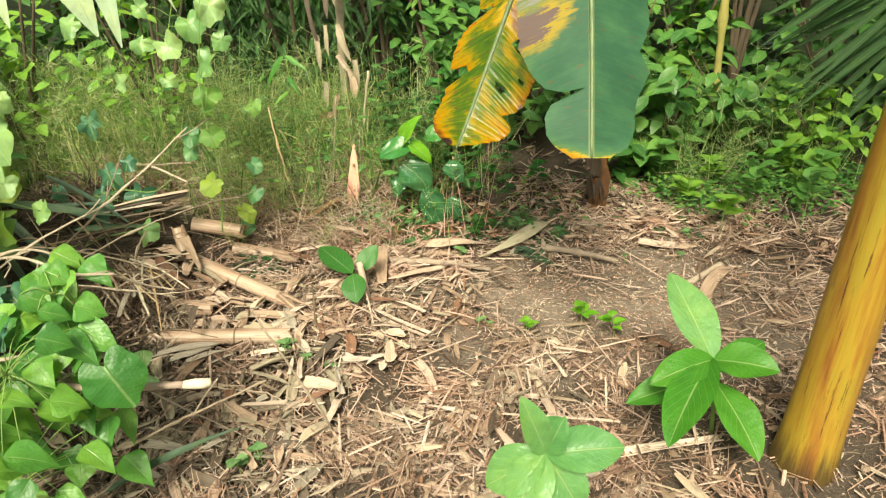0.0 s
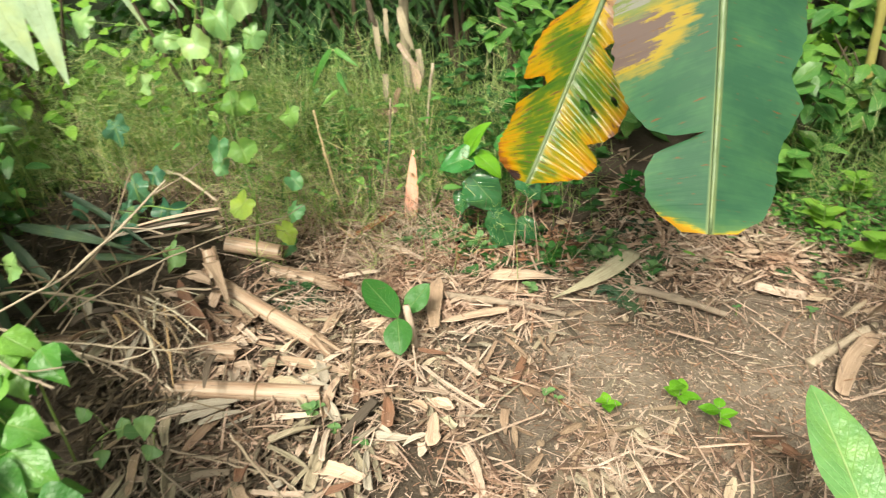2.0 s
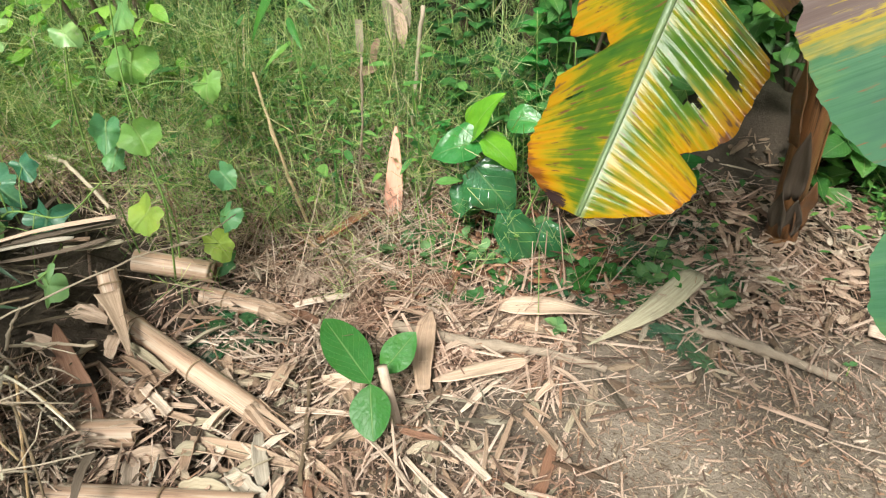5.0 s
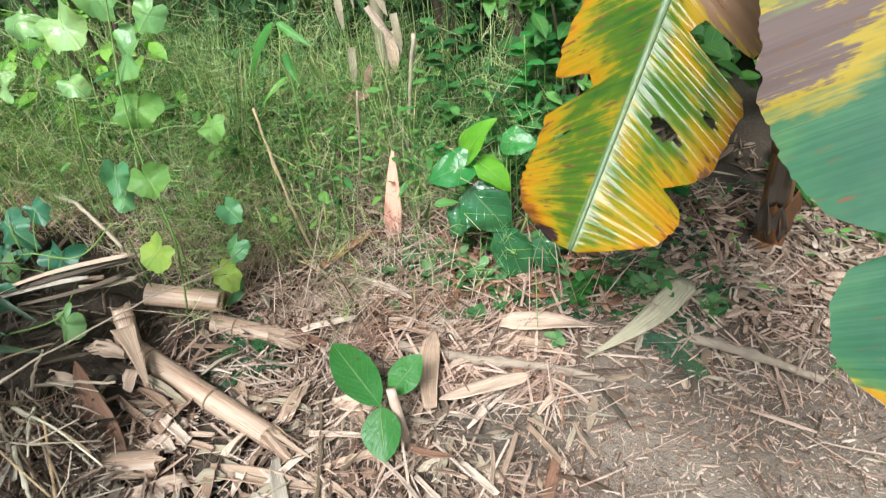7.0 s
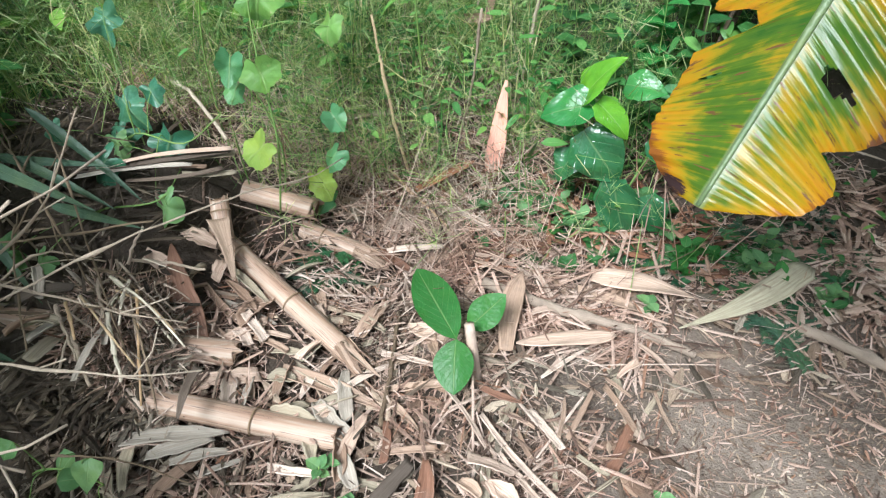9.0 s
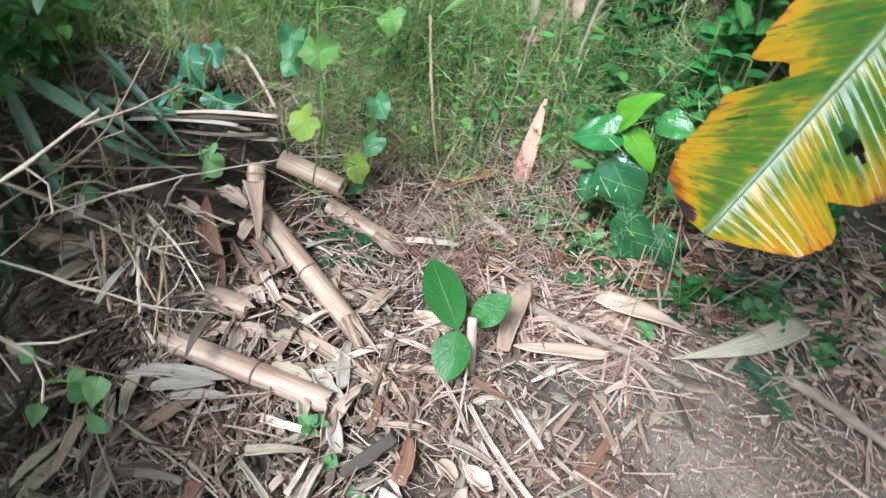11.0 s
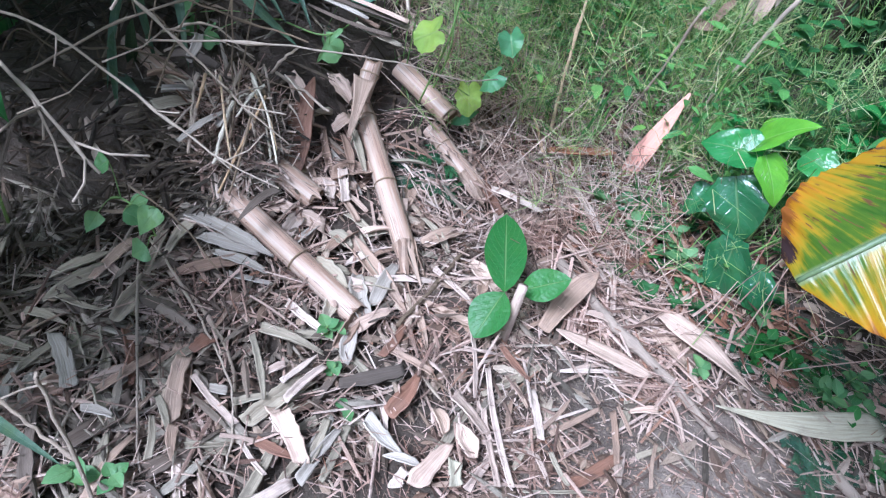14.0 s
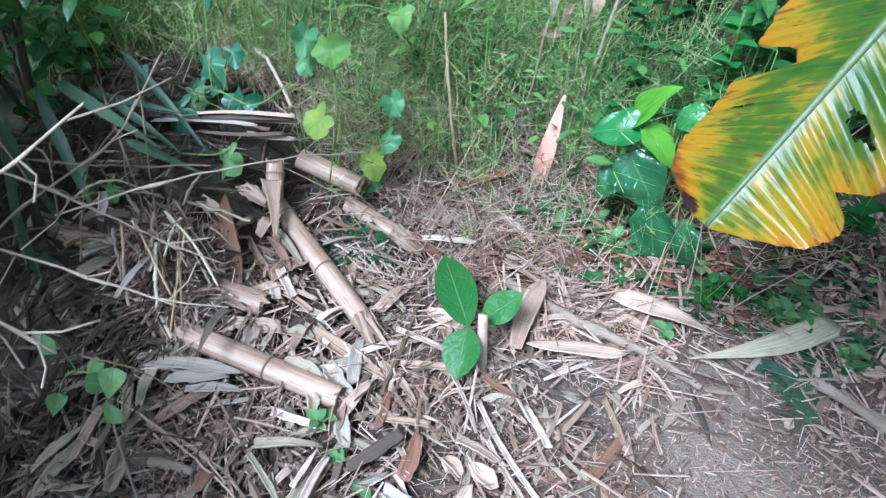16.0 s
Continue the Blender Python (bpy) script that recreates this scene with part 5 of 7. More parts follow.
for k in range(110):
    w = random.Random(1200 + k)
    x, y = w.uniform(-0.42, 0.5), w.uniform(2.27, 2.56)
    small_seedling(x, y, w.uniform(0.015, 0.04), w.choice((4, 5, 6)), w.uniform(0.025, 0.05), "low leafy weed at the edge of the bank", 1200 + k, 0.75, w.choice((LEAF_HERBDARK, LEAF_SPROUT, LEAF_WEED, LEAF_HERBDARK)), 0.5)
for k in range(56):
    w = random.Random(1700 + k)
    x, y = w.uniform(-0.37, 0.02) if k % 3 else w.uniform(0.1, 0.36), w.uniform(2.36, 2.56) if k % 3 else w.uniform(2.28, 2.46)
    small_seedling(x, y, w.uniform(0.03, 0.09), w.choice((5, 6, 7)), w.uniform(0.032, 0.056), "small soft green weed at the foot of the bank", 1700 + k, 0.75, w.choice((LEAF_SPROUT, LEAF_HERBVINE, LEAF_STAKE)), 0.5)


def feathery(x, y, size, seed, label="low feathery fern-like weed on the soil", tone=None):
    """A low weed with narrow cut leaves."""
    q = random.Random(seed)
    z = ground_at(x, y) + 0.012
    t = thing("weed", (x, y, z), label, "weed", "low weeds")
    f = Shape()
    for k in range(9):
        a = q.uniform(0, 6.28)
        L = size * q.uniform(0.6, 1.1)
        d = Vector((math.cos(a), math.sin(a), q.uniform(0.25, 0.9))).normalized()
        pts = [Vector((x, y, z)) + d * (L * u) - Vector((0, 0, 0.35 * L * u * u)) for u in (0, 0.35, 0.7, 1)]
        f.tube(pts, [0.0012, 0.001, 0.0008, 0.0005], 4, False)
        line = along(pts, 6)
        for i in range(3, len(line)):
            for sg in (-1, 1):
                ahead = (line[i] - line[i - 1]).normalized()
                sd = ahead.cross(Vector((0, 0, 1))).normalized() * sg
                f.blade(line[i], sd * 0.9 + ahead * 0.7 + Vector((0, 0, q.uniform(-0.2, 0.3))), Vector((0, 0, 1)), L * q.uniform(0.16, 0.26), L * 0.048, LANCE, 3, 3, 0.2, 0.2)
    tagged(part("fronds", f, tone or LEAF_WEED, t), kind="stuff")
    return t


EDGE_WEEDS = ((0.375, 2.26, 0.05), (0.33, 2.31, 0.07), (0.13, 2.44, 0.07), (0.19, 2.42, 0.06), (0.28, 2.44, 0.07), (0.05, 2.37, 0.05), (-0.18, 2.38, 0.06), (-0.25, 2.34, 0.05),
                                  (-0.745, 2.09, 0.07), (-0.68, 2.04, 0.07), (-0.64, 2.08, 0.05), (0.45, 2.45, 0.06), (-0.33, 2.36, 0.06), (-0.10, 2.42, 0.06), (0.9, 2.3, 0.06), (1.02, 2.3, 0.07))
MORE_WEEDS = ((0.40, 2.30, 0.05), (0.22, 2.36, 0.07), (-0.05, 2.34, 0.06), (-0.70, 2.12, 0.08), (0.33, 2.40, 0.08), (0.16, 2.33, 0.07), (0.25, 2.31, 0.06), (0.50, 2.38, 0.07), (0.56, 2.46, 0.07), (0.05, 2.30, 0.05), (-0.02, 2.40, 0.06), (0.62, 2.36, 0.06), (-0.22, 2.31, 0.06))
for k, (x, y, size) in enumerate(EDGE_WEEDS + MORE_WEEDS):
    feathery(x, y, size, 40 + k)
for k, (x, y, size) in enumerate(((0.355, 2.185, 0.10), (0.375, 2.15, 0.09), (0.325, 2.21, 0.07), (0.455, 2.63, 0.09), (-0.70, 2.03, 0.09), (-0.66, 2.06, 0.07), (0.33, 2.48, 0.10), (0.26, 2.50, 0.09))):
    feathery(x, y, size, 140 + k, "low blue-green feathery weed on the mulch", LEAF_FERN)

SPADE = lambda s: (0.55 + 0.45 * soft_step(s / 0.22)) * (1 - max(0.0, (s - 0.25) / 0.75) ** 1.7) + 0.01 if s < 1 else 0.01  # noqa: E731

# arum with glossy arrow-shaped leaves under the yellow banana leaf
p = thing("arum_plant", (0.0, 2.49, 0.01), "arum with glossy dark and bright green arrow-shaped leaves", "plant")
ARUM_HUB = (-0.05, 2.50, 0.02)
for hub, tip, up, broad, mat in (((-0.14, 2.47, 0.375), (-0.05, 2.45, 0.52), (-0.75, -0.5, 0.45), 0.52, LEAF_ARUM), ((-0.115, 2.45, 0.375), (-0.262, 2.43, 0.338), (0.0, -0.6, 0.8), 0.68, LEAF_ARUMMID), ((-0.118, 2.45, 0.385), (-0.018, 2.43, 0.30), (0.55, -0.55, 0.6), 0.58, LEAF_ARUM),
                                 ((-0.135, 2.45, 0.305), (-0.02, 2.42, 0.165), (-0.15, -0.7, 0.7), 0.74, LEAF_GLOSSY), ((-0.05, 2.44, 0.185), (0.004, 2.41, -0.005), (-0.1, -0.8, 0.6), 0.55, LEAF_GLOSSY), ((0.03, 2.46, 0.14), (0.082, 2.43, 0.02), (0.25, -0.85, 0.45), 0.60, LEAF_GLOSSY),
                                 ((-0.06, 2.55, 0.385), (0.05, 2.52, 0.39), (0.1, -0.65, 0.75), 0.72, LEAF_ARUMMID), ((-0.15, 2.46, 0.24), (-0.20, 2.43, 0.15), (-0.3, -0.7, 0.6), 0.75, LEAF_GLOSSY), ((0.02, 2.53, 0.26), (0.11, 2.50, 0.18), (0.2, -0.6, 0.75), 0.75, LEAF_GLOSSY)):
    leaf_to(p, hub, tip, up, (Vector(tip) - Vector(hub)).length * broad, SPADE, mat, 0.22, 0.4, 18, 11, 0.22 if mat is LEAF_GLOSSY else 0.12, "leaf", "bright fresh green leaf" if mat is LEAF_ARUM else "glossy dark green leaf")
    stalk(p, [ARUM_HUB, (0.5 * hub[0] - 0.02, 2.50, 0.55 * hub[2]), Vector(hub).lerp(Vector(tip), 0.14)], 0.0035, "leaf_stalk")


def vine(leaves, line, label, material, size, outline, seed, face=(0.1, -0.75, 0.65), pointed=False):
    q = random.Random(seed)
    t = thing("vine", line[0], label, "vine", "climbing vines")
    stalk(t, line, 0.0025, "runner")
    pts = along(line, 10)
    for k, hub in enumerate(leaves):
        hub = Vector(hub)
        near = min(pts, key=lambda c: (c - hub).length)
        if (near - hub).length > 0.02:
            stalk(t, [near, (near + hub) / 2 + Vector((0, 0, 0.015)), hub], 0.0013, "leaf_stalk")
        s = Shape()
        up = Vector(face) + Vector((q.uniform(-0.45, 0.45), q.uniform(-0.25, 0.25), q.uniform(-0.25, 0.25)))
        if pointed:
            a = q.uniform(-0.6, 2.6)
            s.blade(hub, (math.sin(a), -math.cos(a) * 0.8, -0.45), up, size * q.uniform(0.9, 1.9), size * q.uniform(0.7, 1.2), CORDATE, 10, 7, 0.2, 0.4, q.uniform(-0.4, 0.4), 0.16, q)
            part("leaf", s, material, t)
            continue
        p1, p2, uneven = q.uniform(0, 6.28), q.uniform(0, 6.28), q.uniform(0.05, 0.15)
        edge = lambda a: outline(a) * (1 + uneven * math.sin(2 * a + p1) + 0.6 * uneven * math.sin(5 * a + p2) + 0.03 * math.sin(14 * a + p1))  # noqa: E731
        s.disc_leaf(hub, (q.uniform(-0.9, 0.9), -0.35, -0.8), up, size * q.uniform(0.6, 1.15), edge, q.uniform(-0.1, 0.5), 40, 4, q.uniform(0.1, 0.38), q)
        part("leaf", s, material, t)
    return t


vine([(-0.783, 2.05, 0.401), (-0.757, 2.09, 0.562), (-0.779, 2.17, 0.684), (-0.619, 2.16, 0.645), (-0.73, 2.18, 0.235)],
     [(-0.80, 2.08, 0.2), (-0.76, 2.09, 0.40), (-0.78, 2.12, 0.56), (-0.79, 2.16, 0.72), (-0.74, 2.2, 1.0)], "yellow-green vine with patchy rounded leaves", LEAF_VINE, 0.053, heart, 3)
vine([(-0.987, 2.2, 0.87), (-0.885, 2.2, 0.852), (-0.771, 2.2, 0.793), (-0.707, 2.22, 0.861), (-0.899, 2.17, 0.745), (-0.80, 2.21, 0.92), (-1.09, 2.2, 0.74), (-0.95, 2.2, 0.98), (-1.15, 2.1, 0.95), (-0.72, 2.22, 0.97)],
     [(-1.05, 2.25, 0.3), (-1.0, 2.22, 0.55), (-0.92, 2.22, 0.8), (-0.80, 2.22, 1.1)], "pale green vine with rounded leaves climbing in the grass", LEAF_PALEVINE, 0.058, heart, 5)
vine([(-0.839, 2.1, 0.567), (-0.751, 2.2, 0.164), (-0.671, 2.2, 0.411), (-0.86, 2.12, 0.50), (-0.70, 2.2, 0.30)],
     [(-0.84, 2.15, 0.15), (-0.80, 2.15, 0.35), (-0.84, 2.13, 0.58)], "slender vine with small dull green leaves", LEAF_HERBVINE, 0.042, heart, 6)
vine([(-1.105, 2.12, 0.47), (-1.177, 2.10, 0.436), (-1.078, 2.09, 0.352), (-1.22, 2.08, 0.36), (-1.093, 2.0, 0.24), (-1.16, 1.95, 0.36), (-1.25, 2.2, 0.60), (-1.30, 1.98, 0.42)],
     [(-1.3, 2.1, 0.25), (-1.15, 2.07, 0.38), (-1.0, 2.06, 0.38), (-0.9, 2.1, 0.45)], "blue-green lobed vine over the brush heap", LEAF_BLUE, 0.07, ivy, 9)

vine([(-1.005, 1.950, 0.276), (-1.199, 2.050, 0.356), (-1.163, 1.720, 0.267), (-1.237, 1.700, 0.282)],
     [(-1.142, 1.900, 0.280), (-1.023, 1.950, 0.291), (-1.029, 2.050, 0.311)], "green vine with pointed leaves creeping through the brush heap", LEAF_SPROUT, 0.062, ivy, 12)
p = thing("dead_grass_clump", (-1.45, 1.9, 0.25), "grey-green dying grass blades fallen over the brush heap", "grass plant", "")
for base, tip, w in (((-1.358, 1.800, 0.460), (-0.940, 1.740, 0.429), 0.030), ((-1.159, 1.800, 0.359), (-0.865, 1.760, 0.387), 0.022), ((-1.109, 1.500, 0.345), (-1.185, 1.500, 0.081), 0.030), ((-1.330, 1.850, 0.416), (-1.054, 1.900, 0.412), 0.020)):
    leaf_to(p, base, tip, (0.3, -0.6, 0.7), w, LANCE, LEAF_STRAP, 0.3, 0.06, 12, 5, 0.06, "blade")

# leafy vine mass in front
q = random.Random(21)
# the last two canopies lie out of view, added to shade the heap
for n, (cx, cy, cz, rx, ry, rz, count, mat, size, lab) in enumerate(((-0.80, 0.93, 0.40, 0.17, 0.14, 0.17, 70, LEAF_SHOOT, 0.062, "leafy bright green vine tangle with pointed leaves"), (-0.90, 1.0, 0.52, 0.12, 0.14, 0.08, 10, LEAF_BLUE, 0.05, "blue-green vine tangle with lobed leaves"),
                                                             (-0.80, 0.80, 0.22, 0.2, 0.2, 0.16, 50, LEAF_SHOOT, 0.06, "leafy green vine tangle near the ground"), (-1.10, 1.30, 0.70, 0.15, 0.14, 0.12, 14, LEAF_VINE, 0.06, "sunlit pale green climbing vine"), (-0.70, 1.03, 0.54, 0.07, 0.06, 0.09, 30, LEAF_SHOOT, 0.06, "leafy vine tip hanging over the litter edge"), (-0.72, 1.17, 0.55, 0.045, 0.04, 0.07, 9, LEAF_SHOOT, 0.055, "vine tip with a few pointed leaves"), (-1.06, 1.05, 0.40, 0.14, 0.14, 0.2, 44, LEAF_SHOOT, 0.055, "leafy green vine tangle with pointed leaves"), (-1.20, 1.10, 0.78, 0.24, 0.16, 0.10, 90, LEAF_SHOOT, 0.062, "sunlit vine canopy added unseen to shade the brush heap"), (-1.52, 1.12, 0.70, 0.26, 0.32, 0.12, 260, LEAF_SHOOT, 0.075, "vine canopy added unseen to shade the brush heap"), (-1.52, 1.48, 0.86, 0.27, 0.22, 0.08, 170, LEAF_SHOOT, 0.075, "vine canopy added unseen as a shading roof on the brush"))):
    pts = [(cx + rx * q.uniform(-1, 1), cy + ry * q.uniform(-1, 1), cz + rz * q.uniform(-1, 1)) for _ in range(count)]
    vine(pts, [(cx - rx * 0.8, cy, max(0.02, cz - rz - 0.2)), (cx - 0.3 * rx, cy, cz - 0.3 * rz), (cx, cy + 0.3 * ry, cz), (cx + 0.5 * rx, cy - 0.3 * ry, cz + 0.6 * rz)], lab, mat, size, heart if mat is LEAF_VINE else ivy, 60 + n, (0.25, -0.35, 0.9), mat is LEAF_SHOOT)
vine([(-1.05, 1.31, 0.90), (-1.02, 1.36, 0.84), (-0.97, 1.38, 0.80), (-1.10, 1.30, 0.98), (-0.95, 1.34, 0.70), (-1.0, 1.27, 0.68), (-1.07, 1.25, 0.76), (-0.94, 1.40, 0.88), (-1.12, 1.38, 0.86), (-1.03, 1.42, 0.94), (-0.90, 1.36, 0.62), (-0.98, 1.30, 0.58), (-1.08, 1.34, 0.80), (-0.99, 1.36, 0.92)],
     [(-1.15, 1.25, 0.2), (-1.05, 1.30, 0.55), (-1.02, 1.34, 0.8), (-1.06, 1.36, 1.05)], "sunlit pale green vine climbing a dead stem", LEAF_PALEVINE, 0.062, heart, 19, (-0.1, -0.65, 0.7))
s = Shape()
s.disc_leaf((-0.549, 0.930, 0.447), (0.45, -0.2, -0.75), (0.35, -0.75, 0.5), 0.075, heart, 0.2, 32, 4, 0.04)
t = thing("broad_leaf_vine", (-0.70, 1.0, 0.2), "vine with one broad glossy rounded leaf", "vine")
part("leaf", s, LEAF_STAKE, t)
stalk(t, [(-0.72, 1.0, 0.2), (-0.66, 0.97, 0.38), (-0.549, 0.930, 0.447)], 0.002, "leaf_stalk")
# small vine shoot under the heap
vine([(-0.80, 1.41, 0.16), (-0.83, 1.36, 0.15), (-0.86, 1.42, 0.13), (-0.77, 1.37, 0.10), (-0.88, 1.33, 0.12), (-0.92, 1.38, 0.2)], [(-0.98, 1.38, 0.05), (-0.9, 1.38, 0.12), (-0.82, 1.39, 0.14), (-0.77, 1.39, 0.12)], "small vine shoot with bright leaves under the heap", LEAF_SPROUT, 0.045, heart, 33, (0.3, -0.3, 0.9), True)

# pale strap leaves that hang in from above
p = thing("overhanging_grass", (-1.75, 2.2, 0.15), "tall cane grass with pale hanging leaf blades", "grass plant")
stalk(p, [(-1.75, 2.2, 0.15), (-1.45, 1.85, 1.1), (-0.85, 1.42, 1.45)], 0.008, "cane")
stalk(p, [(-1.7, 2.25, 0.15), (-1.3, 1.85, 1.15), (-0.62, 1.40, 1.45)], 0.007, "cane")
for base, tip, w in (((-0.70, 1.33, 1.40), (-0.59, 1.298, 1.015), 0.14), ((-0.60, 1.36, 1.40), (-0.55, 1.30, 0.99), 0.08), ((-0.84, 1.38, 1.42), (-0.77, 1.30, 1.04), 0.09), ((-0.60, 1.40, 1.40), (-0.47, 1.42, 1.04), 0.03), ((-0.60, 1.40, 1.42), (-0.42, 1.45, 1.06), 0.03), ((-0.9, 1.45, 1.38), (-0.93, 1.40, 0.98), 0.06)):
    leaf_to(p, base, tip, (0.35, -0.9, 0.2), w, LANCE, LEAF_PALE, 0.25, 0.06, 14, 5)
p = thing("strap_leaf_plant", (-0.62, 0.98, 0), "grey-green strap-leaved plant at the litter edge", "plant")
for base, tip, w in (((-0.72, 0.99, 0.05), (-0.375, 1.085, 0.20), 0.024), ((-1.3, 1.55, 0.1), (-1.02, 1.50, 0.25), 0.035), ((-1.28, 1.60, 0.1), (-1.12, 1.53, 0.40), 0.03), ((-1.35, 1.75, 0.45), (-1.06, 1.62, 0.22), 0.028), ((-1.32, 1.85, 0.42), (-1.0, 1.84, 0.34), 0.024), ((-1.30, 1.95, 0.48), (-0.98, 1.90, 0.30), 0.022), ((-1.38, 1.68, 0.40), (-1.15, 1.46, 0.16), 0.026), ((-1.30, 1.62, 0.46), (-1.17, 1.60, 0.14), 0.024)):
    leaf_to(p, base, tip, (0, -0.2, 1), w, LANCE, LEAF_STRAP, 0.35, 0.25, 12, 5, 0.1)

# dead bamboo stalk with hanging sheaths
p = thing("dead_stalk", (-0.45, 2.95, 0.2), "dead bamboo stalk with ragged tan sheaths hanging off it", "stalk")
s = Shape()
s.tube(along([(-0.46, 2.98, 0.15), (-0.45, 2.95, 0.6), (-0.42, 2.92, 1.0), (-0.42, 2.92, 1.7)], 5), [0.019] * 16, 10)
part("stem", s, SHEATH_GREY, p)
q = random.Random(77)
for k, (x, y, z, L, w) in enumerate(((-0.43, 2.87, 0.80, 0.17, 0.04), (-0.54, 2.88, 0.92, 0.24, 0.03), (-0.46, 2.86, 0.50, 0.13, 0.035), (-0.40, 2.86, 1.1, 0.24, 0.05), (-0.44, 2.86, 0.98, 0.16, 0.04))):
    tip = (x + q.uniform(-0.05, 0.07), y + q.uniform(-0.06, 0.0), z - L)
    leaf_to(p, (x, y, z), tip, (q.uniform(-0.5, 0.5), -1, q.uniform(-0.1, 0.4)), w * 0.8, STRAP if k % 2 else TAPER, (SHEATH_GREY, SHEATH_DARK, SHEATH_TAN)[k % 3], q.uniform(0.3, 0.8), q.uniform(0.15, 0.45), 10, 5, 0.25, "hanging_sheath", "ragged tan sheath")

for a, b, w, m in (((-0.444, 2.85, 0.675), (-0.354, 2.84, 0.545), 0.022, SHEATH_PALE), ((-0.375, 2.85, 0.65), (-0.362, 2.83, 0.53), 0.022, SHEATH_GREY), ((-0.395, 2.85, 0.60), (-0.388, 2.83, 0.47), 0.034, SHEATH_PINKISH), ((-0.567, 2.85, 0.405), (-0.468, 2.83, 0.42), 0.028, SHEATH_TAN),
                   ((-0.515, 2.85, 0.56), (-0.522, 2.83, 0.44), 0.022, SHEATH_GREY), ((-0.535, 2.87, 0.76), (-0.528, 2.84, 0.60), 0.022, SHEATH_GREY), ((-0.48, 2.86, 0.80), (-0.485, 2.84, 0.66), 0.02, SHEATH_GREY)):
    leaf_to(p, a, b, (q.uniform(-0.4, 0.4), -1, 0.3), w, STRAP, m, 0.5, 0.2, 10, 5, 0.25, "hanging_sheath", "ragged pale sheath")

# broad grass shoots and leafy weeds on the bank
p = thing("grass_shoot", (-0.60, 2.54, 0.2), "fresh green grass shoot with broad arching blades", "grass plant")
stalk(p, [(-0.60, 2.56, 0.12), (-0.59, 2.54, 0.45), (-0.58, 2.52, 0.735)], 0.003)
for base, tip, w in (((-0.585, 2.52, 0.74), (-0.687, 2.48, 0.60), 0.030), ((-0.58, 2.52, 0.74), (-0.485, 2.48, 0.685), 0.020), ((-0.585, 2.53, 0.66), (-0.53, 2.45, 0.60), 0.018), ((-0.59, 2.53, 0.60), (-0.66, 2.47, 0.55), 0.018)):
    leaf_to(p, base, tip, (-0.2, -0.6, 0.75), w, LANCE, LEAF_SHOOT, 0.3, 0.25, 12, 5)
for k in range(30):
    w = random.Random(1400 + k)
    x, y = w.uniform(-1.25, 0.15), w.uniform(2.48, 3.0)
    if clearing(x, y):
        y += 0.2
    small_seedling(x, y, w.uniform(0.10, 0.34), w.choice((6, 8, 9)), w.uniform(0.035, 0.075), "leafy green weed standing in the bank grass", 1400 + k, 0.75, w.choice((LEAF_HERBDARK, LEAF_SPROUT, LEAF_HERBDARK, LEAF_WEED, LEAF_HERBVINE)), 0.3)
for k, (x, y, hgt, n, size) in enumerate(((-0.02, 2.86, 0.36, 12, 0.10), (0.10, 2.80, 0.30, 11, 0.09), (-0.12, 2.90, 0.30, 10, 0.09), (0.20, 2.72, 0.22, 10, 0.08), (0.02, 2.70, 0.22, 9, 0.08), (0.30, 2.80, 0.26, 10, 0.09), (0.14, 2.62, 0.16, 8, 0.075), (0.28, 2.62, 0.15, 8, 0.07), (-0.2, 2.78, 0.24, 9, 0.075), (0.42, 2.72, 0.2, 9, 0.08), (-0.22, 2.74, 0.50, 16, 0.075), (-0.10, 2.70, 0.44, 15, 0.07), (0.00, 2.76, 0.52, 18, 0.08), (0.10, 2.72, 0.48, 16, 0.085), (-0.16, 2.84, 0.56, 16, 0.08), (0.05, 2.86, 0.58, 16, 0.09), (-0.28, 2.86, 0.46, 14, 0.07), (-0.05, 2.64, 0.34, 12, 0.065), (-0.24, 2.64, 0.26, 10, 0.06), (0.16, 2.66, 0.40, 13, 0.075))):
    small_seedling(x, y, hgt, n, size, "leafy dark green weed at the foot of the bank", 1500 + k, 0.75, LEAF_HERBDARK if k % 3 else LEAF_ARUMMID, 0.2)

# fan of palm leaflets
p = thing("palm_frond", (2.05, 2.95, 0.4), "dark green palm frond with narrow drooping leaflets", "palm")
stalk(p, [(2.2, 3.0, 0.0), (2.08, 2.95, 0.55), (1.95, 2.9, 0.78), (1.75, 2.85, 0.92)], 0.012, "frond_stalk")
q = random.Random(4)
rib = along([(2.15, 2.98, 0.5), (2.05, 2.95, 0.66), (1.93, 2.9, 0.8), (1.70, 2.85, 0.93)], 8)
for k in range(26):
    b = rib[min(len(rib) - 1, k * len(rib) // 26)]
    a = -0.9 + 1.9 * k / 26
    tip = b + Vector((-0.42 + 0.2 * (k % 2) * 0.5 - 0.1 * math.cos(a), -0.12 + q.uniform(-0.12, 0.1), -0.48 + 0.34 * (k / 26) + q.uniform(-0.07, 0.07)))
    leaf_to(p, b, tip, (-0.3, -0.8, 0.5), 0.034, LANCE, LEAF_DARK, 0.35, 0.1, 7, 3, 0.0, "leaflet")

# round-leaved weeds at the plot edge
for k, (x, y) in enumerate(((1.12, 2.32), (1.28, 2.45), (1.42, 2.30), (1.05, 2.55), (1.35, 2.62), (1.55, 2.5), (1.22, 2.75), (1.5, 2.75), (0.98, 2.75))):
    small_seedling(x, y, 0.16 + 0.05 * (k % 3), 8, 0.10, "leafy round-leaved weed at the plot edge", 70 + k, 0.75, LEAF_HERB if k % 3 else LEAF_BRIGHT, 0.5)


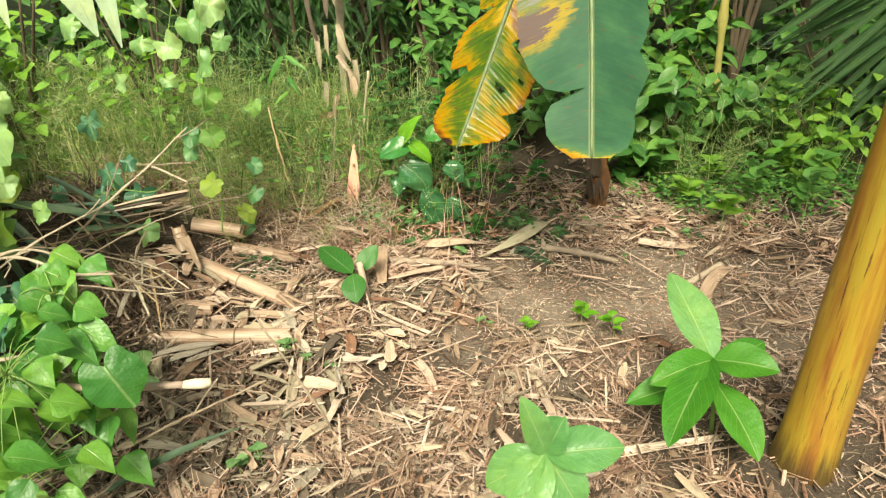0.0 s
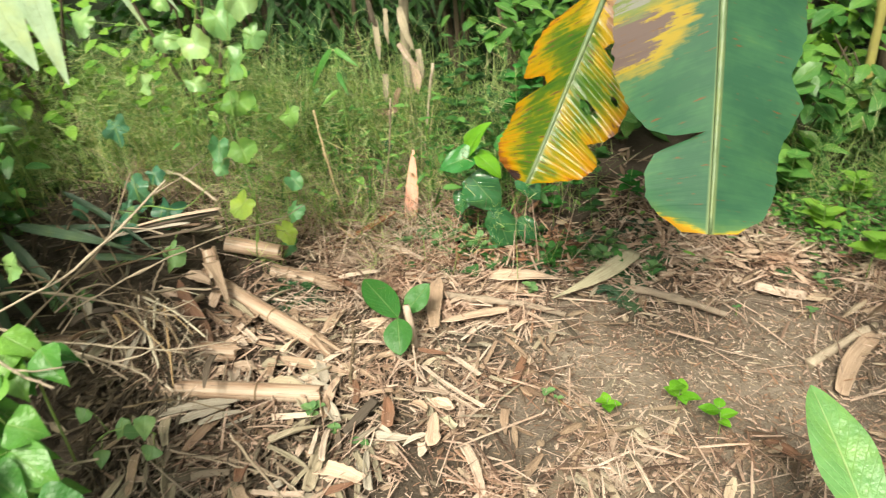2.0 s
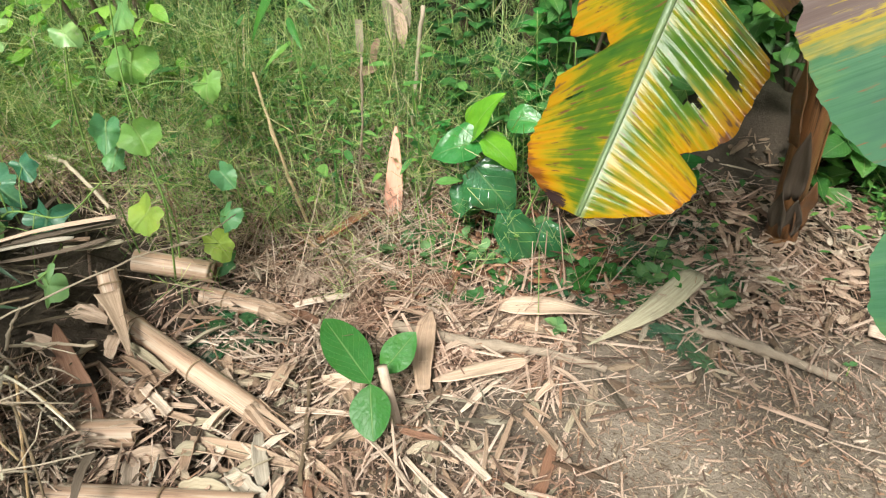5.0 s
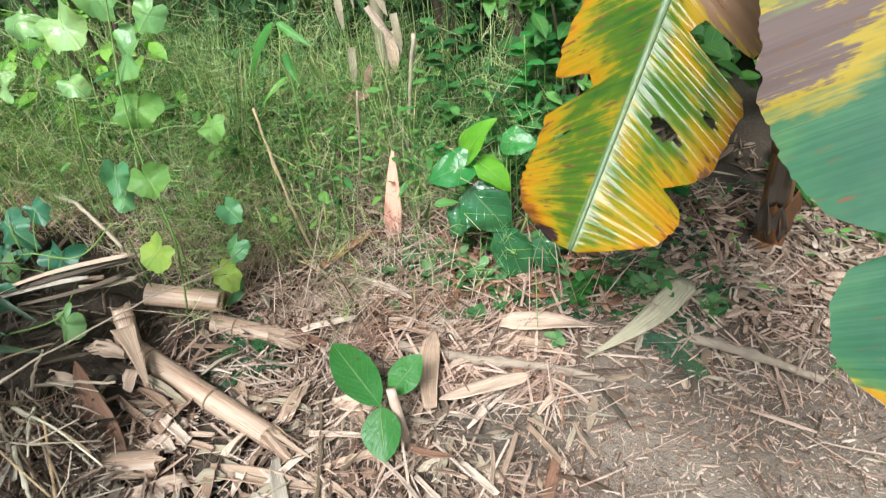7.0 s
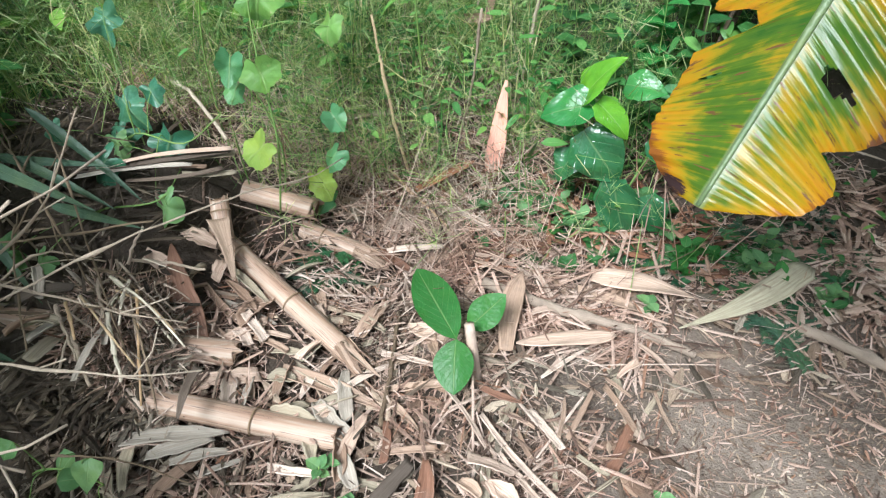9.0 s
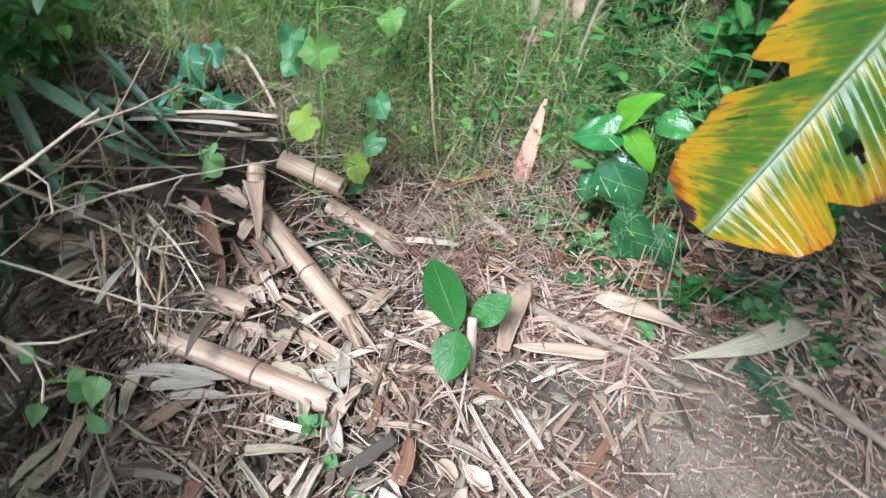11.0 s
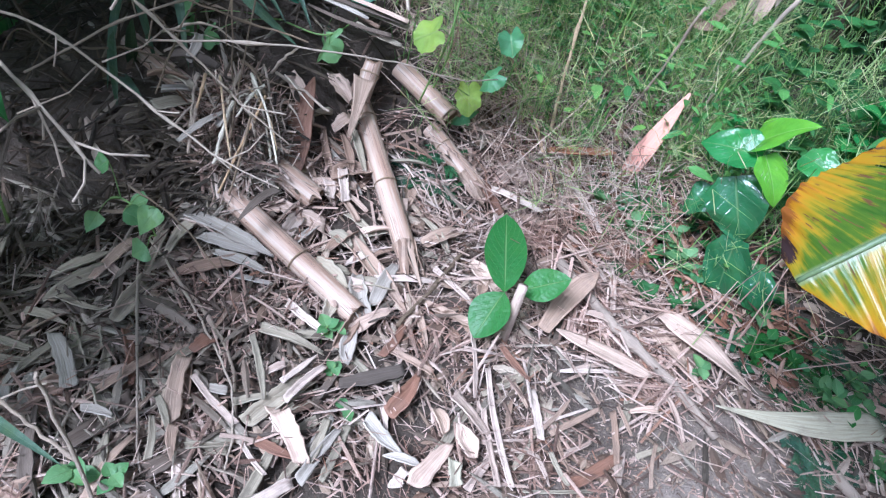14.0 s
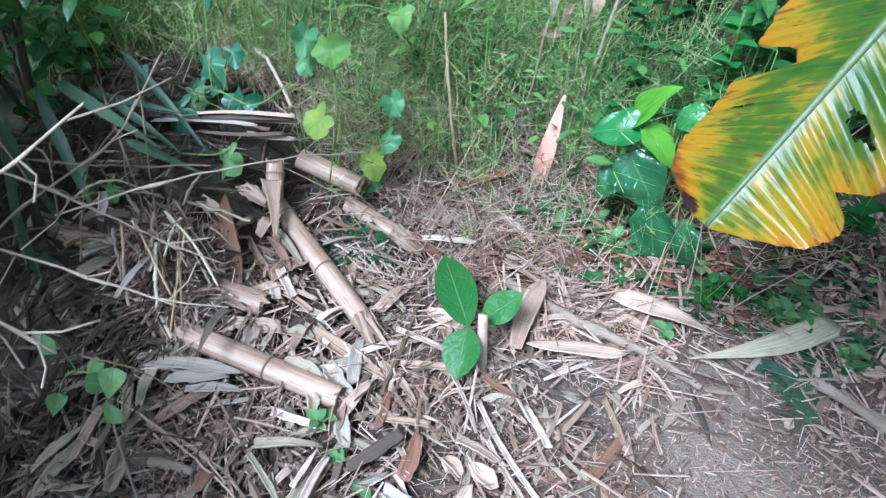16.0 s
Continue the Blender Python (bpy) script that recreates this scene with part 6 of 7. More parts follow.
# ---- uncountable stuff, built as joined geometry ----
def scatter(name, material, label, category, pieces, ends=(0.8, 1.0, 0.95, 0.6)):
    """pieces: rows of centre, direction, normal, length, width, curl. Every piece is a small bent, V-sectioned strip."""
    n = len(pieces)
    c, d, u = (np.array([r[i] for r in pieces], dtype=np.float64) for i in range(3))
    L, W, curl = (np.array([r[i] for r in pieces])[:, None] for i in (3, 4, 5))
    d /= np.linalg.norm(d, axis=1)[:, None]
    sd = np.cross(d, u)
    sd /= np.linalg.norm(sd, axis=1)[:, None]
    u = np.cross(sd, d)
    verts = np.empty((n, 12, 3))
    uvs = np.empty((n, 12, 2))
    for i, (f, w) in enumerate(zip((-0.5, -0.17, 0.2, 0.5), ends)):
        mid = c + d * L * f + u * curl * L * (0.25 - f * f)
        for j, (g, z) in enumerate(((-0.5, 0.0), (0.0, 0.22), (0.5, 0.0))):
            verts[:, 3 * i + j] = mid + sd * W * w * g + u * W * w * z
            uvs[:, 3 * i + j] = np.stack([np.full(n, g), (f * L * 8).ravel()], 1)
    quads = np.array([(3 * i + j, 3 * i + j + 1, 3 * i + j + 4, 3 * i + j + 3) for i in range(3) for j in range(2)])
    faces = (np.arange(n)[:, None, None] * 12 + quads[None]).reshape(-1, 4)
    me = bpy.data.meshes.new(name)
    me.from_pydata(verts.reshape(-1, 3).tolist(), [], faces.tolist())
    layer = me.uv_layers.new(name="UVMap")
    layer.data.foreach_set("uv", uvs.reshape(-1, 2)[faces.ravel()].astype(np.float32).ravel())
    me.materials.append(material)
    ob = new(name, me)
    return tagged(ob, label, category, kind="stuff")


def bare(x, y):
    """How bare the soil is: 1 in the trodden patch."""
    e = ((x - 0.62) / 0.52) ** 2 + ((y - 1.88) / 0.36) ** 2
    e2 = ((x - 0.28) / 0.30) ** 2 + ((y - 1.90) / 0.20) ** 2
    e3 = ((x - 0.95) / 0.45) ** 2 + ((y - 1.40) / 0.40) ** 2
    return max(math.exp(-e ** 2), math.exp(-e2 ** 2), 0.7 * math.exp(-e3 ** 2))


def litter(count, seed, box, length, width, layer, keep, tilt=0.18):
    q = random.Random(seed)
    out = []
    while len(out) < count:
        x, y = q.uniform(box[0], box[1]), q.uniform(box[2], box[3])
        if q.random() > keep(x, y):
            continue
        a = q.uniform(0, math.tau)
        if q.random() < 0.55:
            a = 5 * noise.noise(Vector((x * 3.1, y * 3.1, seed * 7.0))) + q.gauss(0, 0.45)
        L = length[0] + (length[1] - length[0]) * q.random() ** 2.2
        wide = width[0] + (width[1] - width[0]) * q.random() ** 2.0
        out.append(((x, y, ground_at(x, y) + layer * q.random() ** 1.5 + 0.002), (math.cos(a), math.sin(a), q.gauss(0, tilt)), (q.gauss(0, 0.35), q.gauss(0, 0.35), 1), L, wide, q.uniform(-0.08, 0.14)))
    return out


def straw_share(x, y):
    k = (1 - 0.93 * bare(x, y)) * (0.2 + 0.8 * soft_step(0.5 + 1.9 * noise.noise(Vector((x * 5.5, y * 5.5, 2.0))))) * soft_step((y - 0.2) / 0.6) * soft_step((2.15 - x) / 0.7)
    if y > 2.45 + 0.1 * math.sin(7 * x) and x < 0.35:
        k *= 0.25
    if x < -0.62 and y < 1.55:
        k *= 0.6
    if x < -0.88 and y < 2.25:
        k *= 0.05
    return k


def grey_share(x, y):
    return soft_step((-0.30 - x) / 0.35) * soft_step((1.75 - y) / 0.3) * (0.07 + 0.93 * soft_step((x + 1.1) / 0.25)) + 0.03


scatter("straw_litter", STRAW, "tan chopped straw and stalk mulch over the soil", "mulch", litter(19000, 1, (-1.6, 2.2, 0.3, 2.9), (0.015, 0.17), (0.0012, 0.0085), 0.036, straw_share, 0.28))
scatter("fine_straw_bits", STRAW, "short broken straw bits strewn over the mulch", "mulch", litter(9000, 31, (-0.95, 1.3, 0.9, 2.5), (0.012, 0.075), (0.0010, 0.0032), 0.05, straw_share, 0.3))
scatter("leaf_litter", CHIP, "brown and tan broken bamboo leaves and sheath bits", "mulch", litter(4300, 2, (-1.7, 2.6, -0.4, 3.1), (0.025, 0.14), (0.006, 0.028), 0.026, straw_share, 0.22), (0.3, 0.95, 0.8, 0.15))
scatter("stem_chips", THATCH, "pale torn leaf chips round the withered banana stem", "mulch", litter(900, 33, (0.28, 1.25, 2.2, 2.85), (0.03, 0.12), (0.006, 0.024), 0.03, lambda x, y: math.exp(-((x - 0.7) / 0.35) ** 2 - ((y - 2.5) / 0.25) ** 2), 0.2), (0.5, 1.0, 0.9, 0.3))
scatter("chip_litter", CHIP, "small wood chips and husk crumbs on bare soil", "mulch", litter(11000, 3, (-0.6, 1.7, 0.9, 2.6), (0.005, 0.032), (0.0012, 0.005), 0.004, lambda x, y: 0.35 + 0.65 * bare(x, y)))
scatter("straw_crumbs", STRAW, "pale straw crumbs trodden into bare soil", "mulch", litter(5000, 13, (-0.2, 1.6, 1.2, 2.5), (0.005, 0.03), (0.0015, 0.006), 0.005, lambda x, y: 0.1 + 0.9 * bare(x, y)))
scatter("grey_leaf_litter", GREYLITTER, "grey weathered bamboo leaves under the brush", "mulch", litter(2600, 4, (-1.6, 0.0, 0.5, 2.0), (0.02, 0.18), (0.003, 0.015), 0.036, grey_share, 0.3), (0.2, 0.9, 1.0, 0.12))
scatter("long_straws", STRAW, "long thin tan straws scattered over the mulch", "mulch", litter(420, 5, (-1.2, 1.4, 0.7, 2.5), (0.12, 0.30), (0.0018, 0.008), 0.034, straw_share, 0.1) + litter(900, 9, (-0.85, 0.1, 2.0, 2.46), (0.10, 0.30), (0.0025, 0.009), 0.04, straw_share, 0.18))
scatter("pale_leaf_litter", GREYLITTER, "weathered pale bamboo leaf blades on the mulch", "mulch", litter(260, 6, (-1.2, 0.5, 0.8, 2.3), (0.06, 0.18), (0.010, 0.028), 0.032, straw_share, 0.25), (0.15, 0.9, 1.0, 0.1))


def heap_straw(count, seed):
    """A nest of hair-thin stems on the brush heap, combed down its front, with wisps standing up."""
    q = random.Random(seed)
    out = []
    while len(out) < count:
        x, y = q.gauss(-0.935, 0.062), q.gauss(1.665, 0.055)
        dome = math.exp(-(((x + 0.935) / 0.115) ** 2 + ((y - 1.665) / 0.10) ** 2))
        if dome < 0.25:
            continue
        kind = q.random()
        a = q.uniform(0, 6.28) if kind < 0.7 else q.gauss(-0.6, 0.6)
        d = Vector((math.cos(a), math.sin(a), q.gauss(0.0, 0.5) if kind < 0.7 else q.gauss(-0.9, 0.4) if kind < 0.85 else q.uniform(0.3, 1.2)))
        z = ground_at(x, y) + 0.03 + dome * (0.04 + 0.10 * q.random())
        out.append(((x, y, z), tuple(d), (0.2, -0.2, 1), q.uniform(0.05, 0.15), q.uniform(0.0013, 0.003) if q.random() < 0.78 else q.uniform(0.004, 0.010), q.uniform(-0.35, 0.45)))
    return out


# dark pieces laid where the brush keeps the ground in shade
scatter("dark_brush_litter", SHADELITTER, "dark leaf litter standing in for shade under the brush", "mulch", litter(1900, 12, (-1.8, -0.88, 1.1, 2.2), (0.03, 0.2), (0.002, 0.016), 0.07, lambda x, y: 1.0, 0.4) + litter(420, 32, (-1.08, -0.82, 1.46, 1.68), (0.03, 0.12), (0.003, 0.018), 0.06, lambda x, y: 1.0, 0.5), (0.3, 0.9, 1.0, 0.15))
scatter("heap_straw", GREYLITTER, "loose dry straw and stems on the brush heap", "brush", heap_straw(420, 8))
scatter("heap_wisps", STRAW, "pale broken stems tangled on the brush heap", "brush", heap_straw(680, 18))
scatter("heap_chaff", THATCH, "pale dry chaff and broken stems on the brush heap", "brush", heap_straw(420, 38))
# dark stems among the straw give the heap its shaded hollows
scatter("heap_roots", SHADELITTER, "dark stems standing in for shade inside the brush heap", "brush", heap_straw(300, 28))
for k in range(28):
    q = random.Random(800 + k)
    b = Vector((-0.925 + q.gauss(0, 0.035), 1.685 + q.gauss(0, 0.035), 0.285 + q.gauss(0, 0.018)))
    e = b + (Vector((0.10, -0.07, -0.085)) + Vector((q.gauss(0, 0.05), q.gauss(0, 0.05), q.gauss(0, 0.03)))) * q.uniform(0.4, 1.2)
    stick([b, (b + e) / 2 + Vector((q.gauss(0, 0.006), q.gauss(0, 0.006), 0.012)), e], q.uniform(0.0013, 0.0038), STALK if k % 6 == 0 else CUTWOOD if k % 6 == 1 else DARKTWIG if k % 6 == 4 else TWIG if k % 6 == 2 else TWIGGREY, "short pale cut stem in a bundle on the brush heap", "stem_piece", 1, 800 + k, "bundle of cut stems", "stem", wobble=0.2)
for k, (b, e, r) in enumerate((((-0.905, 1.635, 0.27), (-0.84, 1.552, 0.183), 0.0045), ((-0.95, 1.58, 0.25), (-0.885, 1.52, 0.19), 0.005), ((-1.0, 1.80, 0.24), (-0.80, 1.80, 0.26), 0.004), ((-1.02, 1.62, 0.27), (-0.93, 1.55, 0.215), 0.004), ((-0.98, 1.70, 0.28), (-0.90, 1.62, 0.27), 0.0045), ((-1.0, 1.66, 0.24), (-0.96, 1.52, 0.20), 0.0035), ((-0.96, 1.76, 0.27), (-0.92, 1.80, 0.35), 0.0035))):
    stick([b, (Vector(b) + Vector(e)) / 2 + Vector((0, 0, 0.006)), e], r, TWIG if k else CUTWOOD, "pale stub sticking out of the brush heap", "stem_piece", 1, 850 + k, "bundle of cut stems", "stem")
for k in range(12):
    q = random.Random(900 + k)
    x, y, a = -0.96 + q.gauss(0, 0.07), 1.64 + q.gauss(0, 0.06), q.uniform(0, 6.28)
    z, L = ground_at(x, y) + q.uniform(0.12, 0.18), q.uniform(0.06, 0.13)
    sheath((x, y, z), (x + L * math.cos(a), y + L * math.sin(a), z - q.uniform(0.0, 0.05)), q.uniform(0.014, 0.036), q.choice((SHEATH_GREY, SHEATH_TAN, SHEATH_DARK, SHEATH_ASH)), "curled dry leaf caught in the brush heap", 0, 0.6, 0.1, profile=q.choice((LENS, TAPER)), roll=q.uniform(-0.6, 0.6), seed=900 + k)


def grass_share(x, y):
    if clearing(x, y):
        return 0.04
    k = soft_step((y - 2.23 - 0.25 * (x + 0.7)) / 0.2) if x < 0.25 else 0.0
    k = max(k, soft_step((y - 2.55) / 0.3) * 0.6 if x > 0.9 else 0)
    if x > -0.3:
        k *= 0.45
    if x < -0.75:
        k = max(k, soft_step((y - 2.08) / 0.2))
    return k * (0.25 + 0.75 * soft_step(0.5 + 2.2 * noise.noise(Vector((x * 4.5, y * 4.5, 5.0)))))


def tufts(count, seed, box, height, width):
    q = random.Random(seed)
    out = []
    while len(out) < count:
        x, y = q.uniform(box[0], box[1]), q.uniform(box[2], box[3])
        if q.random() > grass_share(x, y):
            continue
        a, H = q.uniform(0, math.tau), q.uniform(*height) * (0.55 + 0.45 * min(1, (y - 2.1) / 0.6))
        lean = abs(q.gauss(0, 0.75))
        d = Vector((math.cos(a) * lean, math.sin(a) * lean, 1)).normalized()
        out.append(((x + d.x * H / 2, y + d.y * H / 2, ground_at(x, y) + d.z * H / 2 - 0.01), tuple(d), (math.cos(a), math.sin(a), 0.4), H, q.uniform(*width), q.uniform(-0.3, 0.1)))
    return out


scatter("grass_tufts", GRASS, "wispy olive-green grass over the bank", "grass", tufts(3000, 5, (-2.2, 2.0, 2.0, 3.5), (0.10, 0.48), (0.0015, 0.0045)))


def wisps(count, seed):
    """Feathery sprays of hair-thin blades."""
    q = random.Random(seed)
    out = []
    while len(out) < count:
        x, y = q.uniform(-2.0, 1.8), q.uniform(2.1, 3.2)
        if q.random() > grass_share(x, y):
            continue
        H = q.uniform(0.12, 0.55)
        top = Vector((x + q.gauss(0, 0.1), y + q.gauss(0, 0.1), ground_at(x, y) + H))
        foot = Vector((x, y, ground_at(x, y)))
        for _ in range(26):
            f = q.uniform(0.25, 1)
            m = foot.lerp(top, f)
            d = Vector((q.gauss(0, 1), q.gauss(0, 1), q.gauss(0.35, 0.6))).normalized()
            L = q.uniform(0.025, 0.10)
            out.append((tuple(m + d * L / 2), tuple(d), (q.gauss(0, 1), q.gauss(0, 1), 1.1), L, q.uniform(0.0009, 0.0019), q.uniform(-0.2, 0.2)))
    return out


def bank_straw(count, seed):
    q = random.Random(seed)
    out = []
    while len(out) < count:
        x, y = q.uniform(-1.5, 0.2), q.uniform(2.15, 3.0)
        if q.random() > 0.25 + 0.75 * grass_share(x, y):
            continue
        a, lean, L = q.uniform(0, 6.28), q.uniform(0.2, 2.5), q.uniform(0.12, 0.42)
        d = Vector((math.cos(a) * lean, math.sin(a) * lean, 1)).normalized()
        out.append((tuple(Vector((x, y, ground_at(x, y))) + d * L * 0.5), tuple(d), (math.cos(a), math.sin(a), 0.5), L, q.uniform(0.0015, 0.0032), q.uniform(-0.25, 0.15)))
    return out


scatter("dry_grass_stalks", STRAW, "dry tan grass stalks among the green blades", "grass", bank_straw(700, 15))
scatter("feathery_grass", GRASS, "fine feathery grass haze among the stems", "grass", wisps(36000, 6))


def dry_haze(count, seed):
    q = random.Random(seed)
    out = []
    for _ in range(count):
        x, y = q.uniform(-1.35, -0.2), q.uniform(2.2, 2.85)
        H = q.uniform(0.0, 0.13)
        d = Vector((q.gauss(0, 1), q.gauss(0, 1), q.gauss(0.2, 0.5))).normalized()
        out.append(((x, y, ground_at(x, y) + H), tuple(d), (q.gauss(0, 0.6), q.gauss(0, 0.6), 1), q.uniform(0.03, 0.13), q.uniform(0.001, 0.0028), q.uniform(-0.3, 0.3)))
    return out


def broad_blades(count, seed):
    q = random.Random(seed)
    out = []
    while len(out) < count:
        x, y = q.uniform(-1.4, 0.1), q.uniform(2.45, 3.1)
        if q.random() > grass_share(x, y):
            continue
        a, lean, L = q.uniform(0, 6.28), q.uniform(0.2, 1.6), q.uniform(0.14, 0.40)
        d = Vector((math.cos(a) * lean, math.sin(a) * lean, 1)).normalized()
        out.append((tuple(Vector((x, y, ground_at(x, y))) + d * L * 0.5), tuple(d), (math.cos(a), math.sin(a) - 0.6, 0.7), L, q.uniform(0.005, 0.013), q.uniform(0.0, 0.5)))
    return out


scatter("dry_grass_haze", THATCH, "fine dry grass thatch at the foot of the bank", "grass", dry_haze(6500, 25))
scatter("rust_leaf_litter", RUSTLITTER, "red-brown fallen leaves at the foot of the bank", "mulch", litter(900, 27, (-0.75, 0.25, 2.25, 2.68), (0.03, 0.12), (0.005, 0.024), 0.05, lambda x, y: math.exp(-((y - 2.44) / 0.13) ** 2), 0.3), (0.3, 0.95, 0.8, 0.15))


def long_stems(count, seed):
    """Thin pale grass stems that lean across the bank."""
    q = random.Random(seed)
    out = []
    while len(out) < count:
        x, y = q.uniform(-1.5, 0.3), q.uniform(2.4, 3.0)
        if q.random() > grass_share(x, y):
            continue
        a, lean, L = q.uniform(0, 6.28), q.uniform(0.15, 0.9), q.uniform(0.28, 0.62)
        d = Vector((math.cos(a) * lean, math.sin(a) * lean, 1)).normalized()
        out.append((tuple(Vector((x, y, ground_at(x, y))) + d * L * 0.5), tuple(d), (math.cos(a), math.sin(a), 0.5), L, q.uniform(0.0018, 0.0032), q.uniform(-0.3, -0.05)))
    return out


scatter("long_grass_stems", GRASS, "long thin pale green grass stems leaning across the bank", "grass", long_stems(170, 28))
scatter("broad_grass_blades", LEAF_WOOD, "broad fresh green grass blades on the bank", "grass", broad_blades(260, 26), (0.6, 1.0, 0.8, 0.08))


def leaf_cloud(shape, q, centre, radii, count, size, profile, hang=0.3, rows=4):
    for _ in range(count):
        while True:
            o = Vector((q.uniform(-1, 1), q.uniform(-1, 1), q.uniform(-1, 1)))
            if 0.15 < o.length < 1:
                break
        at = Vector(centre) + Vector((o.x * radii[0], o.y * radii[1], o.z * radii[2]))
        a = q.uniform(0, math.tau)
        shape.blade(at, (math.cos(a), math.sin(a) - 0.25, -hang + q.uniform(-0.4, 0.4)), (q.uniform(-0.4, 0.4), -0.35 + q.uniform(-0.3, 0.3), 1), size * q.uniform(0.7, 1.25), size * q.uniform(0.42, 0.6), profile, rows, 3, 0.2, 0.3, 0, 0.0, q)


def herb_mat():
    q = random.Random(14)
    s = Shape()
    n = 0
    while n < 4800:
        x, y = q.uniform(-1.7, 1.9), q.uniform(2.2, 3.3)
        k = math.exp(-((y - 2.74) / 0.24) ** 2) * (0.5 if x < 0.12 else 0.04 if x < 0.95 else 1.0)
        if q.random() > k * (0.15 if clearing(x, y) else 1):
            continue
        n += 1
        a = q.uniform(0, 6.28)
        s.blade((x, y, ground_at(x, y) + q.uniform(0.005, 0.30 if x < -0.3 else 0.24 if x < 0.12 else 0.10)), (math.cos(a), math.sin(a), q.uniform(-0.2, 0.5)), (0, -0.2, 1), q.uniform(0.018, 0.055), q.uniform(0.007, 0.018), OVATE, 4, 3, 0.2, 0.3, 0, 0, q)
    for _ in range(170):
        x, y = q.uniform(-1.7, 0.2), q.uniform(2.4, 3.15)
        a = q.uniform(0, 6.28)
        s.blade((x, y, ground_at(x, y) + q.uniform(0.05, 0.42)), (math.cos(a), math.sin(a) - 0.3, q.uniform(-0.6, 0.3)), (0, -0.5, 1), q.uniform(0.04, 0.08), q.uniform(0.012, 0.03), OVATE, 6, 3, 0.2, 0.3, 0, 0, q)
    ob = new("groundcover", s.mesh("groundcover", LEAF_HERB))
    tagged(ob, "low small-leaved green groundcover", "groundcover", kind="stuff")


herb_mat()


def shrub(x, y, height, radius, count, size, material, label, seed, profile=OVATE, low=0.15, hang=0.3, name="shrub"):
    q = random.Random(seed)
    z = ground_at(x, y)
    t = thing(name, (x, y, z), label, "tree" if name == "tree" else "shrub", "undergrowth")
    for k in range(5):
        s = Shape()
        a = q.uniform(0, 6.28)
        s.tube(along([(x, y, z - 0.03), (x + 0.25 * radius * math.cos(a), y + 0.25 * radius * math.sin(a), z + height * 0.4), (x + 0.7 * radius * math.cos(a), y + 0.7 * radius * math.sin(a), z + height * q.uniform(0.7, 0.95))], 4),
               [0.012 * height * (1 - 0.08 * i) for i in range(9)], 6)
        part("stem", s, BARK, t)
    f = Shape()
    for k in range(7):
        c = (x + radius * q.uniform(-0.6, 0.6), y + radius * q.uniform(-0.6, 0.6), z + height * q.uniform(low, 0.95))
        leaf_cloud(f, q, c, (radius * 0.55, radius * 0.55, height * 0.22), count // 7, size, profile, hang)
    part("foliage", f, material, t)
    return t


BROAD = "broad-leaved green shrub in the undergrowth"
for k, (x, y, hgt, r, n, size, mat) in enumerate(((0.12, 2.98, 0.75, 0.28, 240, 0.085, LEAF_WOOD), (0.42, 3.15, 0.8, 0.30, 240, 0.10, LEAF_WOOD), (-0.05, 3.35, 1.1, 0.32, 260, 0.08, LEAF_WOOD), (1.05, 3.05, 0.55, 0.30, 200, 0.13, LEAF_WOOD), (1.45, 3.25, 0.65, 0.34, 240, 0.11, LEAF_WOOD),
                                                  (1.75, 2.85, 0.45, 0.3, 200, 0.08, LEAF_BRIGHT), (0.85, 3.35, 0.7, 0.3, 220, 0.10, LEAF_WOOD), (1.25, 3.5, 0.9, 0.25, 160, 0.09, LEAF_BRIGHT), (-1.25, 2.75, 0.95, 0.35, 240, 0.07, LEAF_BRIGHT), (-1.7, 2.5, 1.0, 0.35, 260, 0.08, LEAF_BRIGHT),
                                                  (-1.75, 1.9, 0.9, 0.3, 240, 0.08, LEAF_WOOD), (-1.65, 1.35, 0.75, 0.28, 220, 0.08, LEAF_WOOD), (2.3, 2.6, 0.6, 0.35, 220, 0.10, LEAF_WOOD), (2.0, 3.4, 0.9, 0.4, 260, 0.11, LEAF_WOOD), (-1.35, 0.75, 0.5, 0.25, 180, 0.07, LEAF_BRIGHT))):
    shrub(x, y, hgt, r, n, size, mat, BROAD, 200 + k)
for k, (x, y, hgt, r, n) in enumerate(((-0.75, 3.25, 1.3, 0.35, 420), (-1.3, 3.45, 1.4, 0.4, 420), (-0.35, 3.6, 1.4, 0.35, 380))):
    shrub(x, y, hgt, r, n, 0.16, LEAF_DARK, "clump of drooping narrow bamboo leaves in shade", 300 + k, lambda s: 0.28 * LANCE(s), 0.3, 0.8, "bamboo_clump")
for k in range(13):
    x, y = -2.7 + 0.43 * k, 3.95 + 0.35 * (k % 2) - 0.06 * abs(k - 6)
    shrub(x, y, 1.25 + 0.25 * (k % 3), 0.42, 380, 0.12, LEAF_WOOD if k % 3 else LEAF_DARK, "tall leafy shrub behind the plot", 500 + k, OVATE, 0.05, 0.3)
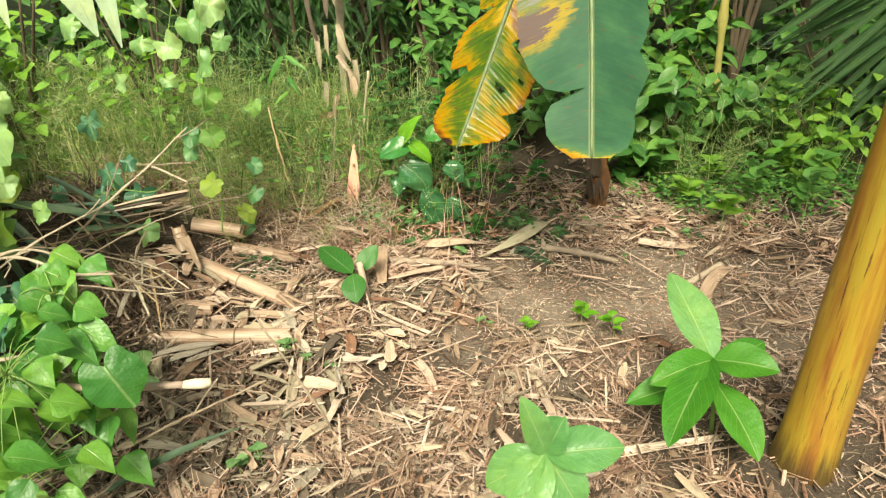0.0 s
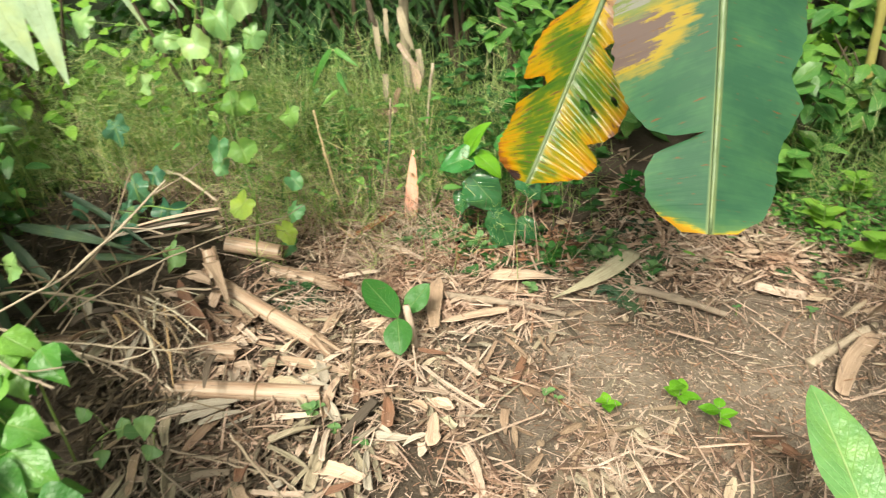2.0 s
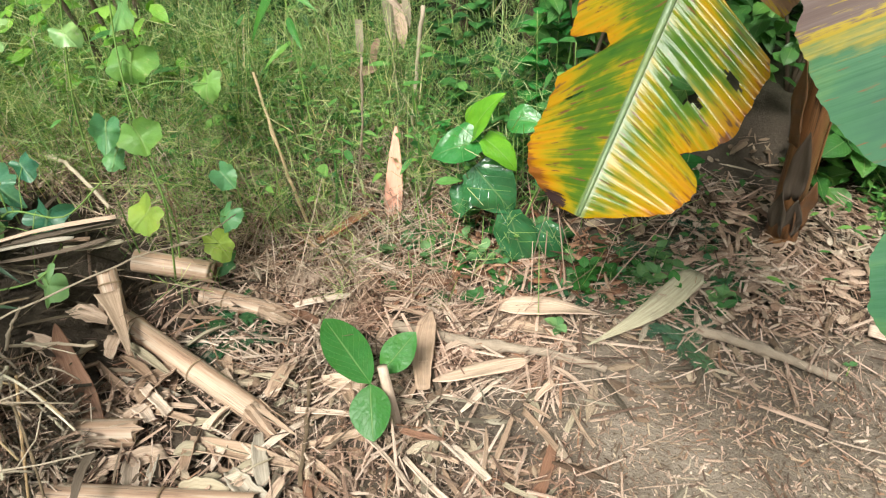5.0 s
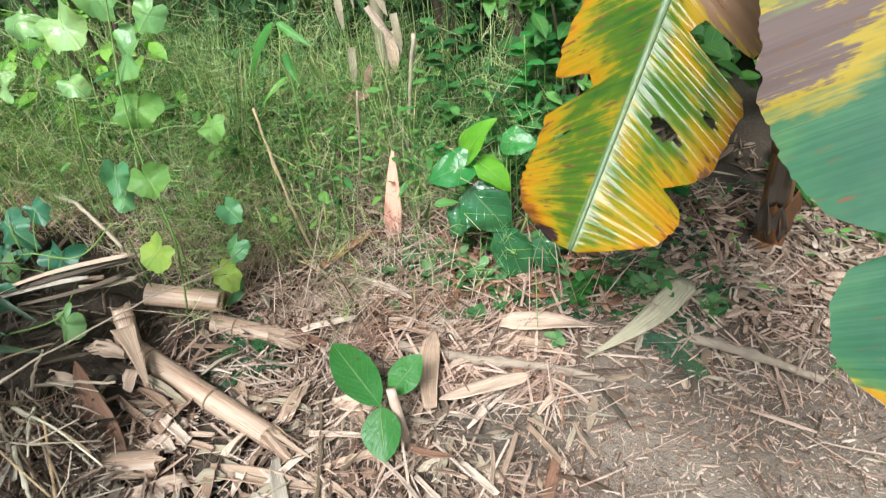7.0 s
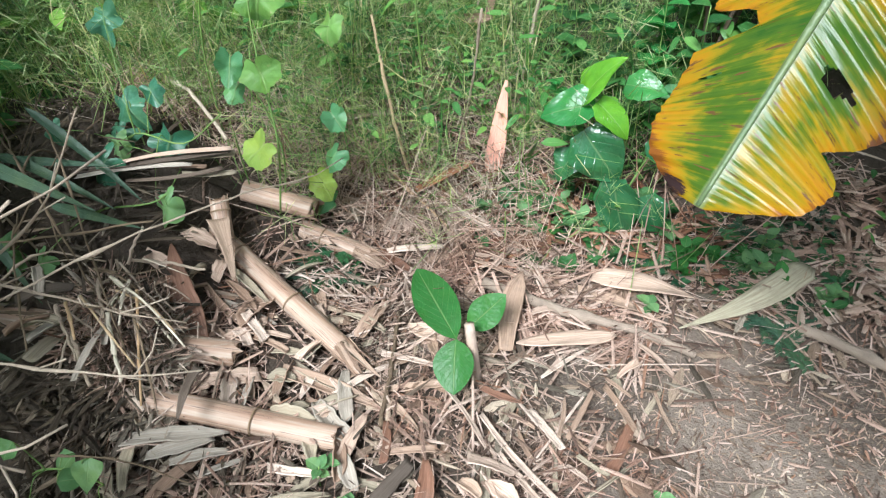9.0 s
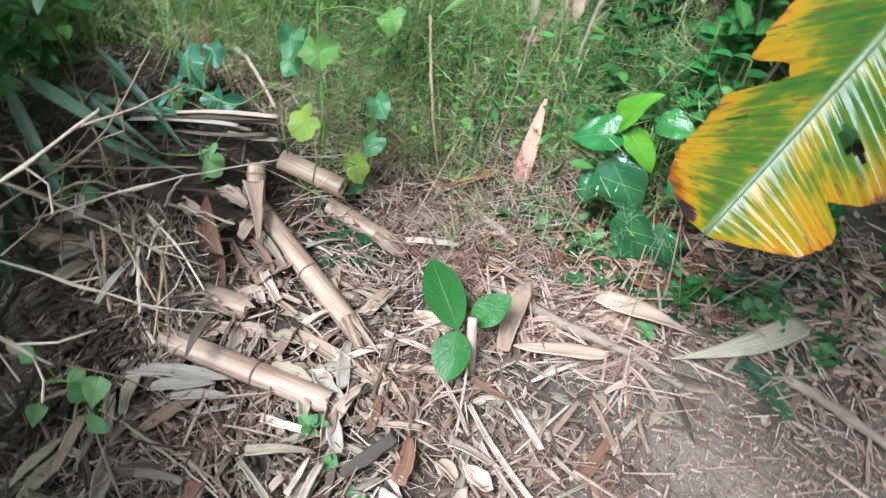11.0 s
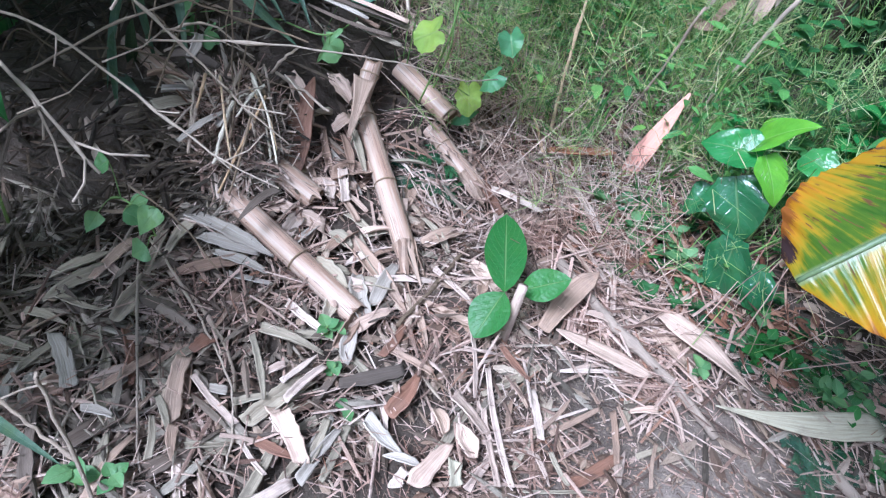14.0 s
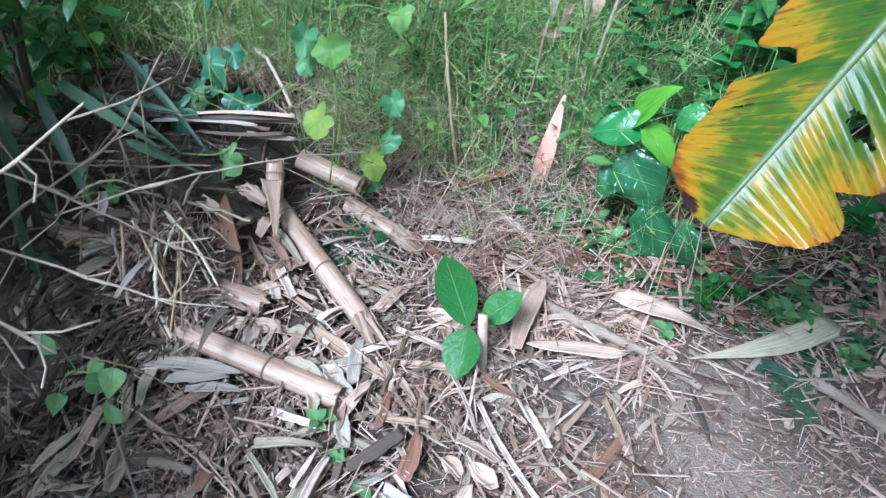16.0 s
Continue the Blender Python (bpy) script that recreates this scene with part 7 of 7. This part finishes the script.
for k, (x, y, hgt, r) in enumerate(((-1.9, 1.25, 1.0, 0.35), (-2.1, 1.8, 1.0, 0.4), (-2.2, 2.4, 1.1, 0.4), (-2.4, 3.1, 1.4, 0.5), (2.5, 3.1, 1.5, 0.45), (2.8, 2.3, 1.3, 0.45), (2.9, 1.3, 1.2, 0.4), (-2.2, 0.3, 1.2, 0.4), (2.7, 0.2, 1.2, 0.4), (-1.9, -0.8, 1.2, 0.4), (2.2, -1.0, 1.2, 0.4))):
    shrub(x, y, hgt, r, 380, 0.11, LEAF_WOOD, "tall leafy shrub beside the plot", 540 + k, OVATE, 0.05, 0.3)


def tree(x, y, height, spread, crown, count, label, seed, lean=(0.0, 0.0)):
    """A tree with a tapered trunk, limbs and a crown of separate leaf clumps."""
    q = random.Random(seed)
    z = ground_at(x, y)
    t = thing("tree", (x, y, z), label, "tree", "trees round the plot")
    top = Vector((x + lean[0], y + lean[1], z + height * 0.72))
    s = Shape()
    s.tube(along([(x, y, z - 0.05), (x + 0.3 * lean[0], y + 0.3 * lean[1], z + height * 0.35), top], 5), [0.055 * (1 - 0.06 * i) for i in range(11)], 9)
    part("trunk", s, BARK, t)
    f = Shape()
    for k in range(9):
        a = math.tau * k / 9 + q.uniform(-0.3, 0.3)
        c = top + Vector((spread * q.uniform(0.35, 1) * math.cos(a), spread * q.uniform(0.35, 1) * math.sin(a), height * q.uniform(-crown, 0.25)))
        lm = Shape()
        lm.tube(along([top - Vector((0, 0, height * 0.25)), (top + c) / 2, c], 3), [0.022, 0.02, 0.018, 0.015, 0.012, 0.01, 0.008], 6)
        part("limb", lm, BARK, t)
        leaf_cloud(f, q, c, (spread * 0.42, spread * 0.42, height * 0.10), count // 9, 0.17, OVATE, 0.4)
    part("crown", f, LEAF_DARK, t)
    return t


# outer tree ring added to close the plot and darken its back
for k in range(13):
    a = radians(8 + 164 * k / 12)
    dist = 5.4 + 0.6 * (k % 3)
    tree(dist * 1.1 * math.cos(a), 0.6 + dist * math.sin(a), 3.6 + 0.5 * (k % 3), 1.2, 0.5, 900, "dense dark green tree closing the plot", 400 + k)
# two unseen crowns added over the back to keep it dim
tree(-0.6, 4.4, 3.2, 1.0, 0.25, 700, "tree added behind the plot to shade its back", 451)
tree(1.6, 4.5, 3.2, 1.0, 0.25, 700, "tree added behind the plot to shade its back", 452)

# thin yellow stalk behind the banana leaves
stick([(1.36, 3.2, 0.15), (1.33, 3.2, 0.6), (1.32, 3.18, 1.2)], 0.020, GREENCANE, "pale yellow-green upright stalk in the undergrowth", "stalk", 2, 91, "", "stalk")
